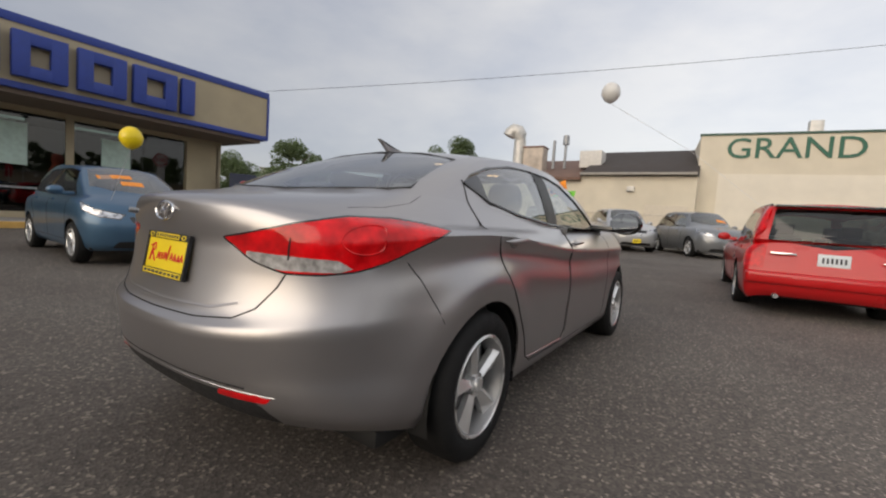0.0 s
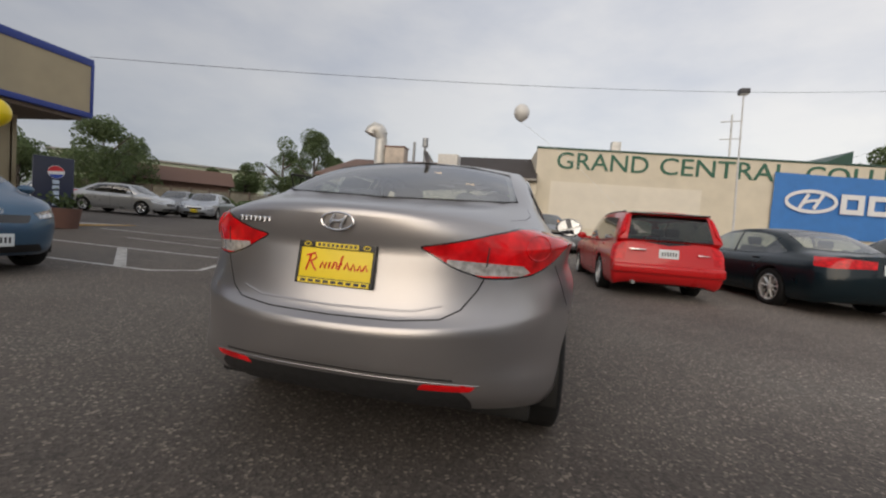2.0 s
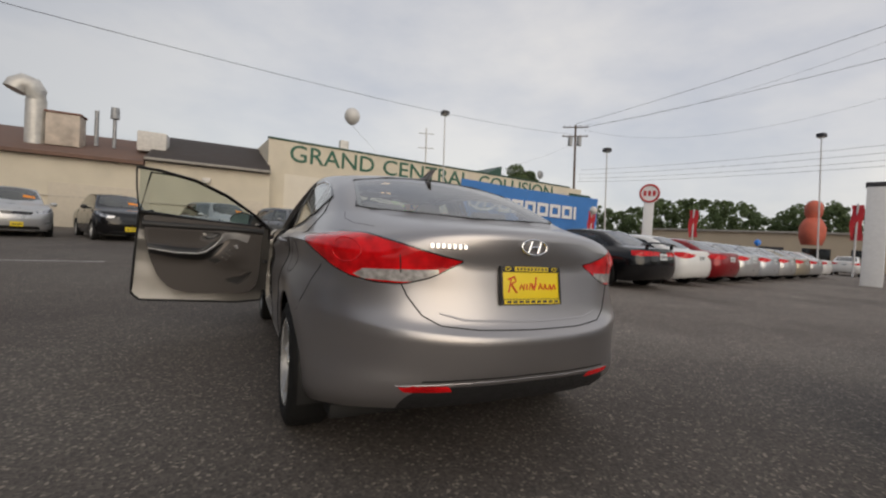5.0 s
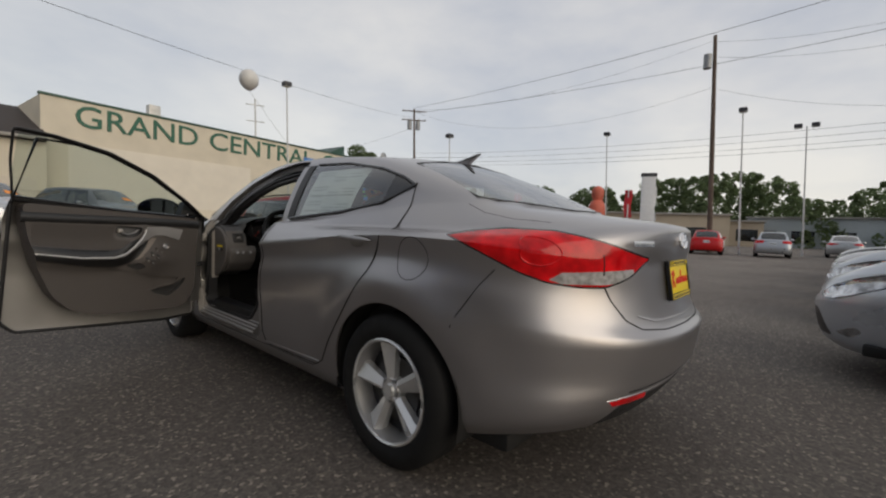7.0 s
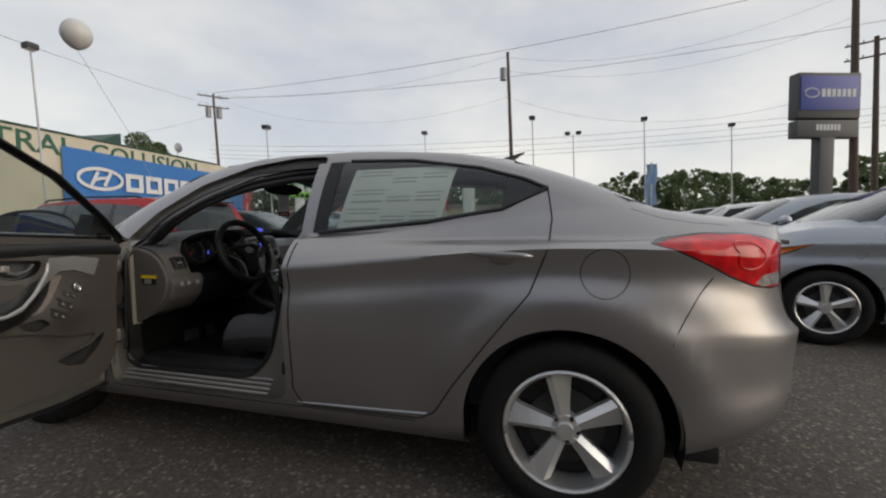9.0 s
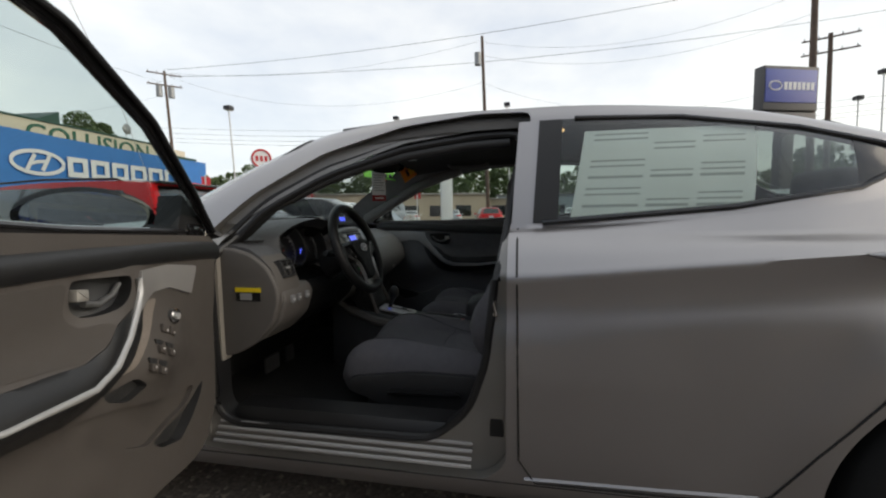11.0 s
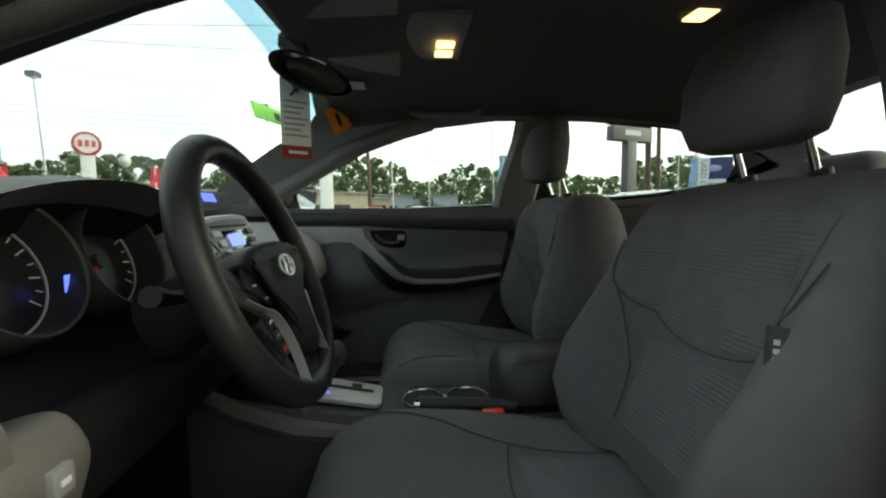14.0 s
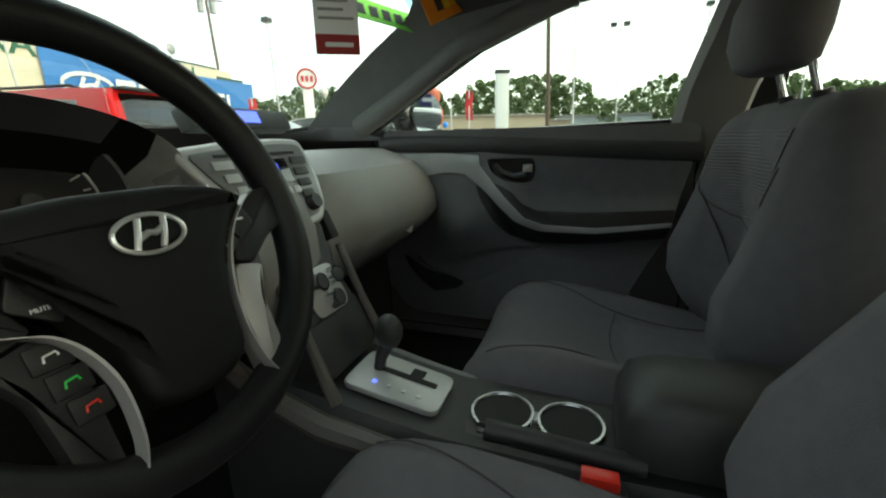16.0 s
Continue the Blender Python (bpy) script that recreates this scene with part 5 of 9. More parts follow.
# tail lamps, cut out of the corners
TAIL = rounded([(.435, .905), (.56, .925), (.78, .968), (1.0, 1.0), (1.22, 1.003), (1.40, .99), (1.54, .970), (1.36, .908), (1.2, .852), (1.06, .818), (.90, .803), (.74, .802), (.60, .832)], .03, 3)
INNER = [(.30, .7), (.725, .7), (.725, 1.1), (.30, 1.1)]
CLEAR = [(.56, .826), (.74, .814), (.98, .816), (1.04, .83), (.98, .855), (.57, .866)]
for s in (1, -1):
    lamp = new("tail_lamp")
    lamp.parent = saloon
    tagged(lamp, label="wraparound red tail lamp with a clear reversing section")
    sheet = corner_patch(shell, TAIL, s)
    back = sheet.copy()
    for v in back.verts:
        v.co += Vector((-s * 0.012, 0.012, 0))
    part("lamp_housing", back, GLOSSBLACK, lamp, smooth=60)
    shear(sheet, True, s)
    rim_fs = [f for f in sheet.faces if not inside((abs(f.calc_center_median().x), f.calc_center_median().z), TAIL)]
    inner = grow(TAIL, -0.006)
    fs = carve(sheet, [(s * u, z) for u, z in inner], (0, 2))
    lens = take(sheet, fs)
    shear(sheet, False, s)
    part("lamp_rim", sheet, GLOSSBLACK, lamp, smooth=60)
    cl = take(lens, carve(lens, [(s * u, z) for u, z in CLEAR], (0, 2)))
    for b, mt, nm in ((lens, LAMP_RED, "red_lens"), (cl, LAMP_CLEAR, "clear_lens")):
        shear(b, False, s)
        if b.faces:
            part(nm, b, mt, lamp, smooth=60)
    part("lens_joint", seam_line(skin, [(s * .545, -2, .918), (s * .543, -2, .89), (s * .54, -2, .848)], (0, 1, 0), .003, .0), SEAM, lamp)
    # round lamp bowl seen through the lens
    ringp = [onto(skin, (s * (.72 + .045 * math.cos(t)), -1, .925 + .048 * math.sin(t)), (0, 1, 0), 0.0005) for t in [2 * math.pi * k / 28 for k in range(28)]]
    part("lamp_ring", tube(bmesh.new(), ringp, 0.003, 6, True), LAMP_RED, lamp)

# low reflectors in the bumper
for s in (1, -1):
    rf = rounded([(s * .335, .394), (s * .355, .420), (s * .50, .424), (s * .545, .418), (s * .52, .394)], .008, 3)
    part("bumper_reflector", puff(take(shell, carve(shell, rf, (0, 2), lambda p: p.y < .45)), .003), LAMP_RED, saloon, "red reflector strip low in the bumper", smooth=60)

# black lower valance
VAL = rounded([(-.50, .15), (.50, .15), (.53, .34), (.50, .390), (.42, .416), (-.42, .416), (-.50, .390), (-.53, .34)], .03, 3)
part("bumper_valance", take(shell, carve(shell, VAL, (0, 2), lambda p: p.y < .6)), mat("grained_black_plastic", (.016, .016, .017), .6, vary=.1, scale=30, bump=.3, bscale=500), saloon, "grained black lower bumper valance", smooth=60)
# fuel flap, boot lid and bumper edges, door gaps
part("body_shell", shell, GREY, saloon, smooth=60)
L_, R_ = (1, 0, 0), (-1, 0, 0)
RD = [(2.05, 1.36), (2.05, 1.2), (2.07, 1.0), (2.065, .36), (2.02, .292), (1.50, .298), (1.44, .33), (1.36, .45), (1.22, .63), (1.08, .80), (1.02, .95), (1.01, 1.06), (1.03, 1.19)]
FDR = [(3.12, .30), (3.14, .62), (3.125, .99)]
for s in (1, -1):
    d = (-s, 0, 0)
    side = lambda pts: [(s * 2, y, z) for y, z in pts]
    part("rear_door_gap", seam_line(skin, side(RD[2:]), d, 0.0030, .0006), SEAM, saloon)
    part("front_wing_gap", seam_line(skin, side(FDR), d, 0.0028), SEAM, saloon)
    part("sill_gap", seam_line(skin, side([(3.12, .275), (1.52, .285)]), d, 0.0025), SEAM, saloon)
    if s > 0:
        part("front_door_gap", seam_line(skin, side([(2.09, .99), (2.095, .34)]), d, 0.0028), SEAM, saloon)
    # black band round the side glass
    dl = ec["dlo"]
    ring = [onto(skin, (s * 2, y, z), d, 0.001) for y, z in dl]
    pts = [p for p in ring if p is not None]
    if s < 0:
        pts = [p for p in pts if p.y < 2.08]
        bm = tube(bmesh.new(), pts[-6:] + pts[:-6] if False else [p for p in pts if p.z < 1.19 and p.y <= 2.08], 0.009, 8)
        part("window_trim", bm, GLOSSBLACK, saloon)
        top = [p for p in pts if p.z >= 1.17]
        part("window_trim", tube(bmesh.new(), sorted(top, key=lambda p: p.y), 0.009, 8), GLOSSBLACK, saloon)
    else:
        part("window_trim", tube(bmesh.new(), pts, 0.009, 8, True), GLOSSBLACK, saloon)
    part("sill_crease", seam_line(skin, side([(1.47, .318), (1.69, .310), (2.05, .300)]), d, 0.008, -0.003), GREY, saloon)
    # rear door handle (and front on the closed side)
    for y0, z0 in ((1.175, .935),) + (((2.22, .915),) if s > 0 else ()):
        q = onto(skin, (s * 2, y0, z0), d, 0.0)
        hd = new("door_handle")
        hd.parent = saloon
        tagged(hd, label="body-coloured pull handle over a hollow grip")
        bm = bmesh.new()
        prof = [(-.115, .0), (-.06, .012), (0, .015), (.06, .012), (.10, .002), (.06, -.012), (0, -.014), (-.06, -.010)]
        rows = []
        for k in range(13):
            t = -1 + 2 * k / 12
            yy = y0 + .11 * t
            lift = 0.030 * math.sqrt(max(0.0, 1 - t**4)) + 0.003
            hh = 0.013 * math.sqrt(max(0.02, 1 - t**4))
            rows.append([(q.x + s * (lift + .009 * math.cos(a)), yy, z0 + 0.006 * t + hh * math.sin(a)) for a in [2 * math.pi * j / 10 for j in range(11)]])
        grid(bm, rows)
        bmesh.ops.remove_doubles(bm, verts=bm.verts, dist=1e-5)
        bmesh.ops.recalc_face_normals(bm, faces=bm.faces)
        part("grip", bm, GREY, hd)
        # the hollow's shade is put into a darker, slightly raised patch
        bm = bmesh.new()
        ball(bm, (q.x - s * .004, y0, z0 - .012), .05, .12, 1.0, .55, 16)
        part("grip_hollow", bm, JAMB, hd)
fl = [(.834 + .078 * math.cos(t), .872 + .082 * math.sin(t)) for t in [2 * math.pi * k / 28 for k in range(28)]]
part("fuel_flap_gap", seam_line(skin, [(-2, y, z) for y, z in fl], L_, 0.002, closed=True), SEAM, saloon)
# boot lid
rear = lambda pts: [(x, -2, z) for x, z in pts]
for s in (1, -1):
    part("boot_gap", seam_line(skin, rear([(s * .535, .803), (s * .515, .76), (s * .465, .69), (s * .40, .655), (s * .25, .641), (0, .637)]), (0, 1, 0), 0.0032), SEAM, saloon)
    part("boot_gap", seam_line(skin, [(s * .60, .40, 3), (s * .655, .52, 3), (s * .672, .64, 3), (s * .655, .73, 3)], (0, 0, -1), 0.0016), SEAM, saloon)
    part("bumper_gap", seam_line(skin, [(s * 2, .50, .855), (s * 2, .545, .80), (s * 2, .61, .69), (s * 2, .63, .64)], (-s, 0, 0), 0.0024), SEAM, saloon)
part("bumper_ridge", seam_line(skin, rear([(-.55, .418), (-.46, .424), (-.3, .430), (0, .432), (.3, .430), (.46, .424), (.55, .418)]), (0, 1, 0), 0.0045, -0.0022), GREY, saloon)
part("bumper_slot", seam_line(skin, rear([(-.46, .440), (-.3, .447), (0, .449), (.3, .447), (.46, .440)]), (0, 1, 0), 0.005, -0.003), SEAM, saloon)
part("boot_ledge", seam_line(skin, rear([(-.40, .700), (-.30, .675), (0, .668), (.30, .675), (.40, .700)]), (0, 1, 0), 0.008, -0.006), GREY, saloon)
# glass
part("rear_window", panes["rear_window"], GLASS, saloon, "sloped tinted rear window", smooth=60).visible_shadow = False
band = take(panes["windshield"], carve(panes["windshield"], [(-.8, 2.76), (.8, 2.76), (.8, 2.865), (-.8, 2.865)], (0, 1)))
part("shade_band", band, glass("blue_shade_glass", (.40, .68, .82), .85), saloon, "blue shade band along the windshield's top", smooth=60).visible_shadow = False
part("windshield", panes["windshield"], WINDSHIELD, saloon, smooth=60).visible_shadow = False
for nm, b in (("right", panes["right"]), ("left", pane_l)):
    s = 1 if nm == "right" else -1
    part("quarter_trim", take(b, carve(b, [(1.0, .9), (1.23, .9), (1.16, 1.4), (1.0, 1.4)], (1, 2))), GLOSSBLACK, saloon, smooth=60)
    part("pillar_panel", take(b, carve(b, [(2.035, .9), (2.16, .9), (2.12, 1.5), (1.995, 1.5)], (1, 2))), GREY if s < 0 else BLACK, saloon, smooth=60)
    bp = take(b, carve(b, [(1.965, .9), (2.035, .9), (1.995, 1.5), (1.925, 1.5)], (1, 2)))
    for v in bp.verts:
        v.co.x += s * 0.004
    part("pillar_trim", bp, BLACK, saloon, smooth=60)
    part("side_window", b, GLASS, saloon, smooth=60).visible_shadow = False
# edges of the rear glass and roof joints
part("roof_fin", prism(bmesh.new(), [(1.19, 1.425), (1.225, 1.403), (1.26, 1.375), (1.42, 1.392), (1.36, 1.399), (1.28, 1.408), (1.23, 1.422), (1.185, 1.434)], -.014, .014, 0, .007), GREY, saloon, "shark-fin aerial on the roof")
for s in (1, -1):
    part("roof_joint", seam_line(skin, [(s * .52, y, 3) for y in (1.3, 1.6, 2.0, 2.4, 2.8)], (0, 0, -1), 0.0018), SEAM, saloon)
rg = [onto(skin, (x, y, 3), (0, 0, -1), 0.0) for x, y in mirrored(ec["rear_glass"])]
part("rear_window_seal", tube(bmesh.new(), rg, 0.006, 6, True), BLACK, saloon)
rg = [onto(skin, (x, y, 3), (0, 0, -1), 0.0) for x, y in mirrored(ec["screen"])]
part("windshield_seal", tube(bmesh.new(), rg, 0.007, 6, True), BLACK, saloon)
wells(ec, saloon)
for y in ec["axles"]:
    for s in (1, -1):
        arc = [onto(skin, (s * 2, y + ec["arch"] * 1.004 * math.cos(a), ec["tyre"] - .005 + ec["arch"] * 1.004 * math.sin(a)), (-s, 0, 0), -0.006) for a in [math.pi * (-.03 + 1.06 * k / 30) for k in range(31)]]
        part("arch_lip", tube(bmesh.new(), [p for p in arc if p is not None], 0.006, 6), GREY, saloon)
        wheel_parts(saloon, "wheel", pose(s * 0.775, y, ec["tyre"], 8 if y < 2 else 25, 0, 0 if s > 0 else 180))
part("underbody", boxbm((-.74, .45, .20), (.74, 4.1, .27), .02), SEAM, saloon)

# badge, lettering and dealer plate on the boot
q = onto(skin, (0, -1, .973), (0, 1, 0), .003)
badge(saloon, frame_at(q, (1, 0, 0), (0, .12, 1)))
q = onto(skin, (-.37, -1, .958), (0, 1, 0), .003)
wd = frame_at(q, (1, -.14, 0), (0, .12, 1))
for k in range(7):
    part("badge_bar", boxbm((-.0775 + k * .0228, -.011, .002), (-.0775 + k * .0228 + .015, .011, .007), .002, m=wd), CHROME, saloon)
q = onto(skin, (0, -1, .813), (0, 1, 0), .010)
pl = new("dealer_plate")
pl.parent = saloon
pl.matrix_local = frame_at(q, (1, 0, 0), (0, .16, 1))
tagged(pl, label="yellow dealer plate in a black frame with red script")
part("plate", boxbm((-.148, -.072, -.004), (.148, .072, .003), .003), PLATE_Y, pl)
bm = bmesh.new()
for lo, hi in (((-.153, .055, -.006), (.153, .079, .008)), ((-.153, -.079, -.006), (.153, -.055, .008)), ((-.153, -.06, -.006), (-.143, .06, .008)), ((.143, -.06, -.006), (.153, .06, .008))):
    box(bm, lo, hi, .002)
part("plate_frame", bm, BLACK, pl)
for z in (.067, -.067):
    part("frame_band", boxbm((-.085 if z > 0 else -.14, z - .009, .008), (.085 if z > 0 else .14, z + .009, .0095)), PLATE_Y, pl, smooth=0)
    for k in range(9):
        x = -.076 + k * .018 if z > 0 else -.128 + k * .030
        part("lettering_bar", boxbm((x, z - .005, .0096), (x + (.011 if z > 0 else .021), z + .005, .0104)), INK, pl, smooth=0)
for s in (1, -1):
    bm = tube(bmesh.new(), [(s * .118 + .013 * math.cos(t), .067 + .007 * math.sin(t), .009) for t in [2 * math.pi * k / 14 for k in range(14)]], .002, 5, True)
    part("frame_oval", bm, PLATE_Y, pl)
# red brush script: plain strokes of its size
strokes = [[(-.115, -.03), (-.10, .03)], [(-.118, .024), (-.085, .036), (-.078, .018), (-.10, .004)], [(-.10, .004), (-.075, -.03)], [(-.06, -.018), (-.052, .004), (-.04, -.018), (-.036, .004)],
           [(-.026, -.018), (-.022, .006)], [(-.012, -.018), (-.004, .008), (.004, .006), (.006, -.016)], [(.014, -.02), (.026, .034)], [(.012, -.01), (.026, .006)], [(.036, -.016), (.046, .008), (.056, -.016)], [(.062, -.018), (.07, .006), (.08, -.018)], [(.088, -.018), (.096, .004), (.104, -.018)], [(.108, -.016), (.118, .006), (.126, -.016)]]
bm = bmesh.new()
for st in strokes:
    tube(bm, [(x, y, .0035) for x, y in st], .0036, 5)
part("script", bm, REDINK, pl, "red brush script")
# wing mirror on the closed side
bm = bmesh.new()
ball(bm, (1.0, 3.075, 1.07), .1, 1.25, .8, .92, 24)
box(bm, (.72, 3.05, .995), (.95, 3.11, 1.045), .015)
mr = part("wing_mirror", bm, GLOSSBLACK, saloon, "black wing mirror housing")
bm = bmesh.new()
bmesh.ops.create_circle(bm, cap_ends=True, segments=28, radius=.085, matrix=frame_at((1.0, 2.99, 1.07), (-.985, .17, 0), (0, -.03, .9995)) @ Matrix.Diagonal((1.28, .92, 1, 1)))
part("mirror_glass", bm, mat("tinted_mirror", (.78, .79, .80), .03, 1.0, vary=0), mr, smooth=0)

# ---------------------------------------------------------------- open driver's door
DOORM = Matrix.Translation((-.87, 3.15, .6)) @ Matrix.Rotation(radians(-78), 4, 'Z') @ Matrix.Rotation(radians(-3.4), 4, 'X') @ Matrix.Translation((.87, -3.15, -.6))
fdoor = new("front_door")
fdoor.parent = saloon
fdoor.matrix_local = DOORM
tagged(fdoor, label="wide-open driver's door with grey and black inner trim")
inner_skin = door_skin.copy()
part("door_skin", door_skin, GREY, fdoor, smooth=60)
for v in inner_skin.verts:
    v.co.x += 0.012
metal = take(inner_skin, [f for f in inner_skin.faces if f.calc_center_median().z < .985])
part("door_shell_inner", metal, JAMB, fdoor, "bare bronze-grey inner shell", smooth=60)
part("door_frame_inner", inner_skin, BLACK, fdoor, smooth=60)
part("door_window", door_glass, GLASS, fdoor, "lightly tinted raised window", smooth=60).visible_shadow = False
edge = [onto(skin, (-2, y, z), L_, 0.0) for y, z in FD]
dedge = [p for p in (onto(skin, (-2, y, z), L_, 0.0) for y, z in FDD) if p]
bm = grid(bmesh.new(), [[p, p + Vector((.010, 0, 0)), p + Vector((.034 if p.z < 1.0 else .018, 0, 0))] for p in dedge + dedge[:1]])
bmesh.ops.recalc_face_normals(bm, faces=bm.faces)
part("door_edge", bm, GREY, fdoor)
part("door_seal", tube(bmesh.new(), [p + Vector((.036 if p.z < 1.0 else .019, 0, 0)) for p in dedge], [.009 if p.z < 1.0 else .006 for p in dedge], 8, True), BLACK, fdoor)
wl_ = [onto(skin, (-2, y, z), L_, -0.007) for y, z in [(2.10, 1.02), (2.14, 1.325), (2.3, 1.33), (2.45, 1.31), (2.70, 1.225), (2.95, 1.095), (3.08, 1.005), (2.6, 1.0)]]
part("window_frame", tube(bmesh.new(), [p for p in wl_ if p], 0.008, 8, True), GLOSSBLACK, fdoor)
# door mirror, seen from behind, turned out towards the lot
bm = bmesh.new()
MC = Vector((-.945, 2.898, 1.043))
MN = Vector((0.5752, -0.8172, 0.0360))
MF = frame_at(MC, Vector((0, 0, 1)).cross(MN), (0, 0, 1))
ball(bm, (0, 0, 0), .1, 1.48, .78, .85, 28)
for v in bm.verts:
    if v.co.z > 0:
        v.co.z *= .10
    v.co.z -= .0105
bmesh.ops.transform(bm, matrix=MF, verts=bm.verts)
box(bm, (-.90, 2.97, .985), (-.72, 3.05, 1.025), .015)
part("mirror_housing", bm, GLOSSBLACK, fdoor)
bm = bmesh.new()
bmesh.ops.create_circle(bm, cap_ends=True, segments=36, radius=.1, matrix=MF @ Matrix.Diagonal((1.30, .64, 1, 1)))
part("mirror_glass", bm, mat("mirror_silver", (.80, .81, .82), .015, 1.0, vary=0), fdoor, smooth=0)
part("mirror_sail", prism(bmesh.new(), [(2.93, .99), (3.11, .99), (3.10, 1.01), (2.96, 1.10)], -.80, -.73, 0, .004), BLACK, fdoor)

# door jamb behind it
jamb = whole.copy()
jf = take(jamb, carve(jamb, FD, (1, 2), left))
jamb.free()
bmesh.ops.delete(jf, geom=carve(jf, HOLE, (1, 2)), context='FACES')
for v in jf.verts:
    v.co.x += 0.042 + 0.02 * (1 if v.co.z > 1.0 else 0) * 0
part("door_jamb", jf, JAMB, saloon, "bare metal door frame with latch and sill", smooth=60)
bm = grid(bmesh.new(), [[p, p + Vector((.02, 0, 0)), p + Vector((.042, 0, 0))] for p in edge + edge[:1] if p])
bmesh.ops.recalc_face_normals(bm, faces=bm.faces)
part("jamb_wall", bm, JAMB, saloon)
he = [onto(skin, (-2, y, z), L_, -0.045) for y, z in HOLE]
part("jamb_seal", tube(bmesh.new(), [p for p in he if p], 0.012, 8, True), BLACK, saloon)
he2 = [onto(skin, (-2, y, z), L_, -0.040) for y, z in grow(HOLE, .026) if z > .95]
part("rebate_seal", tube(bmesh.new(), [p for p in he2 if p], 0.011, 8), BLACK, saloon)
bm = grid(bmesh.new(), [[p, p + Vector((.03, 0, 0)), p + Vector((.075, 0, 0))] for p in he + he[:1] if p])
bmesh.ops.recalc_face_normals(bm, faces=bm.faces)
part("jamb_inner", bm, BLACK, saloon)
# striker, hinge bolts, tread plate, check strap, yellow label
bm = bmesh.new()
tube(bm, [(-.80, 2.13, .80), (-.845, 2.13, .80), (-.845, 2.13, .765), (-.80, 2.13, .765)], .006, 8)
box(bm, (-.81, 2.11, .75), (-.802, 2.15, .815), .003)
part("door_striker", bm, CHROME, saloon)
part("latch_socket", boxbm((-.825, 2.118, .665), (-.80, 2.15, .72), .006), BLACK, saloon)
part("jamb_socket", boxbm((-.83, 2.108, .40), (-.80, 2.15, .46), .006), BLACK, saloon)
part("jamb_label", boxbm((-.832, 2.118, .50), (-.828, 2.135, .62)), PLATE_Y, saloon, smooth=0)
for k in range(4):
    part("sill_ridge", boxbm((-.868 + k * .013, 2.2, .318 + k * .016), (-.858 + k * .013, 3.05, .327 + k * .016), .003), mat("brushed_sill", (.40, .40, .41), .42, .4, vary=.05), saloon)
part("sill_scuff", prism(bmesh.new(), [(-.80, .375), (-.78, .405), (-.70, .41), (-.66, .36), (-.66, .33), (-.80, .34)], 2.2, 3.02, 1, .006), BLACK, saloon, "black plastic tread plate")
for z in (.52, .86):
    b = bmesh.new()
    box(b, (-.855, 3.09, z - .03), (-.80, 3.15, z + .03), .008)
    part("door_hinge", b, JAMB, saloon)
# window sticker inside the rear pane
rows = []
for k in range(9):
    z = 1.035 + .265 * k / 8
    rows.append([onto(skin, (-2, y - .05 * (k / 8), z), L_, -0.012) for y in [1.92 - .47 * j / 10 for j in range(11)]])
st = part("window_sticker", grid(bmesh.new(), rows), PAPER, saloon, "white printed price sheet behind the rear window", smooth=60)
for k in range(15):
    z = 1.05 + .235 * k / 14
    for j0, j1 in ((1.89, 1.74), (1.72, 1.61), (1.59, 1.48)):
        if (k * 7 + int(j0 * 10)) % 5 in (0, 2, 3) and k not in (1, 6):
            continue
        pts = [onto(skin, (-2, y - .05 * (k / 14), z), L_, -0.0108) for y in (j0, (j0 + j1) / 2, j1)]
        rr = 0.0022 if k not in (1, 6) else 0.004
        b = grid(bmesh.new(), [[p + Vector((0, 0, rr)) for p in pts], [p - Vector((0, 0, rr)) for p in pts]])
        part("print_bar", b, mat("grey_print", (.55, .58, .58), .6, vary=0), st, smooth=0)


# ---------------------------------------------------------------- inside the saloon
FABRIC = mat("charcoal_fabric", (0.122, 0.118, 0.128), 0.92, vary=0.10, scale=40, bump=0.5, bscale=900)
FABRIC2 = mat("charcoal_rib_fabric", (0.135, 0.130, 0.142), 0.92, vary=0.12, scale=25, bump=0.8, bscale=420)
fn_ = FABRIC2.node_tree
fw_ = fn_.nodes.new("ShaderNodeTexWave")
fw_.bands_direction = 'Z'
fw_.inputs["Scale"].default_value, fw_.inputs["Distortion"].default_value, fw_.inputs["Detail"].default_value, fw_.inputs["Detail Scale"].default_value = 44, 2.0, 1.0, 0.6
fb_ = fn_.nodes.new("ShaderNodeBump")
fb_.inputs["Strength"].default_value, fb_.inputs["Distance"].default_value = 0.6, 0.003
fc_ = fn_.nodes.new("ShaderNodeTexCoord")
fn_.links.new(fc_.outputs["Object"], fw_.inputs["Vector"])
fz_ = fn_.nodes.new("ShaderNodeTexNoise")
fz_.inputs["Scale"].default_value, fz_.inputs["Detail"].default_value = 17.0, 0.0
fr_ = fn_.nodes.new("ShaderNodeMapRange")
fr_.inputs["From Min"].default_value, fr_.inputs["From Max"].default_value = 0.44, 0.56
fx_ = fn_.nodes.new("ShaderNodeMath")
fx_.operation = 'MULTIPLY'
fn_.links.new(fc_.outputs["Object"], fz_.inputs["Vector"])
fn_.links.new(fz_.outputs["Fac"], fr_.inputs["Value"])
fn_.links.new(fr_.outputs["Result"], fx_.inputs[0])
fn_.links.new(fw_.outputs["Fac"], fx_.inputs[1])
fn_.links.new(fx_.outputs["Value"], fb_.inputs["Height"])
fn_.links.new(fb_.outputs["Normal"], fn_.nodes["Principled BSDF"].inputs["Normal"])
SOFT = mat("soft_black_plastic", (0.028, 0.028, 0.029), 0.46, vary=0.12, scale=25, bump=0.25, bscale=600)
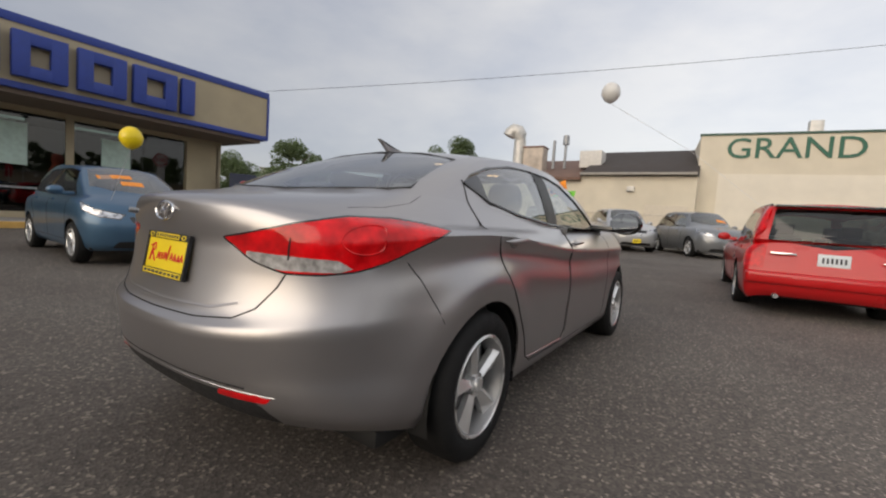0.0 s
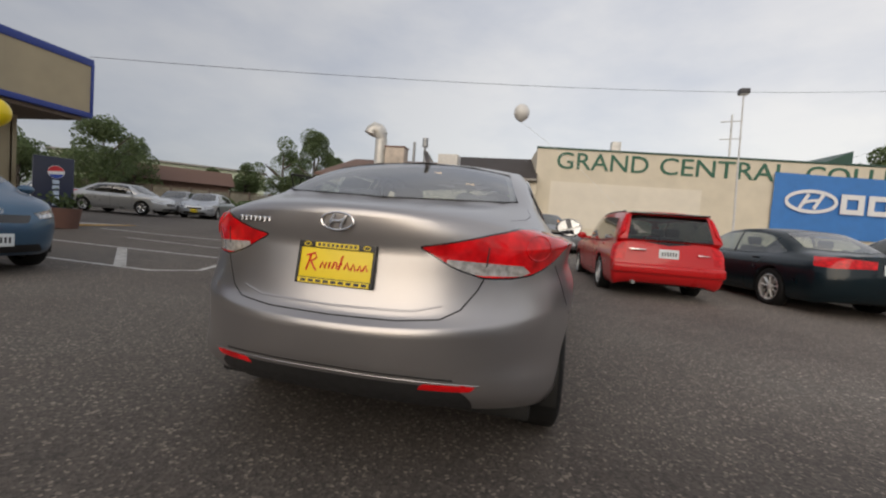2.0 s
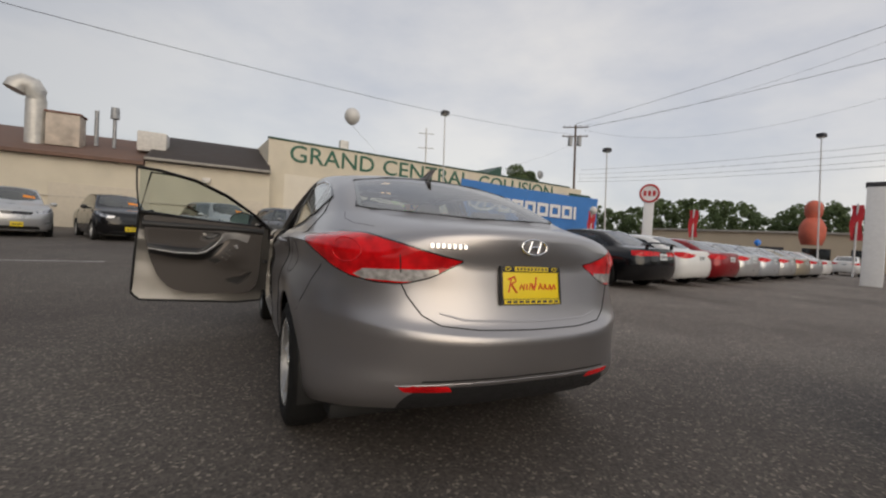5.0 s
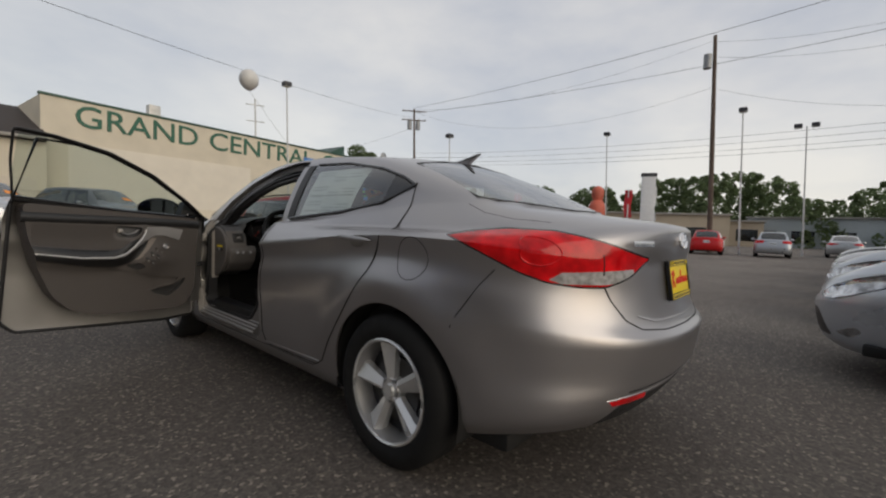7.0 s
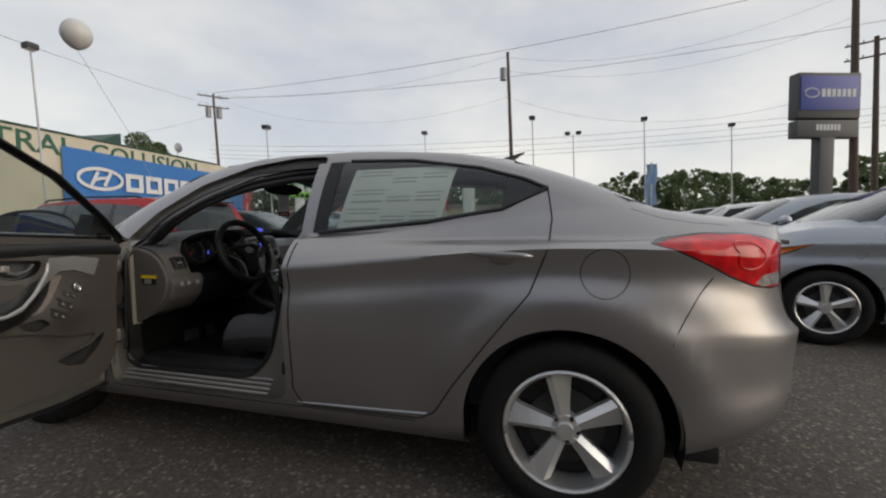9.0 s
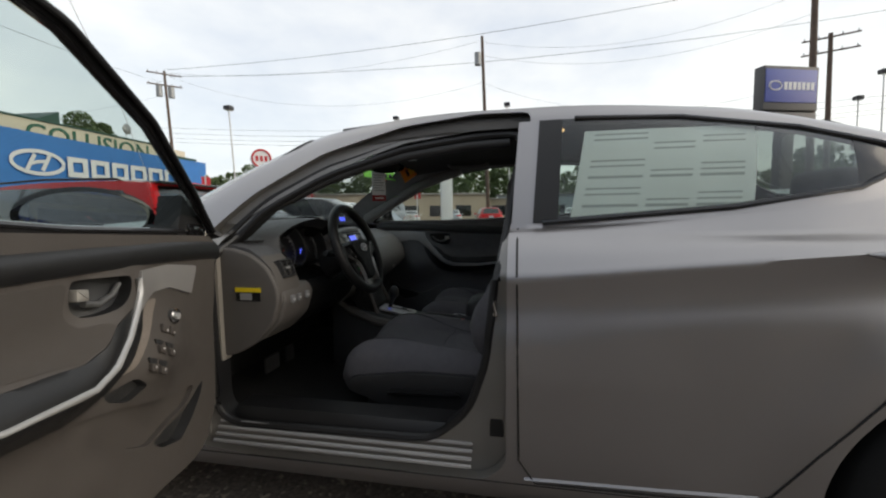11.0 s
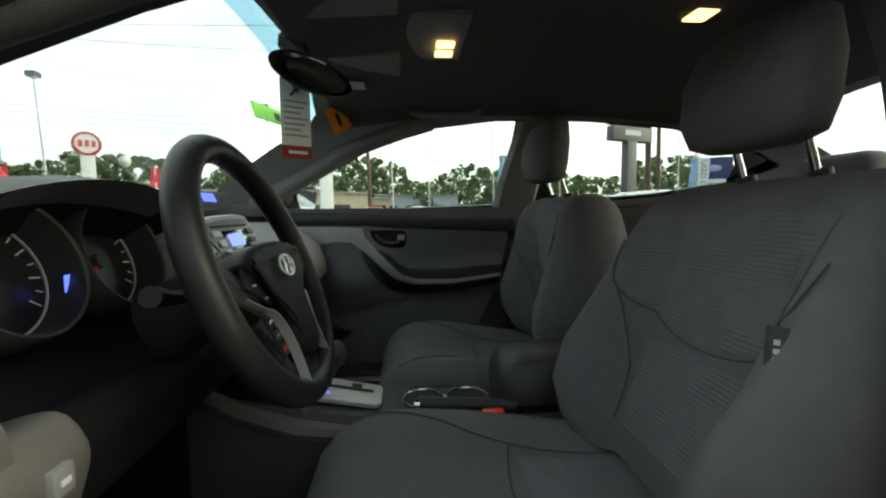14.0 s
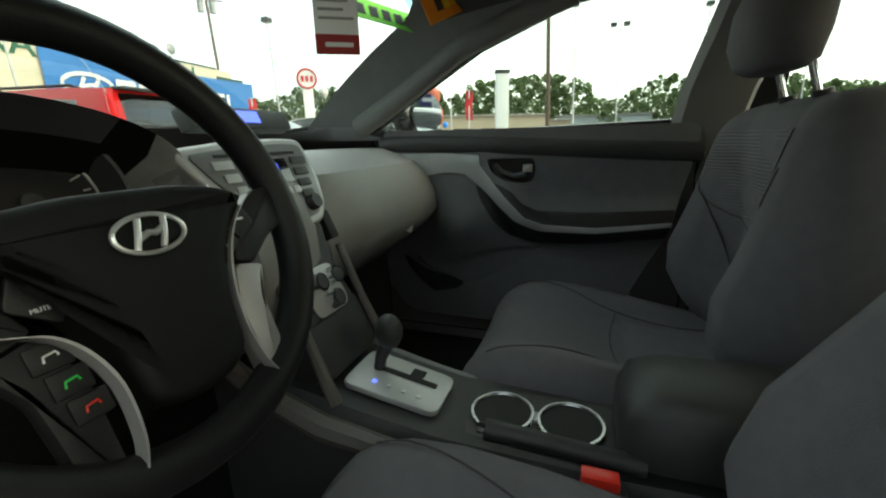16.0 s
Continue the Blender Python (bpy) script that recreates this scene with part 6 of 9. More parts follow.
TRIM = mat("warm_grey_trim", (0.105, 0.096, 0.089), 0.60, vary=0.06, scale=20, bump=0.2, bscale=500)
TRIMDK = mat("dark_grey_trim", (0.205, 0.205, 0.21), 0.62, vary=0.08, scale=20, bump=0.25, bscale=500)
SATIN = mat("satin_silver", (0.46, 0.46, 0.46), 0.40, 0.4, vary=0.04)
HEAD = mat("headliner_felt", (0.082, 0.080, 0.080), 0.95, vary=0.08, scale=30, bump=0.4, bscale=700)
CARPET = mat("black_carpet", (0.010, 0.010, 0.010), 0.98, vary=0.2, scale=50, bump=0.8, bscale=500)
LEATHER = mat("black_leather_rim", (0.010, 0.010, 0.0105), 0.46, vary=0.08, scale=60, bump=0.12, bscale=450, spec=0.32)
GREYPRINT = mat("pale_print", (0.6, 0.6, 0.6), 0.5, vary=0)
BLUELED = mat("blue_display", (0.02, 0.03, 0.25), 0.3, vary=0, emit=(0.10, 0.14, 1.0, 0.7))
DOMELIT = mat("lit_dome_lamp", (0.9, 0.75, 0.5), 0.3, vary=0, emit=(1.0, 0.58, 0.24, 1.0))
RED = mat("red_plastic", (0.65, 0.03, 0.02), 0.35, vary=0)
GREENP = mat("green_mark", (0.05, 0.5, 0.08), 0.4, vary=0)
CLOCKF = mat("dial_face", (0.01, 0.01, 0.012), 0.35, vary=0)

# floor, firewall, tunnel
floor_b = bmesh.new()
box(floor_b, (-.74, .95, .27), (.74, 3.5, .30), .01)
part("cabin_floor", floor_b, CARPET, saloon, "black carpeted cabin floor")
part("firewall", boxbm((-.74, 3.42, .28), (.74, 3.5, .95), .02), CARPET, saloon)
part("rear_shelf", prism(bmesh.new(), [(.62, 1.04), (1.25, 1.02), (1.25, .99), (.62, 1.0)], -.62, .62, 0, .01), TRIMDK, saloon)
part("rear_bulkhead", boxbm((-.70, .95, .30), (.70, 1.0, 1.0), .02), CARPET, saloon)
for s in (1, -1):
    part("rear_side_trim", prism(bmesh.new(), [(1.0, .32), (1.98, .32), (1.98, .985), (1.3, 1.02), (1.0, 1.04)], s * .70, s * .74, 0, .01), SOFT, saloon)

# headliner and pillar trims: the roof's skin, drawn inwards
lin = whole.copy()
keepf = carve(lin, [(-.60, 1.28), (.60, 1.28), (.60, 2.78), (-.60, 2.78)], (0, 1), lambda p: p.z > 1.25)
hl = take(lin, keepf)
for v in hl.verts:
    v.co.z -= 0.028
    v.co.x *= 0.985
part("headliner", hl, HEAD, saloon, "dark felt headliner", smooth=60)
# inner faces of the window pillars, which carry their own trim
inner = lin
drop = carve(inner, ec["dlo"], (1, 2))
bmesh.ops.delete(inner, geom=drop, context='FACES')
bmesh.ops.delete(inner, geom=carve(inner, mirrored(ec["rear_glass"]), (0, 1), lambda p: p.z > 1.0), context='FACES')
bmesh.ops.delete(inner, geom=carve(inner, mirrored(ec["screen"]), (0, 1), lambda p: p.z > 0.9), context='FACES')
hf = carve(inner, HOLE, (1, 2), left)
bmesh.ops.delete(inner, geom=hf, context='FACES')
bmesh.ops.delete(inner, geom=[f for f in inner.faces if f.calc_center_median().z < 1.02 or f.calc_center_median().y > 3.35 or f.calc_center_median().y < .75], context='FACES')
for v in inner.verts:
    v.co.x *= 0.955
    v.co.z -= 0.012
PILLAR = mat("pale_grey_pillar_trim", (0.20, 0.195, 0.19), 0.75, vary=0.05, scale=20, bump=0.2, bscale=500)
part("pillar_lining", inner, TRIMDK, saloon, smooth=60)
# right-hand pillars, padded
def pillar(pts, w, mt, name):
    part(name, tube(bmesh.new(), pts, w, 10), mt, saloon)


def sidep(s, y, z, lift=-0.04):
    return onto(skin, (s * 2, y, z), (-s, 0, 0), lift)


for s in (1, -1):
    ap = [sidep(s, y, z, -.035) for y, z in ((3.12, 1.035), (2.95, 1.125), (2.75, 1.24), (2.6, 1.29), (2.45, 1.33))]
    if s < 0:
        ap = [sidep(s, y, z, -.062) for y, z in ((3.10, 1.0), (2.94, 1.10), (2.75, 1.195), (2.6, 1.245), (2.45, 1.28), (2.25, 1.307), (2.10, 1.312))]
    pillar(ap, [.035, .032, .030, .030, .028] if s > 0 else .016, PILLAR if s > 0 else SOFT, "windshield_pillar_trim")
    if s > 0:
        bpz = [sidep(s, y, z, -.045) for y, z in ((2.115, .97), (2.105, 1.1), (2.075, 1.22), (2.05, 1.34))]
        b = bmesh.new()
        rows = [[p + Vector((-.02, dy, 0)) for dy in (-.075, -.06, .0, .06, .075)] for p in bpz]
        for r in rows:
            for k, dx in enumerate((.03, 0, -.012, 0, .03)):
                r[k].x += dx * s
        grid(b, rows)
        part("door_pillar_trim", thick(b, .01), PILLAR, saloon)
part("door_pillar_inner", boxbm((-.70, 1.95, .34), (-.665, 2.10, 1.0), .012), TRIMDK, saloon)
# seat belt on the near pillar
BELT = mat("grey_webbing", (0.22, 0.22, 0.22), 0.8, vary=0.05, scale=60)
b = grid(bmesh.new(), [[(-.59, 2.03, 1.28), (-.59, 2.075, 1.28)], [(-.625, 2.045, 1.1), (-.625, 2.09, 1.1)], [(-.655, 2.06, .9), (-.655, 2.105, .9)], [(-.66, 2.06, .42), (-.66, 2.105, .42)]])
part("seat_belt", thick(b, .003), BELT, saloon, "grey seat belt webbing")


def loft(bm, loops, caps=True):
    vs = [[bm.verts.new(p) for p in lp] for lp in loops]
    n = len(vs[0])
    for a, c in zip(vs, vs[1:]):
        for j in range(n):
            bm.faces.new((a[j], a[(j + 1) % n], c[(j + 1) % n], c[j]))
    if caps:
        bm.faces.new(vs[0])
        bm.faces.new(vs[-1][::-1])
    bmesh.ops.recalc_face_normals(bm, faces=bm.faces)
    return bm


SEAMF = mat("dark_seam_thread", (0.05, 0.048, 0.052), 0.9, vary=0.1)


def seat(x0, reach, upright=False):
    """One front seat with bolsters, insert seams, headrest on two posts and a plinth."""
    st = new("front_seat")
    st.parent = saloon
    st.matrix_local = pose(x0, 0, 0)
    tagged(st, label="charcoal cloth front seat with raised bolsters and a headrest")
    fwd = lambda u: 2.05 + (reach - 2.05) * u
    shift = lambda z: (-.07 + .36 * (z - .6)) if upright else 0.0

    def across(t, zt, bol):
        e = max(0.0, (abs(t) - .52) / .48)
        return zt + bol * math.sin(min(1, e * 1.5) * math.pi / 2) * (1 - max(0, e - .72) / .28 * 1.3) - (.010 * (1 - abs(t)) if e == 0 else 0)
    # cushion: sections from the back to the front edge
    secs, tops = [], []
    for u, zt, zb, w, bol in ((0, .515, .40, .210, .024), (.15, .512, .38, .228, .034), (.35, .524, .38, .240, .040), (.55, .542, .38, .246, .040), (.70, .556, .38, .246, .034), (.80, .558, .38, .244, .028), (.87, .550, .38, .240, .022), (.93, .530, .385, .234, .014), (.97, .502, .39, .224, .008), (.99, .470, .40, .210, 0), (1.0, .435, .41, .190, 0)):
        tops.append((u, (zt, w, bol)))
        lp = []
        for t in [-1 + k / 8 for k in range(17)]:
            lp.append((w * t, fwd(u), across(t, zt, bol) - (.02 if abs(t) > .97 else 0)))
        lp += [(w * 1.01, fwd(u), (zt + zb) / 2), (w * .9, fwd(u), zb), (0, fwd(u), zb), (-w * .9, fwd(u), zb), (-w * 1.01, fwd(u), (zt + zb) / 2)]
        secs.append(lp)
    part("cushion", loft(bmesh.new(), secs), FABRIC, st, smooth=80)
    ct = curve(tops)

    def cp(x, u, lift=.001):
        zt, w, bol = ct(u)
        return (x, fwd(u), across(x / w, zt, bol) + lift)
    path = curve([(0, (-.128, .10)), (1, (-.132, .34)), (2, (-.150, .52)), (2.6, (-.175, .64)), (3.2, (-.200, .78)), (3.6, (-.205, .88))])
    for m in (1, -1):
        pts = [path(3.6 * k / 24) for k in range(25)]
        part("cushion_seam", tube(bmesh.new(), [cp(m * x, u) for x, u in pts], .0015, 6), SEAMF, st)
    part("cushion_seam", tube(bmesh.new(), [cp(-.138 + .276 * k / 12, .44 + .03 * (1 - (k / 6 - 1) ** 2)) for k in range(13)], .0015, 6), SEAMF, st)
    part("cushion_insert", grid(bmesh.new(), [[cp(x, .05 + .37 * k / 8, .0022) for x in [-.122 + .244 * j / 8 for j in range(9)]] for k in range(9)]), FABRIC2, st, smooth=80)
    # backrest: sections from the bottom up, leaning back
    secs = []
    front, wide, bols = {}, {}, {}
    for z, y, w, bol, d in ((.53, 2.15, .220, .060, .12), (.58, 2.142, .245, .100, .15), (.65, 2.118, .262, .140, .17), (.72, 2.090, .270, .145, .17), (.79, 2.068, .270, .115, .165), (.86, 2.052, .265, .082, .155), (.93, 2.036, .258, .054, .15), (.98, 2.020, .250, .036, .14), (1.008, 2.004, .240, .022, .12), (1.028, 1.982, .218, .010, .09), (1.038, 1.955, .175, 0, .05)):
        y += shift(z)
        lp = []
        for u in [k / 16 for k in range(17)]:
            t = -1 + 2 * u
            e = max(0.0, (abs(t) - .50) / .50)
            yy = y + bol * math.sin(min(1, e * 1.5) * math.pi / 2) * (1 - max(0, e - .7) / .3 * 1.1)
            lp.append((w * t, yy, z))
        front[z], wide[z], bols[z] = y, w, bol
        lp += [(w * 1.0, y - d * .55, z), (w * .88, y - d * .95, z), (0, y - d, z), (-w * .88, y - d * .95, z), (-w * 1.0, y - d * .55, z)]
        secs.append(lp)
    part("backrest", loft(bmesh.new(), secs), FABRIC, st, smooth=80)
    fy = curve(sorted((z, y) for z, y in front.items()))
    fw, fb = curve(sorted((z, v) for z, v in wide.items())), curve(sorted((z, v) for z, v in bols.items()))

    def fp(x, z, lift=.002):
        e = max(0.0, (abs(x) / fw(z) - .50) / .50)
        return (x, fy(z) + fb(z) * math.sin(min(1, e * 1.5) * math.pi / 2) * (1 - max(0, e - .7) / .3 * 1.1) + lift, z)
    arc = curve([(-.215, .935), (-.205, .89), (-.185, .845), (-.14, .80), (-.08, .774), (0, .764), (.08, .774), (.14, .80), (.185, .845), (.205, .89), (.215, .935)])
    part("backrest_seam", tube(bmesh.new(), [fp(x, arc(x), .0005) for x in [-.214 + .428 * k / 32 for k in range(33)]], .0015, 6), SEAMF, st)
    for m in (1, -1):
        part("backrest_seam", tube(bmesh.new(), [fp(m * x, z) for x, z in ((.178, .84), (.160, .79), (.147, .74), (.138, .69), (.132, .64), (.128, .59))], .0015, 6), SEAMF, st)
    # ribbed inserts
    rows = []
    for k in range(9):
        z = .585 + .165 * k / 8
        rows.append([fp(x, z, .0025) for x in [-.122 + .244 * j / 8 for j in range(9)]])
    part("backrest_insert", grid(bmesh.new(), rows), FABRIC2, st, smooth=80)
    rows = []
    for k in range(9):
        rows.append([fp(x, (arc(x) + .008) * (1 - k / 8) + .985 * k / 8, .0018) for x in [-.19 + .38 * j / 14 for j in range(15)]])
    part("upper_insert", grid(bmesh.new(), rows), FABRIC2, st, smooth=80)
    # headrest
    secs = []
    top = shift(1.05)
    for z, w, y, d in ((1.083, .080, 2.005, .06), (1.094, .110, 2.008, .09), (1.135, .124, 2.012, .112), (1.195, .124, 2.008, .112), (1.252, .108, 1.998, .09), (1.278, .070, 1.99, .05)):
        secs.append([(w * math.copysign(abs(math.cos(a)) ** .6, math.cos(a)), y + top + d / 2 * math.copysign(abs(math.sin(a)) ** .7, math.sin(a)), z) for a in [2 * math.pi * k / 24 for k in range(24)]])
    part("headrest", loft(bmesh.new(), secs), FABRIC, st, smooth=80)
    for m in (1, -1):
        b = bmesh.new()
        cyl(b, (m * .066, 1.945 + top, 1.0), (m * .066, 1.985 + top, 1.12), .0065, n=10)
        part("headrest_post", b, CHROME, st)
        b = bmesh.new()
        cyl(b, (m * .066, 1.948 + top, 1.024), (m * .066, 1.954 + top, 1.046), .015, n=12)
        part("post_collar", b, SOFT, st)
    # plinth and side shield
    part("seat_plinth", boxbm((-.215, 2.08, .29), (.215, reach - .10, .44), .03, 3), SOFT, st)
    sh = -1 if x0 < 0 else 1
    part("seat_side_shield", prism(bmesh.new(), rounded([(2.02, .36), (2.02, .50), (2.2, .485), (2.45, .49), (reach - .06, .46), (reach - .04, .41), (2.5, .345), (2.2, .335)], .03, 3), sh * .235, sh * .266, 0, .010), SOFT, st)
    part("seat_lever", prism(bmesh.new(), rounded([(2.26, .415), (2.28, .435), (2.52, .430), (2.54, .412), (2.50, .400)], .010, 3), sh * .266, sh * .280, 0, .006), LEATHER, st)
    part("recliner_cover", boxbm((min(sh * .20, sh * .268), 2.0, .46), (max(sh * .20, sh * .268), 2.09, .58), .025, 3), SOFT, st)
    return st


dseat = seat(-.345, 2.74)
tagm = frame_at((-.208, 2.140, .825), (-.72, -.69, 0), (0, -.5, .86))
part("airbag_tag", boxbm((-.011, -.036, -.006), (.011, .036, .006), .003, m=tagm), LEATHER, dseat, "black airbag tag on the seat's side")
for k in range(5):
    part("tag_print", boxbm((-.003, -.026 + k * .010, .006), (.003, -.020 + k * .010, .0066), m=tagm), mat("dim_print", (.35, .35, .35), .6, vary=0), dseat, smooth=0)
seat(.365, 2.64, True)
# rear bench
b = bmesh.new()
box(b, (-.64, 1.05, .34), (.64, 1.55, .52), .06, 3)
box(b, (-.62, .96, .50), (.62, 1.14, .98), .06, 3)
rb = part("rear_bench", b, FABRIC, saloon, "charcoal cloth rear bench", smooth=60)
for x in (-.36, .36):
    part("rear_headrest", boxbm((x - .125, 1.02, 1.03), (x + .125, 1.12, 1.175), .04, 3), FABRIC, rb)
    for s in (1, -1):
        b = bmesh.new()
        cyl(b, (x + s * .05, 1.06, .96), (x + s * .05, 1.07, 1.05), .006, n=8)
        part("headrest_post", b, CHROME, rb)


DOORBLACK = mat("black_armrest_plastic", (0.013, 0.013, 0.0135), 0.4, vary=0.1, scale=30, bump=0.15, bscale=500)


# inner door panel, shared by both front doors; s = -1 is the driver's
ARMLINE = [(2.70, .895, .012), (2.66, .85, .03), (2.61, .79, .052), (2.56, .742, .066), (2.50, .722, .07), (2.37, .718, .066), (2.25, .727, .052), (2.16, .735, .035)]


def panel_face(y, z):
    """Distance of the panel from the car's middle: a flat card with an armrest swelling out of it."""
    best, amp = 9.0, 0.0
    for (y0, z0, a0), (y1, z1, a1) in zip(ARMLINE, ARMLINE[1:]):
        ey, ez = y1 - y0, z1 - z0
        t = max(0.0, min(1.0, ((y - y0) * ey + (z - z0) * ez) / (ey * ey + ez * ez)))
        d = math.hypot(y - y0 - t * ey, z - z0 - t * ez)
        if d < best:
            best, amp = d, a0 + (a1 - a0) * t
    ridge = amp * math.exp(-(best / .055) ** 2)
    shelf = .047 * math.exp(-((y - 2.755) / .12) ** 2 - ((z - .715) / .09) ** 2)
    return .702 - .012 * max(0.0, min(1.0, (z - .75) / .15)) - max(ridge, shelf) - .35 * min(ridge, shelf)


def door_panel(parent, s, trim, upper, cloth, silver, full=True, dz=0.0):
    ny, nz = 64, 52
    sheet = grid(bmesh.new(), [[(s * panel_face(2.115 + 1.0 * i / ny, .36 + .64 * j / nz), 2.115 + 1.0 * i / ny, .36 + .64 * j / nz + dz) for j in range(nz + 1)] for i in range(ny + 1)])
    at = lambda poly: [(y, z + dz) for y, z in poly]
    card = rounded(at([(3.036, 1.0), (3.046, .62), (3.046, .50), (2.99, .405), (2.93, .385), (2.48, .378), (2.36, .41), (2.27, .50), (2.19, .68), (2.15, .84), (2.12, 1.0)]), .04, 4)
    keep = take(sheet, carve(sheet, card, (1, 2)))
    sheet.free()
    sheet = keep

    def step(b, lift):
        """Moves a piece towards the cabin by lift and walls its edge in."""
        edge = [e for e in b.edges if e.is_boundary]
        twin = {}
        for e in edge:
            for v in e.verts:
                if v not in twin:
                    twin[v] = b.verts.new(v.co)
        for v in list(b.verts):
            if v not in twin.values():
                v.co.x -= s * lift
        for e in edge:
            a, c = e.verts
            b.faces.new((a, c, twin[c], twin[a]))
        bmesh.ops.recalc_face_normals(b, faces=b.faces)
        return b

    def piece(name, poly, mt, lift=.004, r=.012, label=""):
        b = take(sheet, carve(sheet, rounded(at(poly), r, 3), (1, 2)))
        if not b.faces:
            b.free()
            return None
        twins = step(b, lift)
        return part(name, twins, mt, parent, label, smooth=50)

    def raised(name, poly, x0, x1, mt, bev=.003, r=.004):
        c = [sum(p[k] for p in poly) / len(poly) for k in (0, 1)]
        f = panel_face(c[0], c[1])
        return part(name, prism(bmesh.new(), rounded(at(poly), r, 3), s * (f - x0), s * (f - x1), 0, bev), mt, parent)

    # dark roll along the window
    rows = []
    low = curve([(2.115, .902), (2.4, .914), (2.56, .922), (2.8, .932), (2.99, .934), (3.115, .925)])
    for k in range(25):
        y = 2.118 + .926 * k / 24
        lo = low(y) + dz
        rows.append([(s * .705, y, lo - .004), (s * .684, y, lo + .002), (s * .676, y, lo + .018), (s * .680, y, lo + .038), (s * .694, y, lo + .054), (s * .722, y, lo + .062), (s * .80, y, lo + .064)])
    b = grid(bmesh.new(), rows)
    bmesh.ops.recalc_face_normals(b, faces=b.faces)
    part("window_roll", b, upper, parent)
    # sunk cup with the inside handle, black armrest, satin sweep with a dark vent shape
    piece("handle_cup", [(2.548, .914), (2.69, .913), (2.674, .877), (2.64, .853), (2.60, .843), (2.56, .842), (2.544, .862)], DOORBLACK, -.026, .016)
    piece("pull_sweep", [(2.712, .922), (2.708, .89), (2.672, .85), (2.62, .796), (2.566, .745), (2.51, .728), (2.37, .724), (2.17, .742), (2.17, .731), (2.37, .708), (2.53, .708), (2.60, .733), (2.645, .772), (2.69, .815), (2.735, .85), (2.76, .868), (2.82, .872), (2.935, .852), (2.985, .87), (2.99, .93), (2.82, .930)] if not full else
          [(2.712, .920), (2.705, .885), (2.680, .845), (2.632, .79), (2.58, .742), (2.52, .724), (2.37, .720), (2.17, .738), (2.17, .732), (2.37, .711), (2.525, .713), (2.59, .730), (2.642, .775), (2.70, .825), (2.735, .85), (2.76, .868), (2.82, .872), (2.915, .845), (2.935, .918), (2.82, .928)], silver, .006, .006, "satin sweep running from the vent down into the armrest")
    piece("sweep_inset", [(2.905, .908), (2.81, .905), (2.772, .880), (2.83, .883), (2.893, .872)], upper, -.008, .008)
    piece("armrest", [(2.668, .845), (2.64, .835), (2.61, .82), (2.575, .785), (2.53, .765), (2.4, .762), (2.165, .775), (2.165, .70), (2.38, .668), (2.55, .662), (2.62, .682), (2.665, .725), (2.71, .795), (2.725, .84), (2.70, .825), (2.642, .775), (2.58, .73)], DOORBLACK, .003, .01, "black armrest and pull grip")
    piece("door_cloth", [(2.165, .895), (2.54, .91), (2.53, .85), (2.55, .825), (2.60, .828), (2.615, .815), (2.575, .788), (2.53, .768), (2.17, .78)], cloth, .002, .014)
    tab = [(2.553, .874), (2.581, .873), (2.580, .895), (2.553, .897)]
    raised("inside_handle", tab, -.012, .008, mat("dull_silver_handle", (.42, .40, .37), .4, .5), .004, .003)
    part("handle_arm", tube(bmesh.new(), [(s * .690, y, z + dz) for y, z in ((2.575, .868), (2.61, .862), (2.645, .876), (2.665, .898))], [.007, .007, .006, .005], 8), mat("dark_satin_trim", (.14, .14, .14), .35, .4, vary=.04), parent)
    if full:
        # the bright highlight along the sweep is modelled as a satin bar
        lit = [(2.700, .905), (2.700, .875), (2.680, .842), (2.635, .79), (2.585, .745), (2.525, .722), (2.37, .716), (2.19, .733)]
        part("sweep_edge", tube(bmesh.new(), [(s * (panel_face(y, z) - .006), y, z + dz) for y, z in lit], [.006, .007, .007, .007, .007, .006, .005, .003], 8), SATIN, parent, "bright satin edge of the pull grip")
    # map pocket with its dark mouth
    piece("pocket_mouth", [(2.982, .590), (2.955, .578), (2.905, .545), (2.86, .532), (2.82, .527), (2.765, .508), (2.80, .482), (2.875, .467), (2.925, .505), (2.965, .55)], SOFT, -.030, .012)
    piece("map_pocket", [(2.50, .655), (2.67, .635), (2.80, .602), (2.94, .592), (2.90, .552), (2.82, .535), (2.755, .51), (2.70, .530), (2.60, .582)], trim, -.014, .02)
    if full:
        piece("speaker_mesh", [(2.775, .852), (2.70, .848), (2.662, .785), (2.622, .70), (2.676, .715), (2.738, .795)], mat("ribbed_tan_grille", (.175, .150, .130), .6, vary=.2, scale=300), .002, .01)
        piece("grip_pocket", [(2.682, .692), (2.716, .665), (2.675, .642), (2.628, .658), (2.612, .678)], SOFT, -.022, .012)
        f = panel_face(2.825, .80)
        b = bmesh.new()
        cyl(b, (s * f, 2.825, .80 + dz), (s * (f - .010), 2.825, .80 + dz), .018, .016, 24)
        part("mirror_knob", b, mat("dark_knob", (.05, .05, .05), .4), parent)
        part("knob_ring", tube(bmesh.new(), [(s * (f - .010), 2.825 + .0155 * math.cos(t), .80 + dz + .0155 * math.sin(t)) for t in [2 * math.pi * k / 24 for k in range(24)]], .0022, 6, True), CHROME, parent)
        b = bmesh.new()
        cyl(b, (s * (f - .010), 2.825, .80 + dz), (s * (f - .018), 2.825, .80 + dz), .008, .007, 16)
        part("knob_cap", b, SATIN, parent)
        for (y, z), w in (((2.775, .781), 0), ((2.800, .770), 0), ((2.744, .746), 1), ((2.774, .731), 1), ((2.717, .711), 1), ((2.745, .697), 1)):
            q = [(y - .0105, z + .006), (y + .0095, z - .004), (y + .0095, z - .022), (y - .0125, z - .012)] if w else [(y - .010, z + .013), (y + .0105, z + .004), (y + .008, z - .016), (y - .0135, z - .006)]
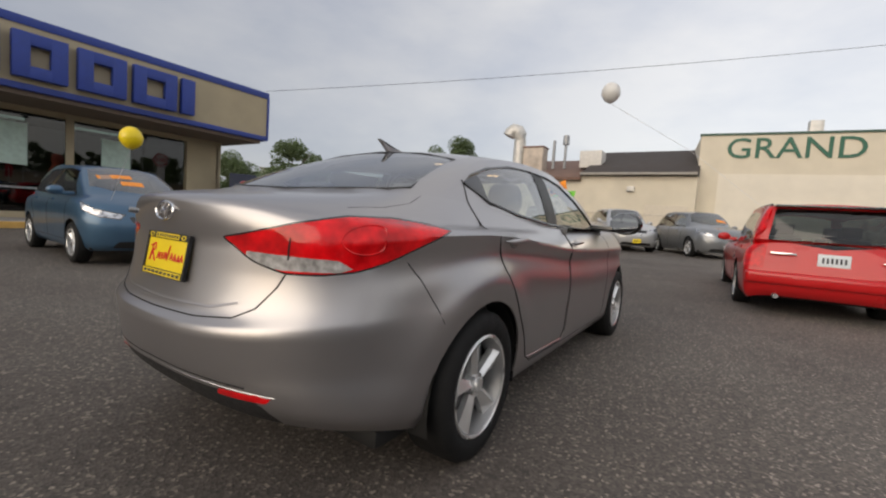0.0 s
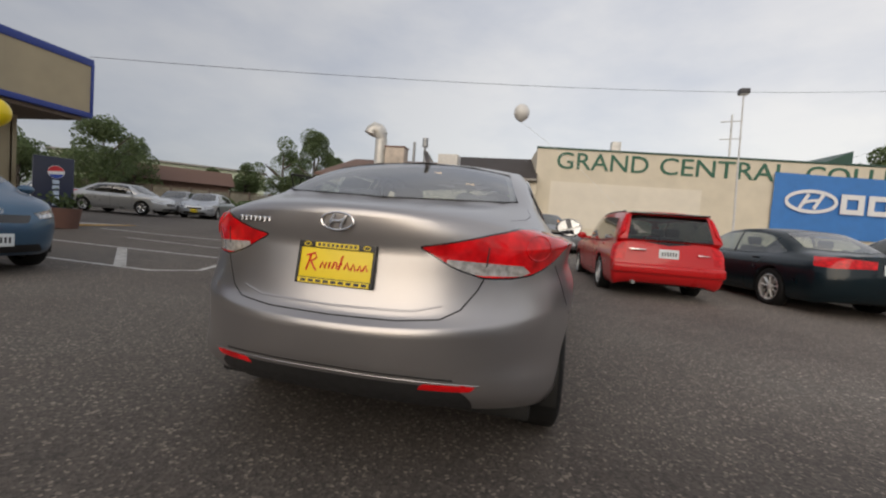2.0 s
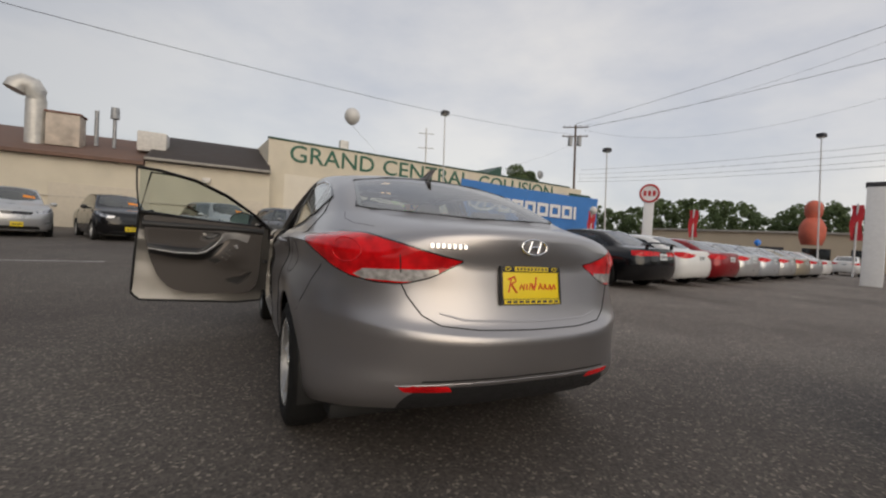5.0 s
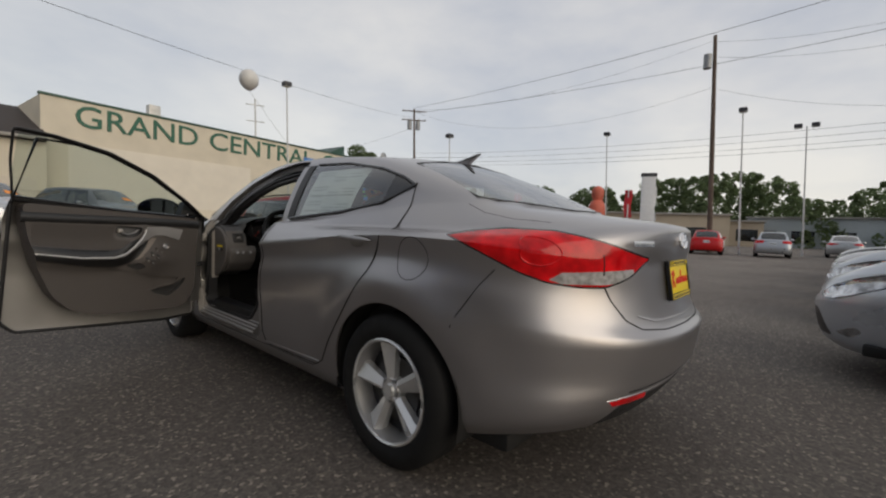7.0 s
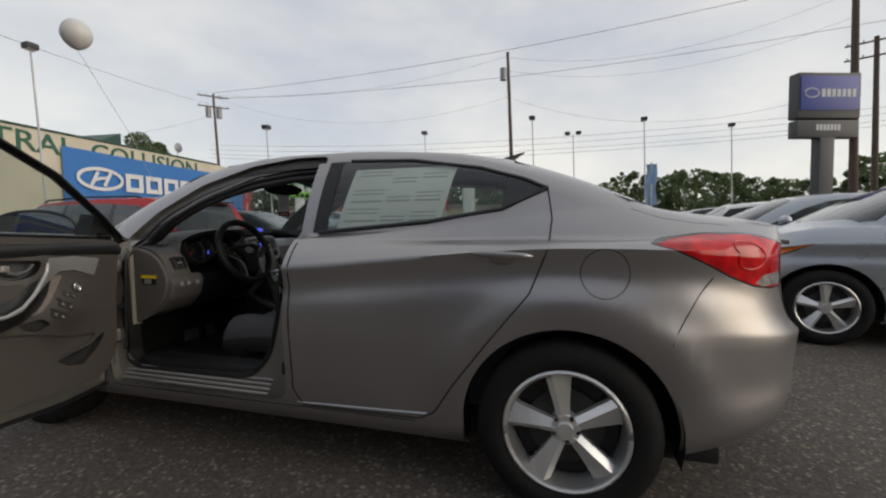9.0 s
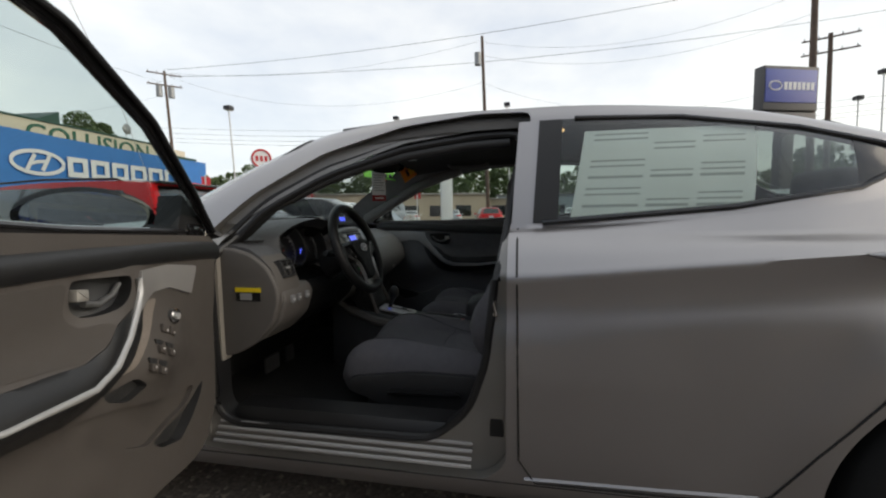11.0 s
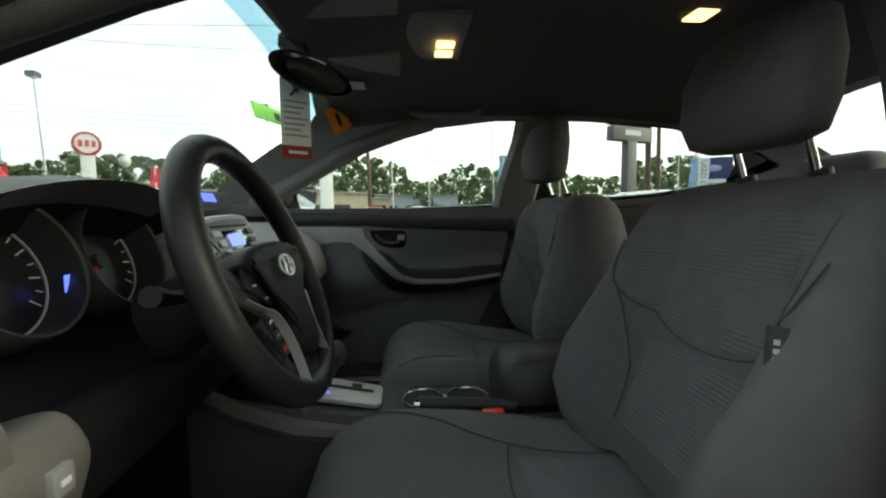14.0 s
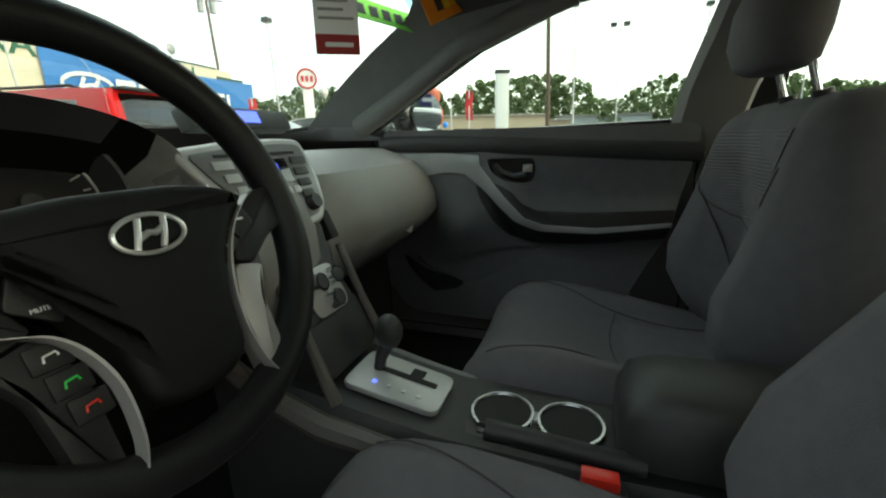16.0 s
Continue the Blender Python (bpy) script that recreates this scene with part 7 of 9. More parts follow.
            raised("window_switch", q, -.002, .008, trim, .003)
            if w:
                raised("switch_well", [(y - .013, z + .020), (y + .014, z + .008), (y + .010, z - .003), (y - .012, z + .008)], -.006, .002, SOFT, .001)
            raised("switch_mark", [(y - .002, z - .003), (y + .001, z - .004), (y + .001, z - .009), (y - .002, z - .008)], .008, .0086, GREYPRINT, 0, .0004)
    # what is left of the card
    bmesh.ops.recalc_face_normals(sheet, faces=sheet.faces)
    part("door_card", sheet, trim, parent, smooth=60)
    rim = [(s * (panel_face(y, z - dz) + .004), y, z) for y, z in card]
    b = grid(bmesh.new(), [[p, (p[0] + s * .05, p[1], p[2]), (s * .815, p[1], p[2])] for p in rim + rim[:1]])
    bmesh.ops.recalc_face_normals(b, faces=b.faces)
    part("card_edge", b, trim, parent, smooth=60)


# driver's trim colours are darkened to offset strong daylight on the open door
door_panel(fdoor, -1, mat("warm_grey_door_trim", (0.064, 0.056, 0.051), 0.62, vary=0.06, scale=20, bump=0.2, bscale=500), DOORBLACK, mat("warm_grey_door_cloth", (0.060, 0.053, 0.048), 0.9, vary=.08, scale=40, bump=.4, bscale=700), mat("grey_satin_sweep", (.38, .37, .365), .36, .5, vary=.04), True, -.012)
# bare metal of the door's hinge end
b = grid(bmesh.new(), [[(-.708, 3.030, z), (-.722, 3.046, z), (-.765, 3.105, z), (-.800, 3.142, z)] for z in (.40, .55, .70, .85, 1.0)])
bmesh.ops.recalc_face_normals(b, faces=b.faces)
part("hinge_face", thick(b, .003), JAMB, fdoor, "bronze-grey metal end of the door", smooth=60)
part("check_strap", boxbm((-.775, 3.085, .655), (-.735, 3.125, .685), .004), BLACK, fdoor)
pdoor = new("passenger_door_lining")
pdoor.parent = saloon
tagged(pdoor, label="dark grey inner lining of the closed passenger door")
# passenger's trim colours are lightened to offset the dim far side
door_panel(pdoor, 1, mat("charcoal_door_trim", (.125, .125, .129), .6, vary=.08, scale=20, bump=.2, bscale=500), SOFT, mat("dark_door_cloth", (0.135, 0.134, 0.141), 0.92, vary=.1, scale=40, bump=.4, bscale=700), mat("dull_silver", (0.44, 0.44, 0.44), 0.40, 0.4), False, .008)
# the mirror inside the windscreen, tags and stickers
rv = new("rear_view_mirror")
rv.parent = saloon
rv.matrix_local = pose(.0, 2.74, 1.29, 16, 0, -30)
tagged(rv, label="black rear-view mirror with paper tags hanging from it")
b = bmesh.new()
ball(b, (0, 0, 0), .125, 1, .17, .30, 24)
part("mirror_housing", b, LEATHER, rv)
b = bmesh.new()
bmesh.ops.create_circle(b, cap_ends=True, segments=28, radius=.118, matrix=frame_at((0, -.014, 0), (1, 0, 0), (0, 0, 1)) @ Matrix.Diagonal((1, .27, 1, 1)))
# the dark cabin's reflection is put into the glass colour
part("mirror_glass", b, mat("dimmed_mirror", (.05, .055, .06), .03, 1.0, vary=0), rv, smooth=0)
b = tube(bmesh.new(), [(0, .01, .02), (0, .05, .05), (0, .09, .065)], [.014, .016, .03], 8)
part("mirror_stem", b, SOFT, rv)
TAGW = mat("white_card", (.72, .71, .70), .6, vary=.04)
MAROON = mat("maroon_print", (.28, .02, .02), .6, vary=0)
hg = new("hang_tag")
hg.parent = saloon
hg.matrix_local = pose(.075, 2.80, 1.205, 0, 0, -58)
tagged(hg, label="white warning tag with a maroon band hanging from the mirror")
part("card", boxbm((-.035, -.001, -.085), (.035, .001, .10), 0), TAGW, hg, smooth=0)
part("band", boxbm((-.0352, -.0018, -.085), (.0352, .0018, -.055)), MAROON, hg, smooth=0)
part("band_print", boxbm((-.02, -.0022, -.074), (.025, .0022, -.067)), TAGW, hg, smooth=0)
for k in range(7):
    part("print_bar", boxbm((-.028, -.0016, .045 - k * .013), (.028 - (k % 3) * .008, .0016, .049 - k * .013)), mat("grey_ink", (.25, .25, .25), .6, vary=0), hg, smooth=0)
part("hook_print", tube(bmesh.new(), [(-.012, -.002, .06), (0, -.002, .075), (.014, -.002, .085), (.005, -.002, .07), (-.004, -.002, .085)], .003, 5), INK, hg)


def on_screen(x, y, lift=-.008):
    return onto(skin, (x, y, 3), (0, 0, -1), lift)


def glass_strip(x0, y0, x1, y1, w, mt, name, label=""):
    rows = []
    d = Vector((x1 - x0, y1 - y0)).normalized()
    n = Vector((-d.y, d.x)) * w / 2
    for k in range(7):
        t = k / 6
        c = Vector((x0 + (x1 - x0) * t, y0 + (y1 - y0) * t))
        rows.append([on_screen(*(c + n)), on_screen(*c), on_screen(*(c - n))])
    return part(name, thick(grid(bmesh.new(), rows), .001), mt, saloon, label, smooth=60)




def card(name, c, u, v, w, h, mt, label=""):
    """A thin flat card with its middle at c, w along u and h along v."""
    return part(name, boxbm((-w / 2, -h / 2, -.001), (w / 2, h / 2, .001), m=frame_at(c, u, v)), mt, saloon, label, smooth=0)


GU, GV = Vector((.29, -.12, -.01)).normalized(), Vector((.12, .30, .9))
gc = Vector((.475, 2.92, 1.29))
card("green_sticker", gc, GU, GV, .33, .052, GREENINK, "day-glow green strip sticker inside the windshield")
for k in range(5):
    card("sticker_print", gc + GU * (-.06 + k * .042) - Vector((0, .002, .001)), GU, GV, .026, .026, INK)
OU, OV = Vector((.9, -.21, .39)).normalized(), Vector((-.3, .3, .9))
oc = Vector((.50, 2.755, 1.312))
card("orange_sticker", oc, OU, OV, .20, .085, ORANGE, "orange and yellow sticker inside the windshield")
for k in range(3):
    card("sticker_print", oc + OU * (-.035 + .035 * k) - Vector((0, .002, .001)), OU, OV, .028 - .006 * k, .04, PLATE_Y if k else INK)
# roof console lamps, visors
for (x, y, z), w, h in (((.055, 2.445, 1.387), .03, .022), ((.105, 2.445, 1.384), .03, .022), ((-.09, 1.915, 1.405), .055, .024)):
    part("dome_lamp", boxbm((x - w / 2, y - h, z - .008), (x + w / 2, y + h, z), .004), DOMELIT, saloon, "lit warm dome lamp in the headliner")
part("roof_console", boxbm((-.09, 2.40, 1.388), (.17, 2.68, 1.398), .004), TRIMDK, saloon)
for s in (1, -1):
    vis = boxbm((min(s * .10, s * .47), 2.55, 1.358), (max(s * .10, s * .47), 2.74, 1.376), .009, 3)
    bmesh.ops.rotate(vis, verts=vis.verts, cent=(0, 2.8, 1.352), matrix=Matrix.Rotation(radians(-4), 3, 'X'))
    part("sun_visor", vis, TRIMDK, saloon)
part("visor_label", boxbm((.24, 2.655, 1.346), (.30, 2.70, 1.350)), GREYPRINT, saloon, smooth=0)
part("grab_handle", tube(bmesh.new(), [(.545, 2.28, 1.345), (.515, 2.31, 1.325), (.51, 2.40, 1.32), (.515, 2.49, 1.325), (.545, 2.52, 1.34)], .011, 8), TRIMDK, saloon)

# ---------------------------------------------------------------- dashboard
dash = new("dashboard")
dash.parent = saloon
tagged(dash, label="dark grey dashboard with a silver centre stack and round dials")
prof = curve([(-.75, 0), (-.6, 0), (-.36, 1), (-.14, .25), (0, 0), (.75, 0)])
loops = []
for k in range(95):
    x = -.752 + 1.504 * k / 94
    hood = max(0.0, 1 - ((x + .36) / .26) ** 2) ** .6 if abs(x + .36) < .26 else 0.0
    mid = math.exp(-(x / .16) ** 2)
    rec = max(0.0, min(1.0, (.262 - abs(x + .36)) / .03))
    ps = max(0.0, min(1.0, (x - .12) / .1))
    dip = .045 * math.exp(-((x - .14) / .075) ** 2)
    loops.append([(x, 3.56, .88), (x, 3.50, .945), (x, 3.30, .955), (x, 3.14, .958 + .075 * hood), (x, 3.03 - .06 * hood, .956 + .084 * hood), (x, 2.965 - .04 * hood + .02 * ps, .940 + .095 * hood), (x, 2.925 + .07 * hood, .915 + .09 * hood),
                  (x, 2.885 + .23 * rec - .01 * mid + dip, .875 + .03 * hood), (x, 2.86 + .22 * rec + dip, .82 + .01 * hood), (x, 2.85 + .06 * rec + dip, .77), (x, 2.875 + .02 * ps + dip, .70 + .02 * ps), (x, 2.95 + .03 * ps, .625 + .03 * ps), (x, 3.09, .575), (x, 3.40, .56)])
dm = bmesh.new()
loft(dm, loops)
dm.normal_update()
lowf = take(dm, [f for f in dm.faces if (f.calc_center_median().x > -.12 or f.calc_center_median().x < -.56) and f.calc_center_median().z < .90 and f.calc_center_median().y < 2.95 and abs(f.calc_center_median().x) < .751])
crown_up = 1 if max(dm.faces, key=lambda f: f.calc_center_median().z).normal.z > 0 else -1
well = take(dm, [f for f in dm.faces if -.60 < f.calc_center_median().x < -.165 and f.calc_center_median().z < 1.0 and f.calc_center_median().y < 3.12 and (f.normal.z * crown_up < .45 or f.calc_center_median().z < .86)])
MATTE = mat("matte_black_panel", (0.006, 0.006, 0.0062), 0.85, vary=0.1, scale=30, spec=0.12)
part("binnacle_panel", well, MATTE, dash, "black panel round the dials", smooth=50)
# one pad in two tones: light fall put into the colour, driver's part darker
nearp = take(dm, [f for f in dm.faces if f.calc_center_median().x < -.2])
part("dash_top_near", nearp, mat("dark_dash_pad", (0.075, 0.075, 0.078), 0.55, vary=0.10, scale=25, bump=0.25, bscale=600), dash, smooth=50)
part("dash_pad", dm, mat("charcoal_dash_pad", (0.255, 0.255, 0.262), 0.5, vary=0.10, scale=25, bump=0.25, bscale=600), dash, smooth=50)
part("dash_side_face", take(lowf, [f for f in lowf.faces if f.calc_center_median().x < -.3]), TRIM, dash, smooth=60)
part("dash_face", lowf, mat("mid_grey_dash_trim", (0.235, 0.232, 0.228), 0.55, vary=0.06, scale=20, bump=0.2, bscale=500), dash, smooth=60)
# grey end cap with its airbag label, driver's side
cap = rounded([(3.075, .945), (3.02, .945), (2.95, .925), (2.89, .88), (2.855, .82), (2.85, .76), (2.875, .69), (2.94, .62), (3.02, .578), (3.075, .570)], .02, 3)
part("dash_end_cap", prism(bmesh.new(), cap, -.772, -.75, 0, .010, 3), TRIM, dash)
part("cap_edge", prism(bmesh.new(), [(3.06, .95), (3.085, .95), (3.085, .56), (3.06, .56)], -.79, -.74, 0, .006), mat("pale_door_edge", (.24, .22, .195), .5, vary=.05), dash)
part("airbag_label", boxbm((-.7745, 2.915, .766), (-.7725, 3.005, .810)), GLOSSBLACK, dash, smooth=0)
part("label_band", boxbm((-.7755, 2.912, .797), (-.7735, 3.008, .812)), PLATE_Y, dash, smooth=0)
part("label_panel", boxbm((-.7752, 2.945, .770), (-.7738, 2.990, .793)), mat("grey_ink", (.25, .25, .25), .6, vary=0), dash, smooth=0)
# knee panel under the wheel
part("knee_panel", prism(bmesh.new(), rounded([(2.865, .81), (2.84, .77), (2.865, .69), (2.94, .62), (3.03, .60), (3.03, .70), (2.92, .80)], .02, 3), -.745, -.555, 0, .012, 3), TRIM, dash)
part("column_panel", prism(bmesh.new(), rounded([(2.875, .80), (2.85, .77), (2.875, .69), (2.95, .62), (3.03, .60), (3.03, .70), (2.92, .79)], .02, 3), -.56, -.13, 0, .012, 3), MATTE, dash)
for x in (-.695, -.655, -.60):
    part("dash_switch", boxbm((x - .012, 2.838, .748), (x + .012, 2.85, .774), .003), TRIMDK, dash)
    part("switch_mark", boxbm((x - .005, 2.8365, .758), (x + .005, 2.838, .763)), GREYPRINT, dash, smooth=0)


def vent(x, y, z, w, h, slats=4, tilt=0):
    v = new("air_vent")
    v.parent = dash
    v.matrix_local = pose(x, y, z, -20, 0, tilt)
    fr = bmesh.new()
    box(fr, (-w / 2 - .008, -.006, h / 2), (w / 2 + .008, .02, h / 2 + .008), .003)
    box(fr, (-w / 2 - .008, -.006, -h / 2 - .008), (w / 2 + .008, .02, -h / 2), .003)
    box(fr, (-w / 2 - .008, -.006, -h / 2), (-w / 2, .02, h / 2), .003)
    box(fr, (w / 2, -.006, -h / 2), (w / 2 + .008, .02, h / 2), .003)
    for k in range(slats):
        zz = -h / 2 + h * (k + .5) / slats
        box(fr, (-w / 2, 0, zz - .002), (w / 2, .018, zz + .002), 0)
    box(fr, (-.003, -.003, -h / 2), (.003, .01, h / 2), 0)
    part("vent_grille", fr, SOFT, v)
    part("vent_back", boxbm((-w / 2, .018, -h / 2), (w / 2, .022, h / 2)), SEAM, v)
    part("vent_tab", boxbm((-.012, -.006, -.003), (.012, 0, .003), .001), SATIN, v)


vent(-.676, 2.872, .868, .058, .050, 4)
vent(.640, 2.965, .893, .09, .05, 4)
b = bmesh.new()
for k in range(5):
    box(b, (-.68, 3.00 + k * .014, .957), (-.55, 3.006 + k * .014, .961))
part("defrost_vent", b, SEAM, dash, smooth=0)
# instrument binnacle: two dials
for x, nm in ((-.45, "rev_counter"), (-.27, "speedometer")):
    dl = new("instrument_dial")
    dl.parent = dash
    dl.matrix_local = pose(x, 2.985, .93, 90 - 18, 0, 0)
    b = bmesh.new()
    cyl(b, (0, 0, -.05), (0, 0, -.045), .080, n=32)
    part("dial_face", b, CLOCKF, dl)
    rows = [[(q * math.cos(2 * math.pi * k / 36), q * math.sin(2 * math.pi * k / 36), z) for q, z in ((.080, -.05), (.080, -.01), (.083, .004), (.087, .006), (.090, 0), (.092, -.05))] for k in range(37)]
    part("dial_ring", tube(bmesh.new(), [(.0775 * math.cos(2 * math.pi * k / 36), .0775 * math.sin(2 * math.pi * k / 36), -.043) for k in range(36)], .0018, 5, True), SATIN, dl)
    part("dial_cowl", grid(bmesh.new(), rows), SOFT, dl)
    for k in range(17):
        a = radians(220 - 260 * k / 16)
        b = bmesh.new()
        r0 = .062 if k % 2 else .056
        tube(b, [(r0 * math.cos(a), r0 * math.sin(a), -.0435), (.071 * math.cos(a), .071 * math.sin(a), -.0435)], .0012, 4)
        part("dial_tick", b, GREYPRINT, dl)
    part("needle", tube(bmesh.new(), [(0, 0, -.042), (-.045, -.04, -.042)], [.003, .001], 5), RED, dl)
    b = bmesh.new()
    cyl(b, (0, 0, -.045), (0, 0, -.036), .012, n=14)
    part("needle_cap", b, SOFT, dl)
part("dial_glow", boxbm((-.38, 2.992, .885), (-.34, 2.994, .91)), BLUELED, dash, smooth=0)
# steering wheel
sw = new("steering_wheel")
sw.parent = saloon
swm = frame_at((-.36, 2.74, .91), (1, 0, 0), (0, .36, .933))
sw.matrix_local = swm
tagged(sw, label="black leather steering wheel with satin spokes and thumb buttons")
RR = .178
rim = tube(bmesh.new(), [(RR * math.cos(t), RR * math.sin(t), .0) for t in [2 * math.pi * k / 64 for k in range(64)]], .019, 14, True)
part("rim", rim, LEATHER, sw)
hub = bmesh.new()
prof2 = rounded([(-.116, .016), (-.085, .030), (-.04, .036), (0, .036), (.04, .036), (.085, .030), (.116, .016), (.088, -.006), (.065, -.038), (.051, -.078), (.046, -.118), (.03, -.132), (0, -.136), (-.03, -.132), (-.044, -.118), (-.046, -.078), (-.056, -.040), (-.078, -.008)], .012, 3)
prism(hub, prof2, -.035, .022, 2, .014, 4)
part("airbag_cover", hub, mat("black_airbag_cover", (0.0065, 0.0065, 0.0068), 0.6, vary=0.08, scale=60, bump=0.15, bscale=600, spec=0.2), sw)
badge(saloon, swm @ Matrix.Translation((0, -.004, .0245)), .056, .030, mat("bright_satin_chrome", (.90, .90, .90), .32, .85, vary=0), "wheel_badge")
DULLSAT = mat("dull_satin_spoke", (.40, .385, .385), .38, .5, vary=.05)
for s in (1, -1):
    pod = rounded([(s * .122, .012), (s * .096, -.014), (s * .080, -.044), (s * .102, -.052), (s * .136, -.030), (s * .166, -.020), (s * .168, .024), (s * .140, .022)], .006, 3)
    part("spoke", prism(bmesh.new(), pod, -.018, .008, 2, .005), LEATHER, sw)
    edge = curve([(0, (.140, -.022)), (1, (.106, -.040)), (2, (.078, -.052)), (3, (.062, -.074)), (4, (.055, -.105)), (5, (.058, -.138)), (6, (.066, -.160))] if s < 0 else [(0, (.122, .017)), (1, (.092, -.008)), (2, (.072, -.038)), (3, (.060, -.072)), (4, (.056, -.105)), (5, (.060, -.138)), (6, (.068, -.160))])
    wide = curve([(0, .0012), (1, .0016), (2, .0020), (3, .0020), (4, .0016), (5, .0013), (6, .0010)])
    rows = []
    for k in range(31):
        t = 6 * k / 30
        x, y = edge(t)
        w = wide(t)
        rows.append([(s * (x - w), y - .3 * w, .006), (s * (x - w * .7), y, .0165), (s * (x + w * .7), y, .0165), (s * (x + w * 1.2), y + .3 * w, .004)])
    b = grid(bmesh.new(), rows)
    bmesh.ops.recalc_face_normals(b, faces=b.faces)
    part("spoke_bezel", b, DULLSAT, sw, smooth=60)
    part("lower_spoke", prism(bmesh.new(), rounded([(s * .078, -.046), (s * .064, -.085), (s * .066, -.165), (s * .092, -.158), (s * .094, -.115), (s * .096, -.085), (s * .112, -.055)], .008, 3), -.016, .009 if s > 0 else .003, 2, .005), LEATHER if s < 0 else DULLSAT, sw)
    for k, q in enumerate((((.084, -.004), (.108, .014), (.120, -.012), (.094, -.026)), ((.060, -.030), (.082, -.006), (.092, -.028), (.066, -.046)))):
        part("thumb_button", prism(bmesh.new(), rounded([(s * x, y) for x, y in q], .004, 2), .007, .0115, 2, .002), LEATHER, sw)
    for x, y in ((.102, -.006), (.075, -.028)):
        if s > 0:
            part("button_mark", boxbm((s * x - .005, y - .0012, .0116), (s * x + .005, y + .0012, .0119)), GREYPRINT, sw, smooth=0)
for k, mt in enumerate((GREYPRINT, GREENP, RED)):
    x, y = -.079 + .004 * k, -.062 - .020 * k
    part("phone_button", boxbm((x - .012, y - .009, .002), (x + .012, y + .009, .0055), .002), LEATHER, sw)
    part("button_mark", tube(bmesh.new(), [(x - .0045, y - .003, .0058), (x - .0035, y + .001, .0058), (x + .0035, y + .002, .0058), (x + .0045, y - .001, .0058)], .0008, 5), mt, sw)
for txt, x, y in (("MODE", -.094, -.012), ("MUTE", -.075, -.033)):
    w_ = words(txt, .0030, GREYPRINT, sw, "button_lettering", .0005)
    w_.matrix_local = Matrix.Translation((x, y, .0119))
b = bmesh.new()
cyl(b, (0, 0, -.035), (0, -.02, -.16), .045, .055, 16)
part("column_shroud", b, LEATHER, sw)
for s in (1, -1):
    part("column_stalk", tube(bmesh.new(), [(s * .04, 0, -.07), (s * .12, .01, -.068), (s * .165, .018, -.06)], [.007, .009, .012], 8), LEATHER, sw)
# centre stack
cs = new("centre_stack")
cs.parent = saloon
cs.matrix_local = frame_at((.03, 2.91, .86), (1, 0, 0), (0, .42, .90))
tagged(cs, label="satin silver centre stack with radio, display and knobs")
shield = rounded([(-.172, .124), (-.06, .136), (.06, .140), (.128, .136), (.134, .06), (.120, .0), (.086, -.036), (.0, -.042), (-.062, -.036), (-.108, .018), (-.142, .066)], .018, 3)
part("stack_bezel", prism(bmesh.new(), shield, -.06, .010, 2, .008, 3), SATIN, cs, "satin shield-shaped frame")
DARKSAT = mat("dark_satin_radio", (.19, .19, .195), .38, .4, vary=.05)
part("radio_face", prism(bmesh.new(), rounded([(-.150, .112), (-.05, .122), (.06, .126), (.112, .122), (.117, .06), (.104, .008), (.078, -.020), (.0, -.026), (-.054, -.020), (-.095, .028), (-.125, .070)], .014, 3), .010, .014, 2, .002), DARKSAT, cs, "dark satin radio face")
part("disc_slot", boxbm((-.105, .104, .014), (.085, .109, .0152)), SEAM, cs, smooth=0)
part("display_frame", boxbm((-.066, .050, .014), (.050, .096, .0155), .001), GLOSSBLACK, cs)
part("display", boxbm((-.050, .058, .0155), (.022, .086, .0165)), BLUELED, cs, "lit blue radio display", smooth=0)
for k in range(4):
    part("radio_button", boxbm((-.118 + .012 * k, .082 - .022 * k, .014), (-.078 + .003 * k, .097 - .022 * k, .0185), .002), SATIN if k < 3 else SOFT, cs)
    part("radio_button", boxbm((.062 - .003 * k, .082 - .022 * k, .014), (.104 - .006 * k, .097 - .022 * k, .0185), .002), SOFT, cs)
for k in range(5):
    part("radio_button", boxbm((-.058 + k * .023, .026, .014), (-.039 + k * .023, .041, .018), .002), SATIN, cs)
for x in (-.052, .066):
    b = bmesh.new()
    cyl(b, (x, .002, .014), (x, .002, .030), .015, .014, 18)
    part("radio_knob", b, SOFT, cs)
part("hazard_switch", boxbm((-.022, -.012, .014), (.034, .012, .0175), .003), SOFT, cs)
# waist below it with the climate knobs
waist = rounded([(-.062, -.036), (.086, -.036), (.074, -.075), (.066, -.14), (.078, -.205), (-.078, -.205), (-.062, -.14), (-.060, -.075)], .012, 3)
part("stack_waist", prism(bmesh.new(), waist, -.07, .002, 2, .008, 3), SOFT, cs)
part("side_vent", boxbm((.092, -.075, -.02), (.118, -.015, .004), .004), SEAM, cs)
part("knob_plate", prism(bmesh.new(), rounded([(-.046, -.112), (.048, -.112), (.052, -.20), (-.050, -.20)], .022, 4), .002, .006, 2, .002), SATIN, cs)
for x, y in ((-.022, -.140), (.026, -.140), (.002, -.178)):
    b = bmesh.new()
    cyl(b, (x, y, .006), (x, y, .026), .019, .017, 20)
    part("climate_knob", b, CHROME, cs)
    b = bmesh.new()
    cyl(b, (x, y, .026), (x, y, .028), .013, n=16)
    part("knob_cap", b, SOFT, cs)
part("clock_pod", boxbm((-.08, .175, -.05), (.17, .215, -.02), .006), SOFT, cs)
part("clock_display", boxbm((.015, .185, -.0195), (.08, .207, -.018)), BLUELED, cs, smooth=0)
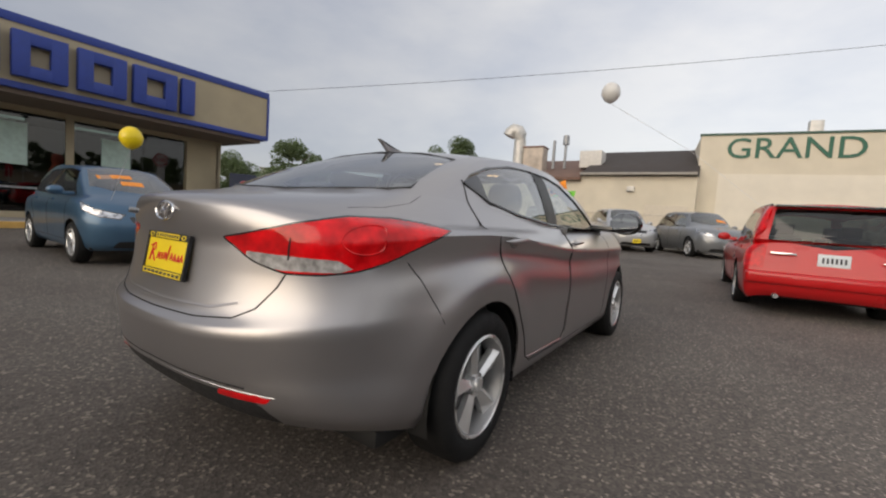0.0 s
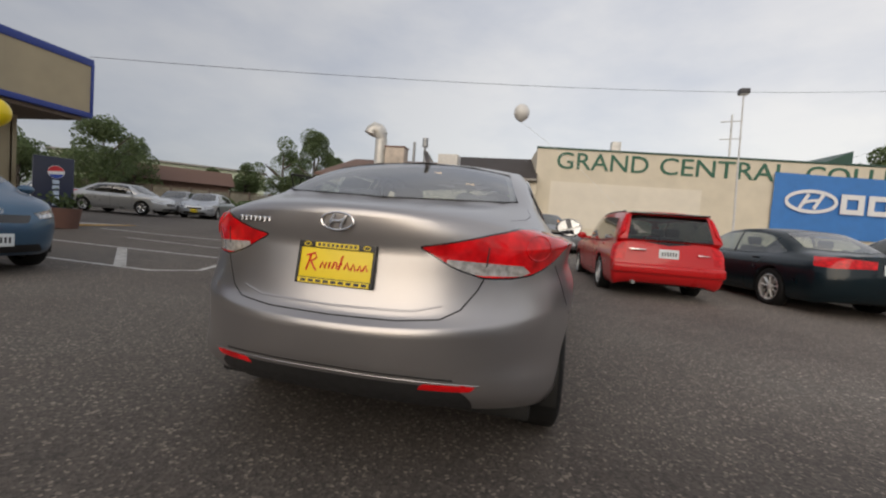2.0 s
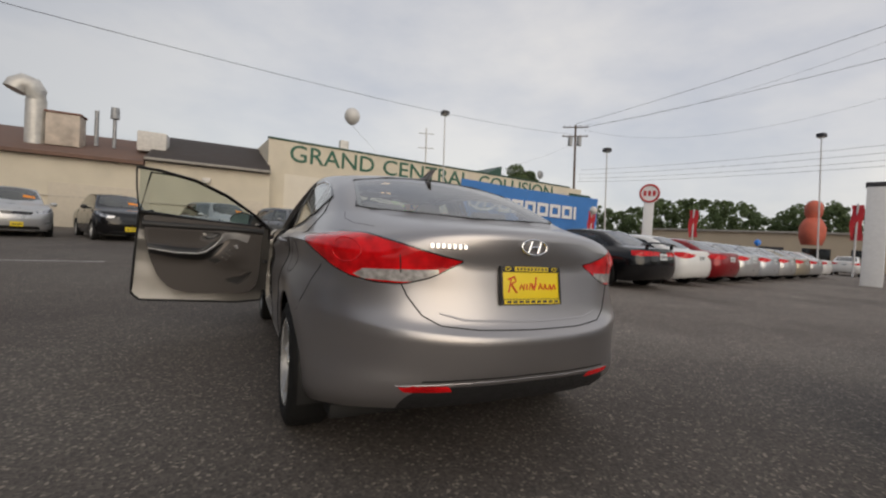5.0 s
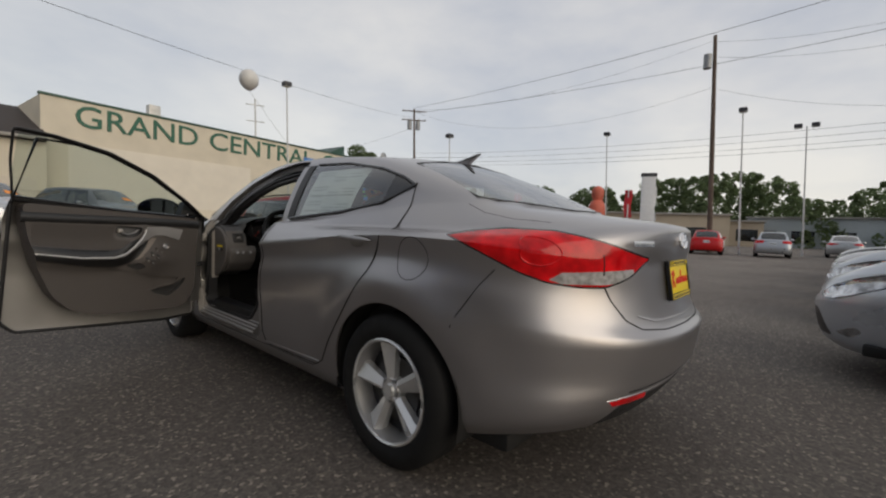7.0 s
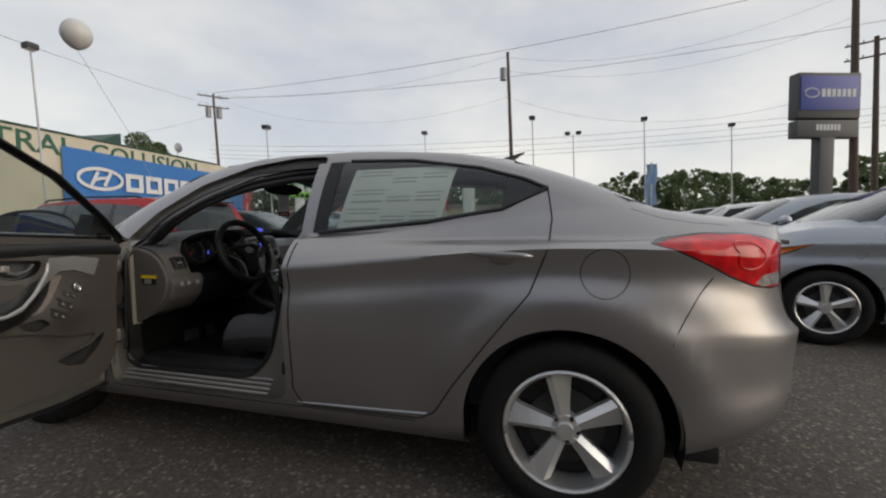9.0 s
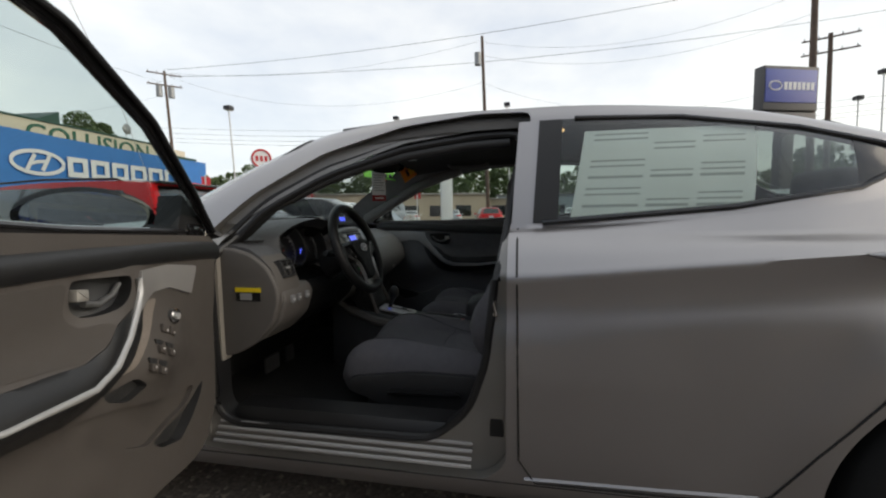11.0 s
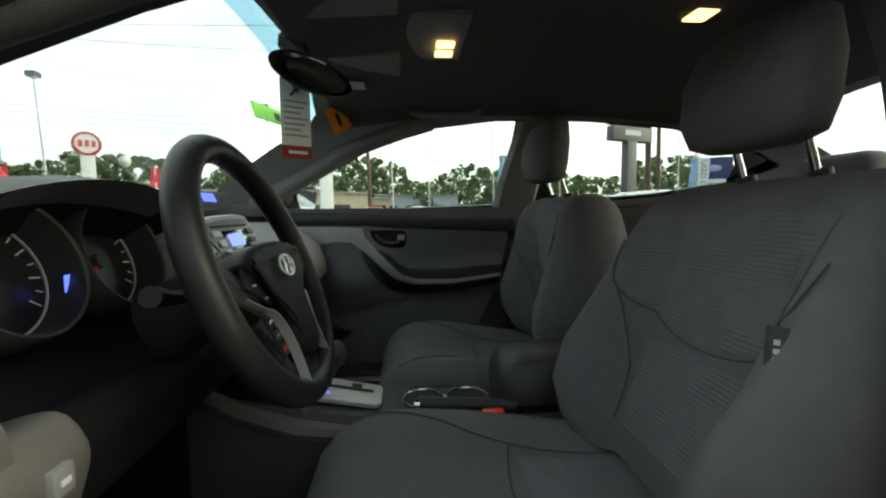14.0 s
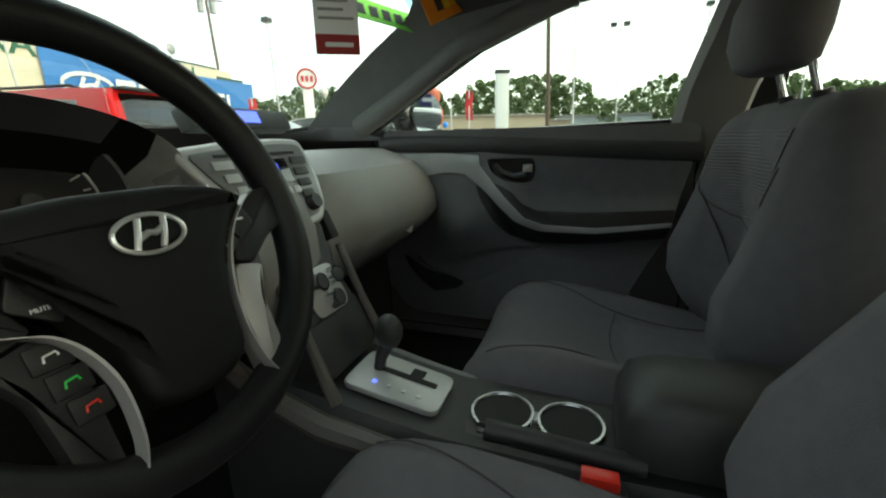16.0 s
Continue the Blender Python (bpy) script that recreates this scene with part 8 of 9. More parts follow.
part("stack_base", prism(bmesh.new(), rounded([(-.10, -.19), (.10, -.19), (.085, -.30), (-.085, -.30)], .02, 3), -.09, .0, 2, .01, 3), SOFT, cs)
for s in (1, -1):
    part("stack_side_trim", tube(bmesh.new(), [(s * .100, -.09, .005), (s * .092, -.2, .005), (s * .098, -.33, .0)], [.008, .008, .012], 8), TRIM, cs)
# floor console
con = new("floor_console")
con.parent = saloon
con.matrix_local = pose(.025, 0, 0)
tagged(con, label="black floor console with gear gate, two cup holders and armrest")
b = bmesh.new()
loft(b, [[(-w, y, .29), (-w, y, z - .02), (-w + .015, y, z), (w - .015, y, z), (w, y, z - .02), (w, y, .29)] for y, w, z in ((3.0, .12, .62), (2.85, .115, .585), (2.72, .108, .555), (2.60, .104, .535), (2.35, .102, .525), (2.1, .10, .53), (1.95, .10, .53))])
part("console_body", b, SOFT, con, smooth=40)
for s in (1, -1):
    part("console_side_trim", tube(bmesh.new(), [(s * .118, 3.0, .64), (s * .122, 2.90, .58), (s * .120, 2.78, .535), (s * .116, 2.66, .515), (s * .112, 2.58, .515)], [.014, .020, .022, .018, .008], 8), TRIM if s < 0 else TRIMDK, con)
gate = rounded([(-.056, 2.61), (.056, 2.61), (.060, 2.785), (-.060, 2.785)], .02, 3)
g = prism(bmesh.new(), gate, 0, .012, 2, .004)
bmesh.ops.rotate(g, verts=g.verts, cent=(0, 2.6, 0), matrix=Matrix.Rotation(radians(11), 3, 'X'))
bmesh.ops.translate(g, verts=g.verts, vec=(0, 0, .536))
part("gear_gate", g, SATIN, con)
gm = Matrix.Translation((0, 2.6, .549)) @ Matrix.Rotation(radians(11), 4, 'X')
part("gate_slot", boxbm((.004, .03, 0), (.016, .15, .0015), m=gm), SEAM, con, smooth=0)
part("gate_slot", boxbm((.014, .06, 0), (.040, .085, .0016), m=gm), SEAM, con, smooth=0)
for k in range(4):
    part("gear_mark", boxbm((-.036, .045 + k * .028, 0), (-.028, .052 + k * .028, .0016), m=gm), GREYPRINT if k < 3 else BLUELED, con, smooth=0)
lever = tube(bmesh.new(), [(.01, 2.745, .56), (.008, 2.735, .60), (.006, 2.722, .628)], [.010, .011, .014], 10)
part("gear_lever", lever, SOFT, con)
b = bmesh.new()
ball(b, (.006, 2.716, .653), .026, .85, 1.0, 1.25, 16)
part("gear_knob", b, SOFT, con)
part("cup_tray", prism(bmesh.new(), rounded([(-.07, 2.33), (.07, 2.33), (.07, 2.565), (-.07, 2.565)], .03, 3), .522, .534, 2, .004), SOFT, con)
for y in (2.51, 2.40):
    b = tube(bmesh.new(), [(.052 * math.cos(t), y + .050 * math.sin(t), .537) for t in [2 * math.pi * k / 28 for k in range(28)]], .004, 6, True)
    part("cup_ring", b, mat("dim_chrome", (.34, .34, .35), .25, .9, vary=.05), con)
    # flat black disc draws the shade in the cup's depth
    b = bmesh.new()
    cyl(b, (0, y, .534), (0, y, .5355), .047, n=24)
    part("cup_hollow", b, SEAM, con)
part("cup_bridge", boxbm((-.012, 2.448, .535), (.012, 2.462, .540), .002), SATIN, con)
b = bmesh.new()
loft(b, [[(-w, y, .545), (-w, y, z - .02), (-w * .7, y, z), (w * .7, y, z), (w, y, z - .02), (w, y, .545)] for y, w, z in ((2.335, .06, .61), (2.32, .078, .635), (2.28, .085, .648), (2.10, .086, .652), (1.98, .084, .648), (1.96, .07, .63))])
part("armrest_lid", b, SOFT, con, smooth=60)
part("hand_brake", tube(bmesh.new(), [(-.075, 2.30, .545), (-.078, 2.42, .555), (-.08, 2.52, .56)], [.014, .014, .017], 10), SOFT, con)
part("brake_button", tube(bmesh.new(), [(-.08, 2.52, .56), (-.08, 2.532, .561)], .009, 8), CHROME, con)
part("belt_buckle", boxbm((-.130, 2.325, .43), (-.104, 2.385, .535), .006), SOFT, con)
part("buckle_button", boxbm((-.129, 2.335, .535), (-.105, 2.384, .556), .005), RED, con, "red belt release button")
# pedals
for x, w in ((-.36, .05), (-.22, .03)):
    b = boxbm((x - w, 3.16, .36), (x + w, 3.175, .43), .005)
    part("pedal", b, SOFT, saloon)
# tag hanging from the glovebox, silver strip on the far sill
kt = new("paper_tag")
kt.parent = saloon
kt.matrix_local = pose(.535, 2.885, .755, 0, 0, -25)
tagged(kt, label="small white and yellow paper tag on a string")
part("tag_card", boxbm((-.02, -.001, -.035), (.02, .001, .025), m=Matrix.Rotation(radians(25), 4, 'Y')), TAGW, kt, smooth=0)
part("tag_band", boxbm((-.0205, -.0018, .005), (.0205, .0018, .02), m=Matrix.Rotation(radians(25), 4, 'Y')), PLATE_Y, kt, smooth=0)


# ---------------------------------------------------------------- poles, wires, signs, far things
WOODPOLE = mat("weathered_pole_wood", (0.13, 0.095, 0.075), 0.9, vary=0.2, scale=4, bump=0.4, bscale=30)
POLEGREY = mat("painted_pole_grey", (0.58, 0.58, 0.58), 0.6, vary=0.1)
LAMPCASE = mat("dark_lamp_case", (0.04, 0.04, 0.045), 0.5)


def polar(eye, az, r):
    a = radians(az)
    return eye[0] + r * math.sin(a), eye[1] + r * math.cos(a)


LEAN = (-.018, .028)


def up_at(x, y, z):
    """The top of an upright: the lot's own slope leans it a little."""
    return Vector((x + LEAN[0] * z, y + LEAN[1] * z, z))


def utility_pole(x, y, h, arm=1.3, label="weathered wooden utility pole with crossarms", cans=2, r=.15, az=40):
    p = thing("utility_pole", label, "pole", group="utility poles")
    b = tube(bmesh.new(), [up_at(x, y, -.3), up_at(x, y, h * .5), up_at(x, y, h)], [r, r * .85, r * .65], 10)
    part("pole", b, WOODPOLE, p)
    d = Vector((math.cos(radians(az)), -math.sin(radians(az)), 0))
    top = up_at(x, y, h)
    for k, dz in enumerate((.25, 1.2) if arm else ()):
        c = top - Vector((0, 0, dz))
        part("crossarm", tube(bmesh.new(), [c - d * arm, c + d * arm], .06, 6), WOODPOLE, p)
        for t in (-.9, -.4, .4, .9):
            b = bmesh.new()
            cyl(b, c + d * arm * t, c + d * arm * t + Vector((0, 0, .2)), .04, n=6)
            part("insulator", b, STEEL, p)
    for k in range(cans):
        b = bmesh.new()
        c = top - Vector((0, 0, 2.2)) + d * (.45 if k else -.45)
        cyl(b, c, c + Vector((0, 0, .9)), .25, n=12)
        part("transformer", b, STEEL, p)
    return top


def lamp_post(x, y, h, heads=1, label="tall grey floodlight mast"):
    p = thing("lamp_post", label, "lamp post", group="floodlight masts")
    part("mast", tube(bmesh.new(), [up_at(x, y, -.2), up_at(x, y, h * .6), up_at(x, y, h)], [.06, .045, .035], 8), POLEGREY, p)
    for k in range(heads):
        off = (k - (heads - 1) / 2) * .9
        t = up_at(x, y, h)
        part("lamp_head", boxbm((t.x - .22, t.y + off - .22, h - .06), (t.x + .22, t.y + off + .22, h + .20), .05), LAMPCASE, p)
        part("lamp_glass", boxbm((t.x - .18, t.y + off - .18, h - .08), (t.x + .18, t.y + off + .18, h - .058), .01), mat("lamp_glass", (.6, .6, .58), .2), p)


def wire(a, b, sag, r=.0075, n=24):
    a, b = Vector(a), Vector(b)
    pts = [a.lerp(b, k / n) - Vector((0, 0, 4 * sag * (k / n) * (1 - k / n))) for k in range(n + 1)]
    return solo("overhead_wire", tube(bmesh.new(), pts, r, 5), mat("black_cable", (.03, .03, .03), .6, vary=0), "thin black overhead cable", "cable", group="overhead wires")


E35, E5, E8, E10 = (-.17, -1.54), (-1.1, -1.31), (-2.32, .27), (-2.2, 1.77)
pa = polar(E35, 41.6, 46)
ta = utility_pole(*pa, 13.8, 1.3, az=40)
pb_ = polar(E8, 81.6, 34)
tb = utility_pole(*pb_, 14.4, .0, "tall dark wooden utility pole", 1, .17)
pc = polar(E10, 118.6, 36)
tc = utility_pole(*pc, 17.0, 1.3, "tall dark wooden utility pole with crossarms", 0, .24, 118)
pd = polar(E10, 119.9, 40)
td = utility_pole(*pd, 12.8, 1.5, "dark wooden utility pole with crossarms", 0, .2, 118)
mp = thing("steel_mast", "slim grey steel mast behind the body shop", "mast")
xm, ym = 17.2, 42.0
part("mast", tube(bmesh.new(), [up_at(xm, ym, 0), up_at(xm, ym, 13.2)], [.11, .08], 8), POLEGREY, mp)
for dz in (.6, 2.2):
    t = up_at(xm, ym, 13.2 - dz)
    part("mast_arm", tube(bmesh.new(), [t - Vector((.8, -.3, 0)), t + Vector((.8, -.3, 0))], .05, 6), POLEGREY, mp)
for x, y, h, n in ((10.3, 22.7, 8.85, 1), (21.2, 19.8, 7.6, 1), (*polar(E8, 84.4, 33), 9.0, 1), (*polar(E8, 89.6, 38), 8.7, 2), (*polar(E8, 97.8, 36), 8.9, 1), (*polar(E8, 106.7, 41), 8.7, 1), (*polar(E8, 70.3, 37), 9.0, 1), (*polar(E10, 122.0, 40), 8.2, 1), (*polar(E10, 123.6, 38), 9.2, 1)):
    lamp_post(x, y, h, n)
# wires
wire((-13.3, 9.2, 5.4), ta - Vector((0, 0, 1.0)), .75, .009)
wire(ta - Vector((0, 0, .3)), tb - Vector((0, 0, 3.4)), 2.2)
wire(ta - Vector((0, 0, .1)), tb - Vector((0, 0, .3)), 1.2)
wire(ta - Vector((0, 0, 2.0)), ta + Vector((-14, 12, -7)), .8)
wire(tb - Vector((0, 0, .4)), tc - Vector((0, 0, 2.5)), 1.6)
wire(tb - Vector((0, 0, 1.4)), tc - Vector((0, 0, 4.0)), 1.6)
wire(tb - Vector((0, 0, 3.4)), tc - Vector((0, 0, 8)), 2.0)
for k, (z0, dy) in enumerate(((13.0, 0), (12.2, .4), (11.4, .2), (10.8, .6))):
    wire((58, 62 + dy, z0 + 3.0), (62, -50 + dy, z0 + 2.5), 2.4, .02, 40)
wire(ta + Vector((0, 0, .1)), (30, -25, 17.0), 1.2, .016, 40)
wire(ta + Vector((.5, 0, -.3)), (36, -25, 15.5), 1.2, .016, 40)

# pylon sign, small signs and flags beyond the lot
SIGNGREY = mat("dark_sign_grey", (.07, .07, .075), .5, vary=.05)
SIGNBLUE = mat("sign_blue_violet", (.05, .08, .36), .4, vary=.05)
sx, sy = polar(E10, 116.3, 34)
sg = thing("pylon_sign", "grey pylon sign with a blue panel and pale block shapes", "sign", pose(sx, sy, 0, 0, 0, -70))
part("sign_post", boxbm((-.45, -.3, -.2), (.45, .3, 6.3), .05), SIGNGREY, sg)
part("sign_cabinet", boxbm((-1.9, -.35, 7.0), (1.9, .35, 9.6), .05), SIGNGREY, sg)
part("sign_panel", boxbm((-1.8, -.40, 7.45), (1.75, -.34, 9.4), .02), SIGNBLUE, sg)
part("sign_lower", boxbm((-1.9, -.32, 5.9), (1.9, .32, 6.9), .05), SIGNGREY, sg)
for k in range(7):
    part("sign_block", boxbm((-.55 + k * .31, -.42, 8.2), (-.33 + k * .31, -.40, 8.65)), VINYLW, sg, smooth=0)
b = tube(bmesh.new(), [(-1.15 + .42 * math.cos(t), -.41, 8.42 + .26 * math.sin(t)) for t in [2 * math.pi * k / 24 for k in range(24)]], .04, 5, True)
part("sign_emblem", b, VINYLW, sg)
for k in range(7):
    part("sign_letter_bar", boxbm((-.75 + k * .22, -.34, 6.3), (-.60 + k * .22, -.32, 6.65)), VINYLW, sg, smooth=0)


def post_sign(eye, az, r, h, w, t, mt, name, label, disc=False, face=None, pm=None):
    x, y = polar(eye, az, r)
    p = thing(name, label, "sign", pose(x, y, gz(x, y) if y > 0 and x < 20 else 0, 0, 0, -az))
    if disc:
        part("sign_post", boxbm((-.45, -.25, -.2), (.45, .25, h - t * .4), .04), pm or VINYLW, p)
        b = bmesh.new()
        cyl(b, (0, -.3, h), (0, .3, h), t, n=28)
        part("sign_disc", b, VINYLW, p)
        b = tube(bmesh.new(), [(t * .86 * math.cos(a), -.31, h + t * .86 * math.sin(a)) for a in [2 * math.pi * k / 28 for k in range(28)]], t * .1, 6, True)
        part("sign_ring", b, mt, p)
        for k in (-1, 0, 1):
            part("sign_block", boxbm((k * t * .42 - t * .13, -.34, h - t * .26), (k * t * .42 + t * .13, -.30, h + t * .26)), mt, p, smooth=0)
    else:
        b = bmesh.new()
        cyl(b, (0, 0, -.2), (0, 0, h), .06, n=8)
        part("sign_post", b, POLEGREY, p)
        rows = [[(-w / 2 + .06 * math.sin(k), .05 * math.sin(k * .9 + j), h - t * k / 8) for j in (0, 0)] for k in range(2)]
        sh = grid(bmesh.new(), [[(-w / 2 + w * i / 4 + .05 * math.sin(k), .08 * math.sin(k * .9 + i), h - .1 - t * k / 8) for i in range(5)] for k in range(9)])
        part("flag", thick(sh, .02), mt, p, smooth=60)
    return p


SIGNRED = mat("sign_red", (.50, .02, .03), .4, vary=.04)
post_sign(E5, 51.3, 46, 6.6, 0, .95, SIGNRED, "round_sign", "round red and white sign on a white pylon", True)
post_sign(E5, 56.1, 40, 4.6, .6, 2.2, SIGNRED, "red_flag", "red feather flag on a pole")
post_sign(E5, 69.9, 40, 5.0, .6, 2.4, SIGNRED, "red_flag", "dark red feather flag on a pole")
post_sign(E35, 43.6, 40, 4.4, .6, 2.2, SIGNRED, "red_flag", "red feather flag on a pole")
FLAGBLUE = mat("pale_blue_flag", (.28, .44, .66), .7, vary=.2, scale=2)
post_sign(E8, 98.1, 30, 4.9, .6, 2.6, FLAGBLUE, "blue_flag", "pale blue feather flag on a pole")
fl = post_sign(E10, 123.6, 33, 4.5, 1.1, 2.7, FLAGBLUE, "used_cars_flag", "pale blue and white feather flag")
part("flag_stripe", boxbm((-.1, -.16, 1.7), (.5, -.12, 4.3), .01), VINYLW, fl)
w_ = words("USED CARS", .32, INK, fl, "lettering", .01, 2.4)
w_.matrix_local = frame_at((.2, -.17, 3.0), (0, 0, -1), (1, 0, 0))
post_sign(E8, 75.5, 30, 4.2, .5, 2.2, VINYLW, "white_flag", "white feather flag on a pole")
bs = thing("blue_sign", "dark blue square sign with a pale oval", "sign", pose(*polar(E10, 125.2, 38), 0, 0, 0, -120))
part("sign_cabinet", boxbm((-1.2, -.2, 2.6), (1.2, .2, 4.9), .05), mat("deep_blue_sign", (.015, .02, .12), .4), bs)
part("sign_post", boxbm((-.3, -.15, -.2), (.3, .15, 2.6), .03), SIGNGREY, bs)
b = bmesh.new()
ball(b, (0, -.2, 4.1), .5, 1, .1, .5, 16)
part("sign_oval", b, mat("pale_blue_oval", (.35, .42, .6), .4), bs)
part("sign_bar", boxbm((-.8, -.215, 3.0), (.8, -.2, 3.3), .01), VINYLW, bs)
wp = thing("white_pylon", "plain white pylon sign", "sign", pose(*polar(E5, 71.2, 26), 0, 0, 0, -70))
part("pylon", boxbm((-.35, -.2, -.2), (.35, .2, 4.4), .03), VINYLW, wp)
part("pylon_edge", boxbm((-.4, -.22, 4.3), (.4, .22, 4.5), .02), LAMPCASE, wp)
# tall inflatable figure stays a plain shape
nx, ny = polar(E5, 66.7, 52)
b = bmesh.new()
secs = []
for z, r in ((0, .9), (.6, 1.15), (1.6, 1.2), (2.2, .9), (2.5, .62), (2.9, .80), (3.6, .82), (4.0, .55), (4.15, .1)):
    secs.append([(nx + r * math.cos(t), ny + r * .8 * math.sin(t), 2.4 + z) for t in [2 * math.pi * k / 16 for k in range(16)]])
loft(b, secs)
solo("inflatable_figure", b, mat("red_and_tan_inflatable", (.45, .10, .06), .6, vary=.5, scale=.5), "red and tan inflatable figure on a roof", "inflatable")

# balloons
def balloon(x, y, z, mt, label, foot):
    p = thing("balloon", label, "balloon", group="balloons")
    b = bmesh.new()
    ball(b, (x, y, z), .115, 1, 1, 1.12, 20)
    for v in b.verts:
        if v.co.z < z:
            k = (z - v.co.z) / .13
            v.co.x = x + (v.co.x - x) * (1 - .22 * k * k)
            v.co.y = y + (v.co.y - y) * (1 - .22 * k * k)
    part("skin", b, mt, p)
    part("string", tube(bmesh.new(), [(x, y, z - .125), ((x + foot[0]) / 2 + .03, (y + foot[1]) / 2, (z + foot[2]) / 2), foot], .0025, 4), VINYLW, p)


BALW = mat("white_latex", (.66, .65, .62), .3, vary=.04)
BALY = mat("yellow_latex", (.80, .60, .01), .3, vary=.04)
BALB = mat("blue_latex", (.03, .22, .75), .3, vary=.04)
balloon(.32, 5.05, 2.74, BALW, "white balloon on a string", (2.1, 6.3, 1.42))
balloon(8.8, 8.6, 2.15, BALW, "white balloon on a string", (8.9, 8.3, 1.40))
balloon(-4.0, 1.45, 1.68, BALY, "yellow balloon on a string", (-5.45, 1.75, .95))
balloon(17.0, 8.2, 1.55, BALB, "blue balloon on a string", (17.6, 8.4, 1.0))

# far buildings
LONGTAN = mat("far_tan_wall", (.42, .36, .28), .85, vary=.1, scale=.3)
for x, y, rz, w, d, h, mt, lb in ((*polar(E5, 66, 62), -66, 34, 8, 4.2, LONGTAN, "long tan flat-roofed showroom across the road"), (*polar(E8, 89.7, 75), -90, 14, 8, 4.3, mat("pale_blue_shed", (.45, .5, .52), .7), "pale metal shed across the road"), (*polar(E8, 81, 70), -80, 12, 8, 3.6, LONGTAN, "low tan building across the road"), (*polar((.13, -1.52), -45.5, 62), 45, 22, 10, 5.2, mat("pale_green_shed", (.50, .56, .42), .7), "pale green metal shed beyond the fence")):
    hb = thing("far_building", lb, "building", pose(x, y, gz(x, y) - .3, 0, 0, rz))
    part("wall", boxbm((-w / 2, 0, 0), (w / 2, d, h)), mt, hb, smooth=0)
    part("roof", boxbm((-w / 2 - .2, -.4, h), (w / 2 + .2, d + .2, h + .22), .02), mat("far_roof", (.30, .29, .27), .8), hb)
    for k in range(int(w // 4)):
        part("window", boxbm((-w / 2 + 1 + k * 4, -.03, 1.0), (-w / 2 + 3.4 + k * 4, .0, 2.6), .01), DARKGLASS if k % 3 else LAMPCASE, hb)
hr = thing("far_house", "brown-roofed low house beyond the fence", "house", pose(*polar((.99, -1.18), -46.5, 46), gz(-32, 30) - .2, 0, 0, 45))
part("wall", boxbm((-5, 0, 0), (5, 6, 2.6)), mat("brown_timber", (.12, .07, .05), .8), hr, smooth=0)
part("roof", prism(bmesh.new(), [(-.5, 2.5), (3, 4.0), (6.5, 2.5)], -5.5, 5.5, 0), mat("brown_tile", (.14, .08, .06), .85, vary=.2), hr, smooth=0)

# fence
FENCEM = mat("fence_wood", (.13, .10, .08), .9, vary=.25, scale=3)
fn = thing("fence", "low weathered fence with posts along the lot's edge", "fence")
for k in range(14):
    x = -36 + k * 1.62
    y = 24.5 + .05 * (x + 36)
    part("post", boxbm((x - .06, y - .06, gz(x, y) - .2), (x + .06, y + .06, gz(x, y) + 1.75), .01), FENCEM, fn)
for dz in (1.66, .5):
    part("rail", tube(bmesh.new(), [(-36, 24.5, gz(-36, 24) + dz), (-25, 25.05, gz(-25, 25) + dz), (-14.8, 25.6, gz(-14.8, 25) + dz)], .035, 6), FENCEM, fn)
rows = [[(-36 + k * 1.06, 24.55 + .053 * k, gz(-36 + k * 1.06, 24.5) + z) for z in (.05, 1.6)] for k in range(21)]
part("infill", thick(grid(bmesh.new(), rows), .02), mat("fence_screen", (.16, .15, .12), .9, vary=.3, scale=2), fn)

# ---------------------------------------------------------------- trees
LEAF = bpy.data.materials.new("tree_leaf")
LEAF.use_nodes = True
lt = LEAF.node_tree
lb_ = lt.nodes["Principled BSDF"]
lb_.inputs["Roughness"].default_value = 0.65
gi = lt.nodes.new("ShaderNodeNewGeometry")
lr_ = lt.nodes.new("ShaderNodeValToRGB")
lr_.color_ramp.elements[0].color = (0.125, 0.165, 0.085, 1)
lr_.color_ramp.elements[1].color = (0.175, 0.235, 0.10, 1)
lt.links.new(gi.outputs["Random Per Island"], lr_.inputs["Fac"])
lt.links.new(lr_.outputs["Color"], lb_.inputs["Base Color"])
ltr = lt.nodes.new("ShaderNodeBsdfTranslucent")
lmx = lt.nodes.new("ShaderNodeMixShader")
lmx.inputs["Fac"].default_value = 0.55
lt.links.new(lr_.outputs["Color"], ltr.inputs["Color"])
lt.links.new(lb_.outputs["BSDF"], lmx.inputs[1])
lt.links.new(ltr.outputs["BSDF"], lmx.inputs[2])
lt.links.new(lmx.outputs["Shader"], lt.nodes["Material Output"].inputs["Surface"])
BARK = mat("grey_bark", (.10, .085, .07), .9, vary=.2, scale=6)


def leaves(n, centres, size, rnd):
    """Many small leaf blades scattered over clumps."""
    vs, fs = [], []
    for k in range(n):
        c, r = centres[rnd.randrange(len(centres))]
        while True:
            d = Vector((rnd.uniform(-1, 1), rnd.uniform(-1, 1), rnd.uniform(-1, 1)))
            if 0.1 < d.length < 1:
                break
        p = c + d.normalized() * r * (d.length ** .45)
        a = Vector((rnd.uniform(-1, 1), rnd.uniform(-1, 1), rnd.uniform(-.6, .6))).normalized()
        b = a.cross(Vector((rnd.uniform(-1, 1), rnd.uniform(-1, 1), rnd.uniform(-1, 1)))).normalized()
        s = size * rnd.uniform(.6, 1.3)
        i = len(vs)
        vs += [p - a * s * .5, p + b * s * .32, p + a * s * .5, p - b * s * .32]
        fs.append((i, i + 1, i + 2, i + 3))
    me = bpy.data.meshes.new("crown")
    me.from_pydata(vs, [], fs)
    me.materials.append(LEAF)
    return me


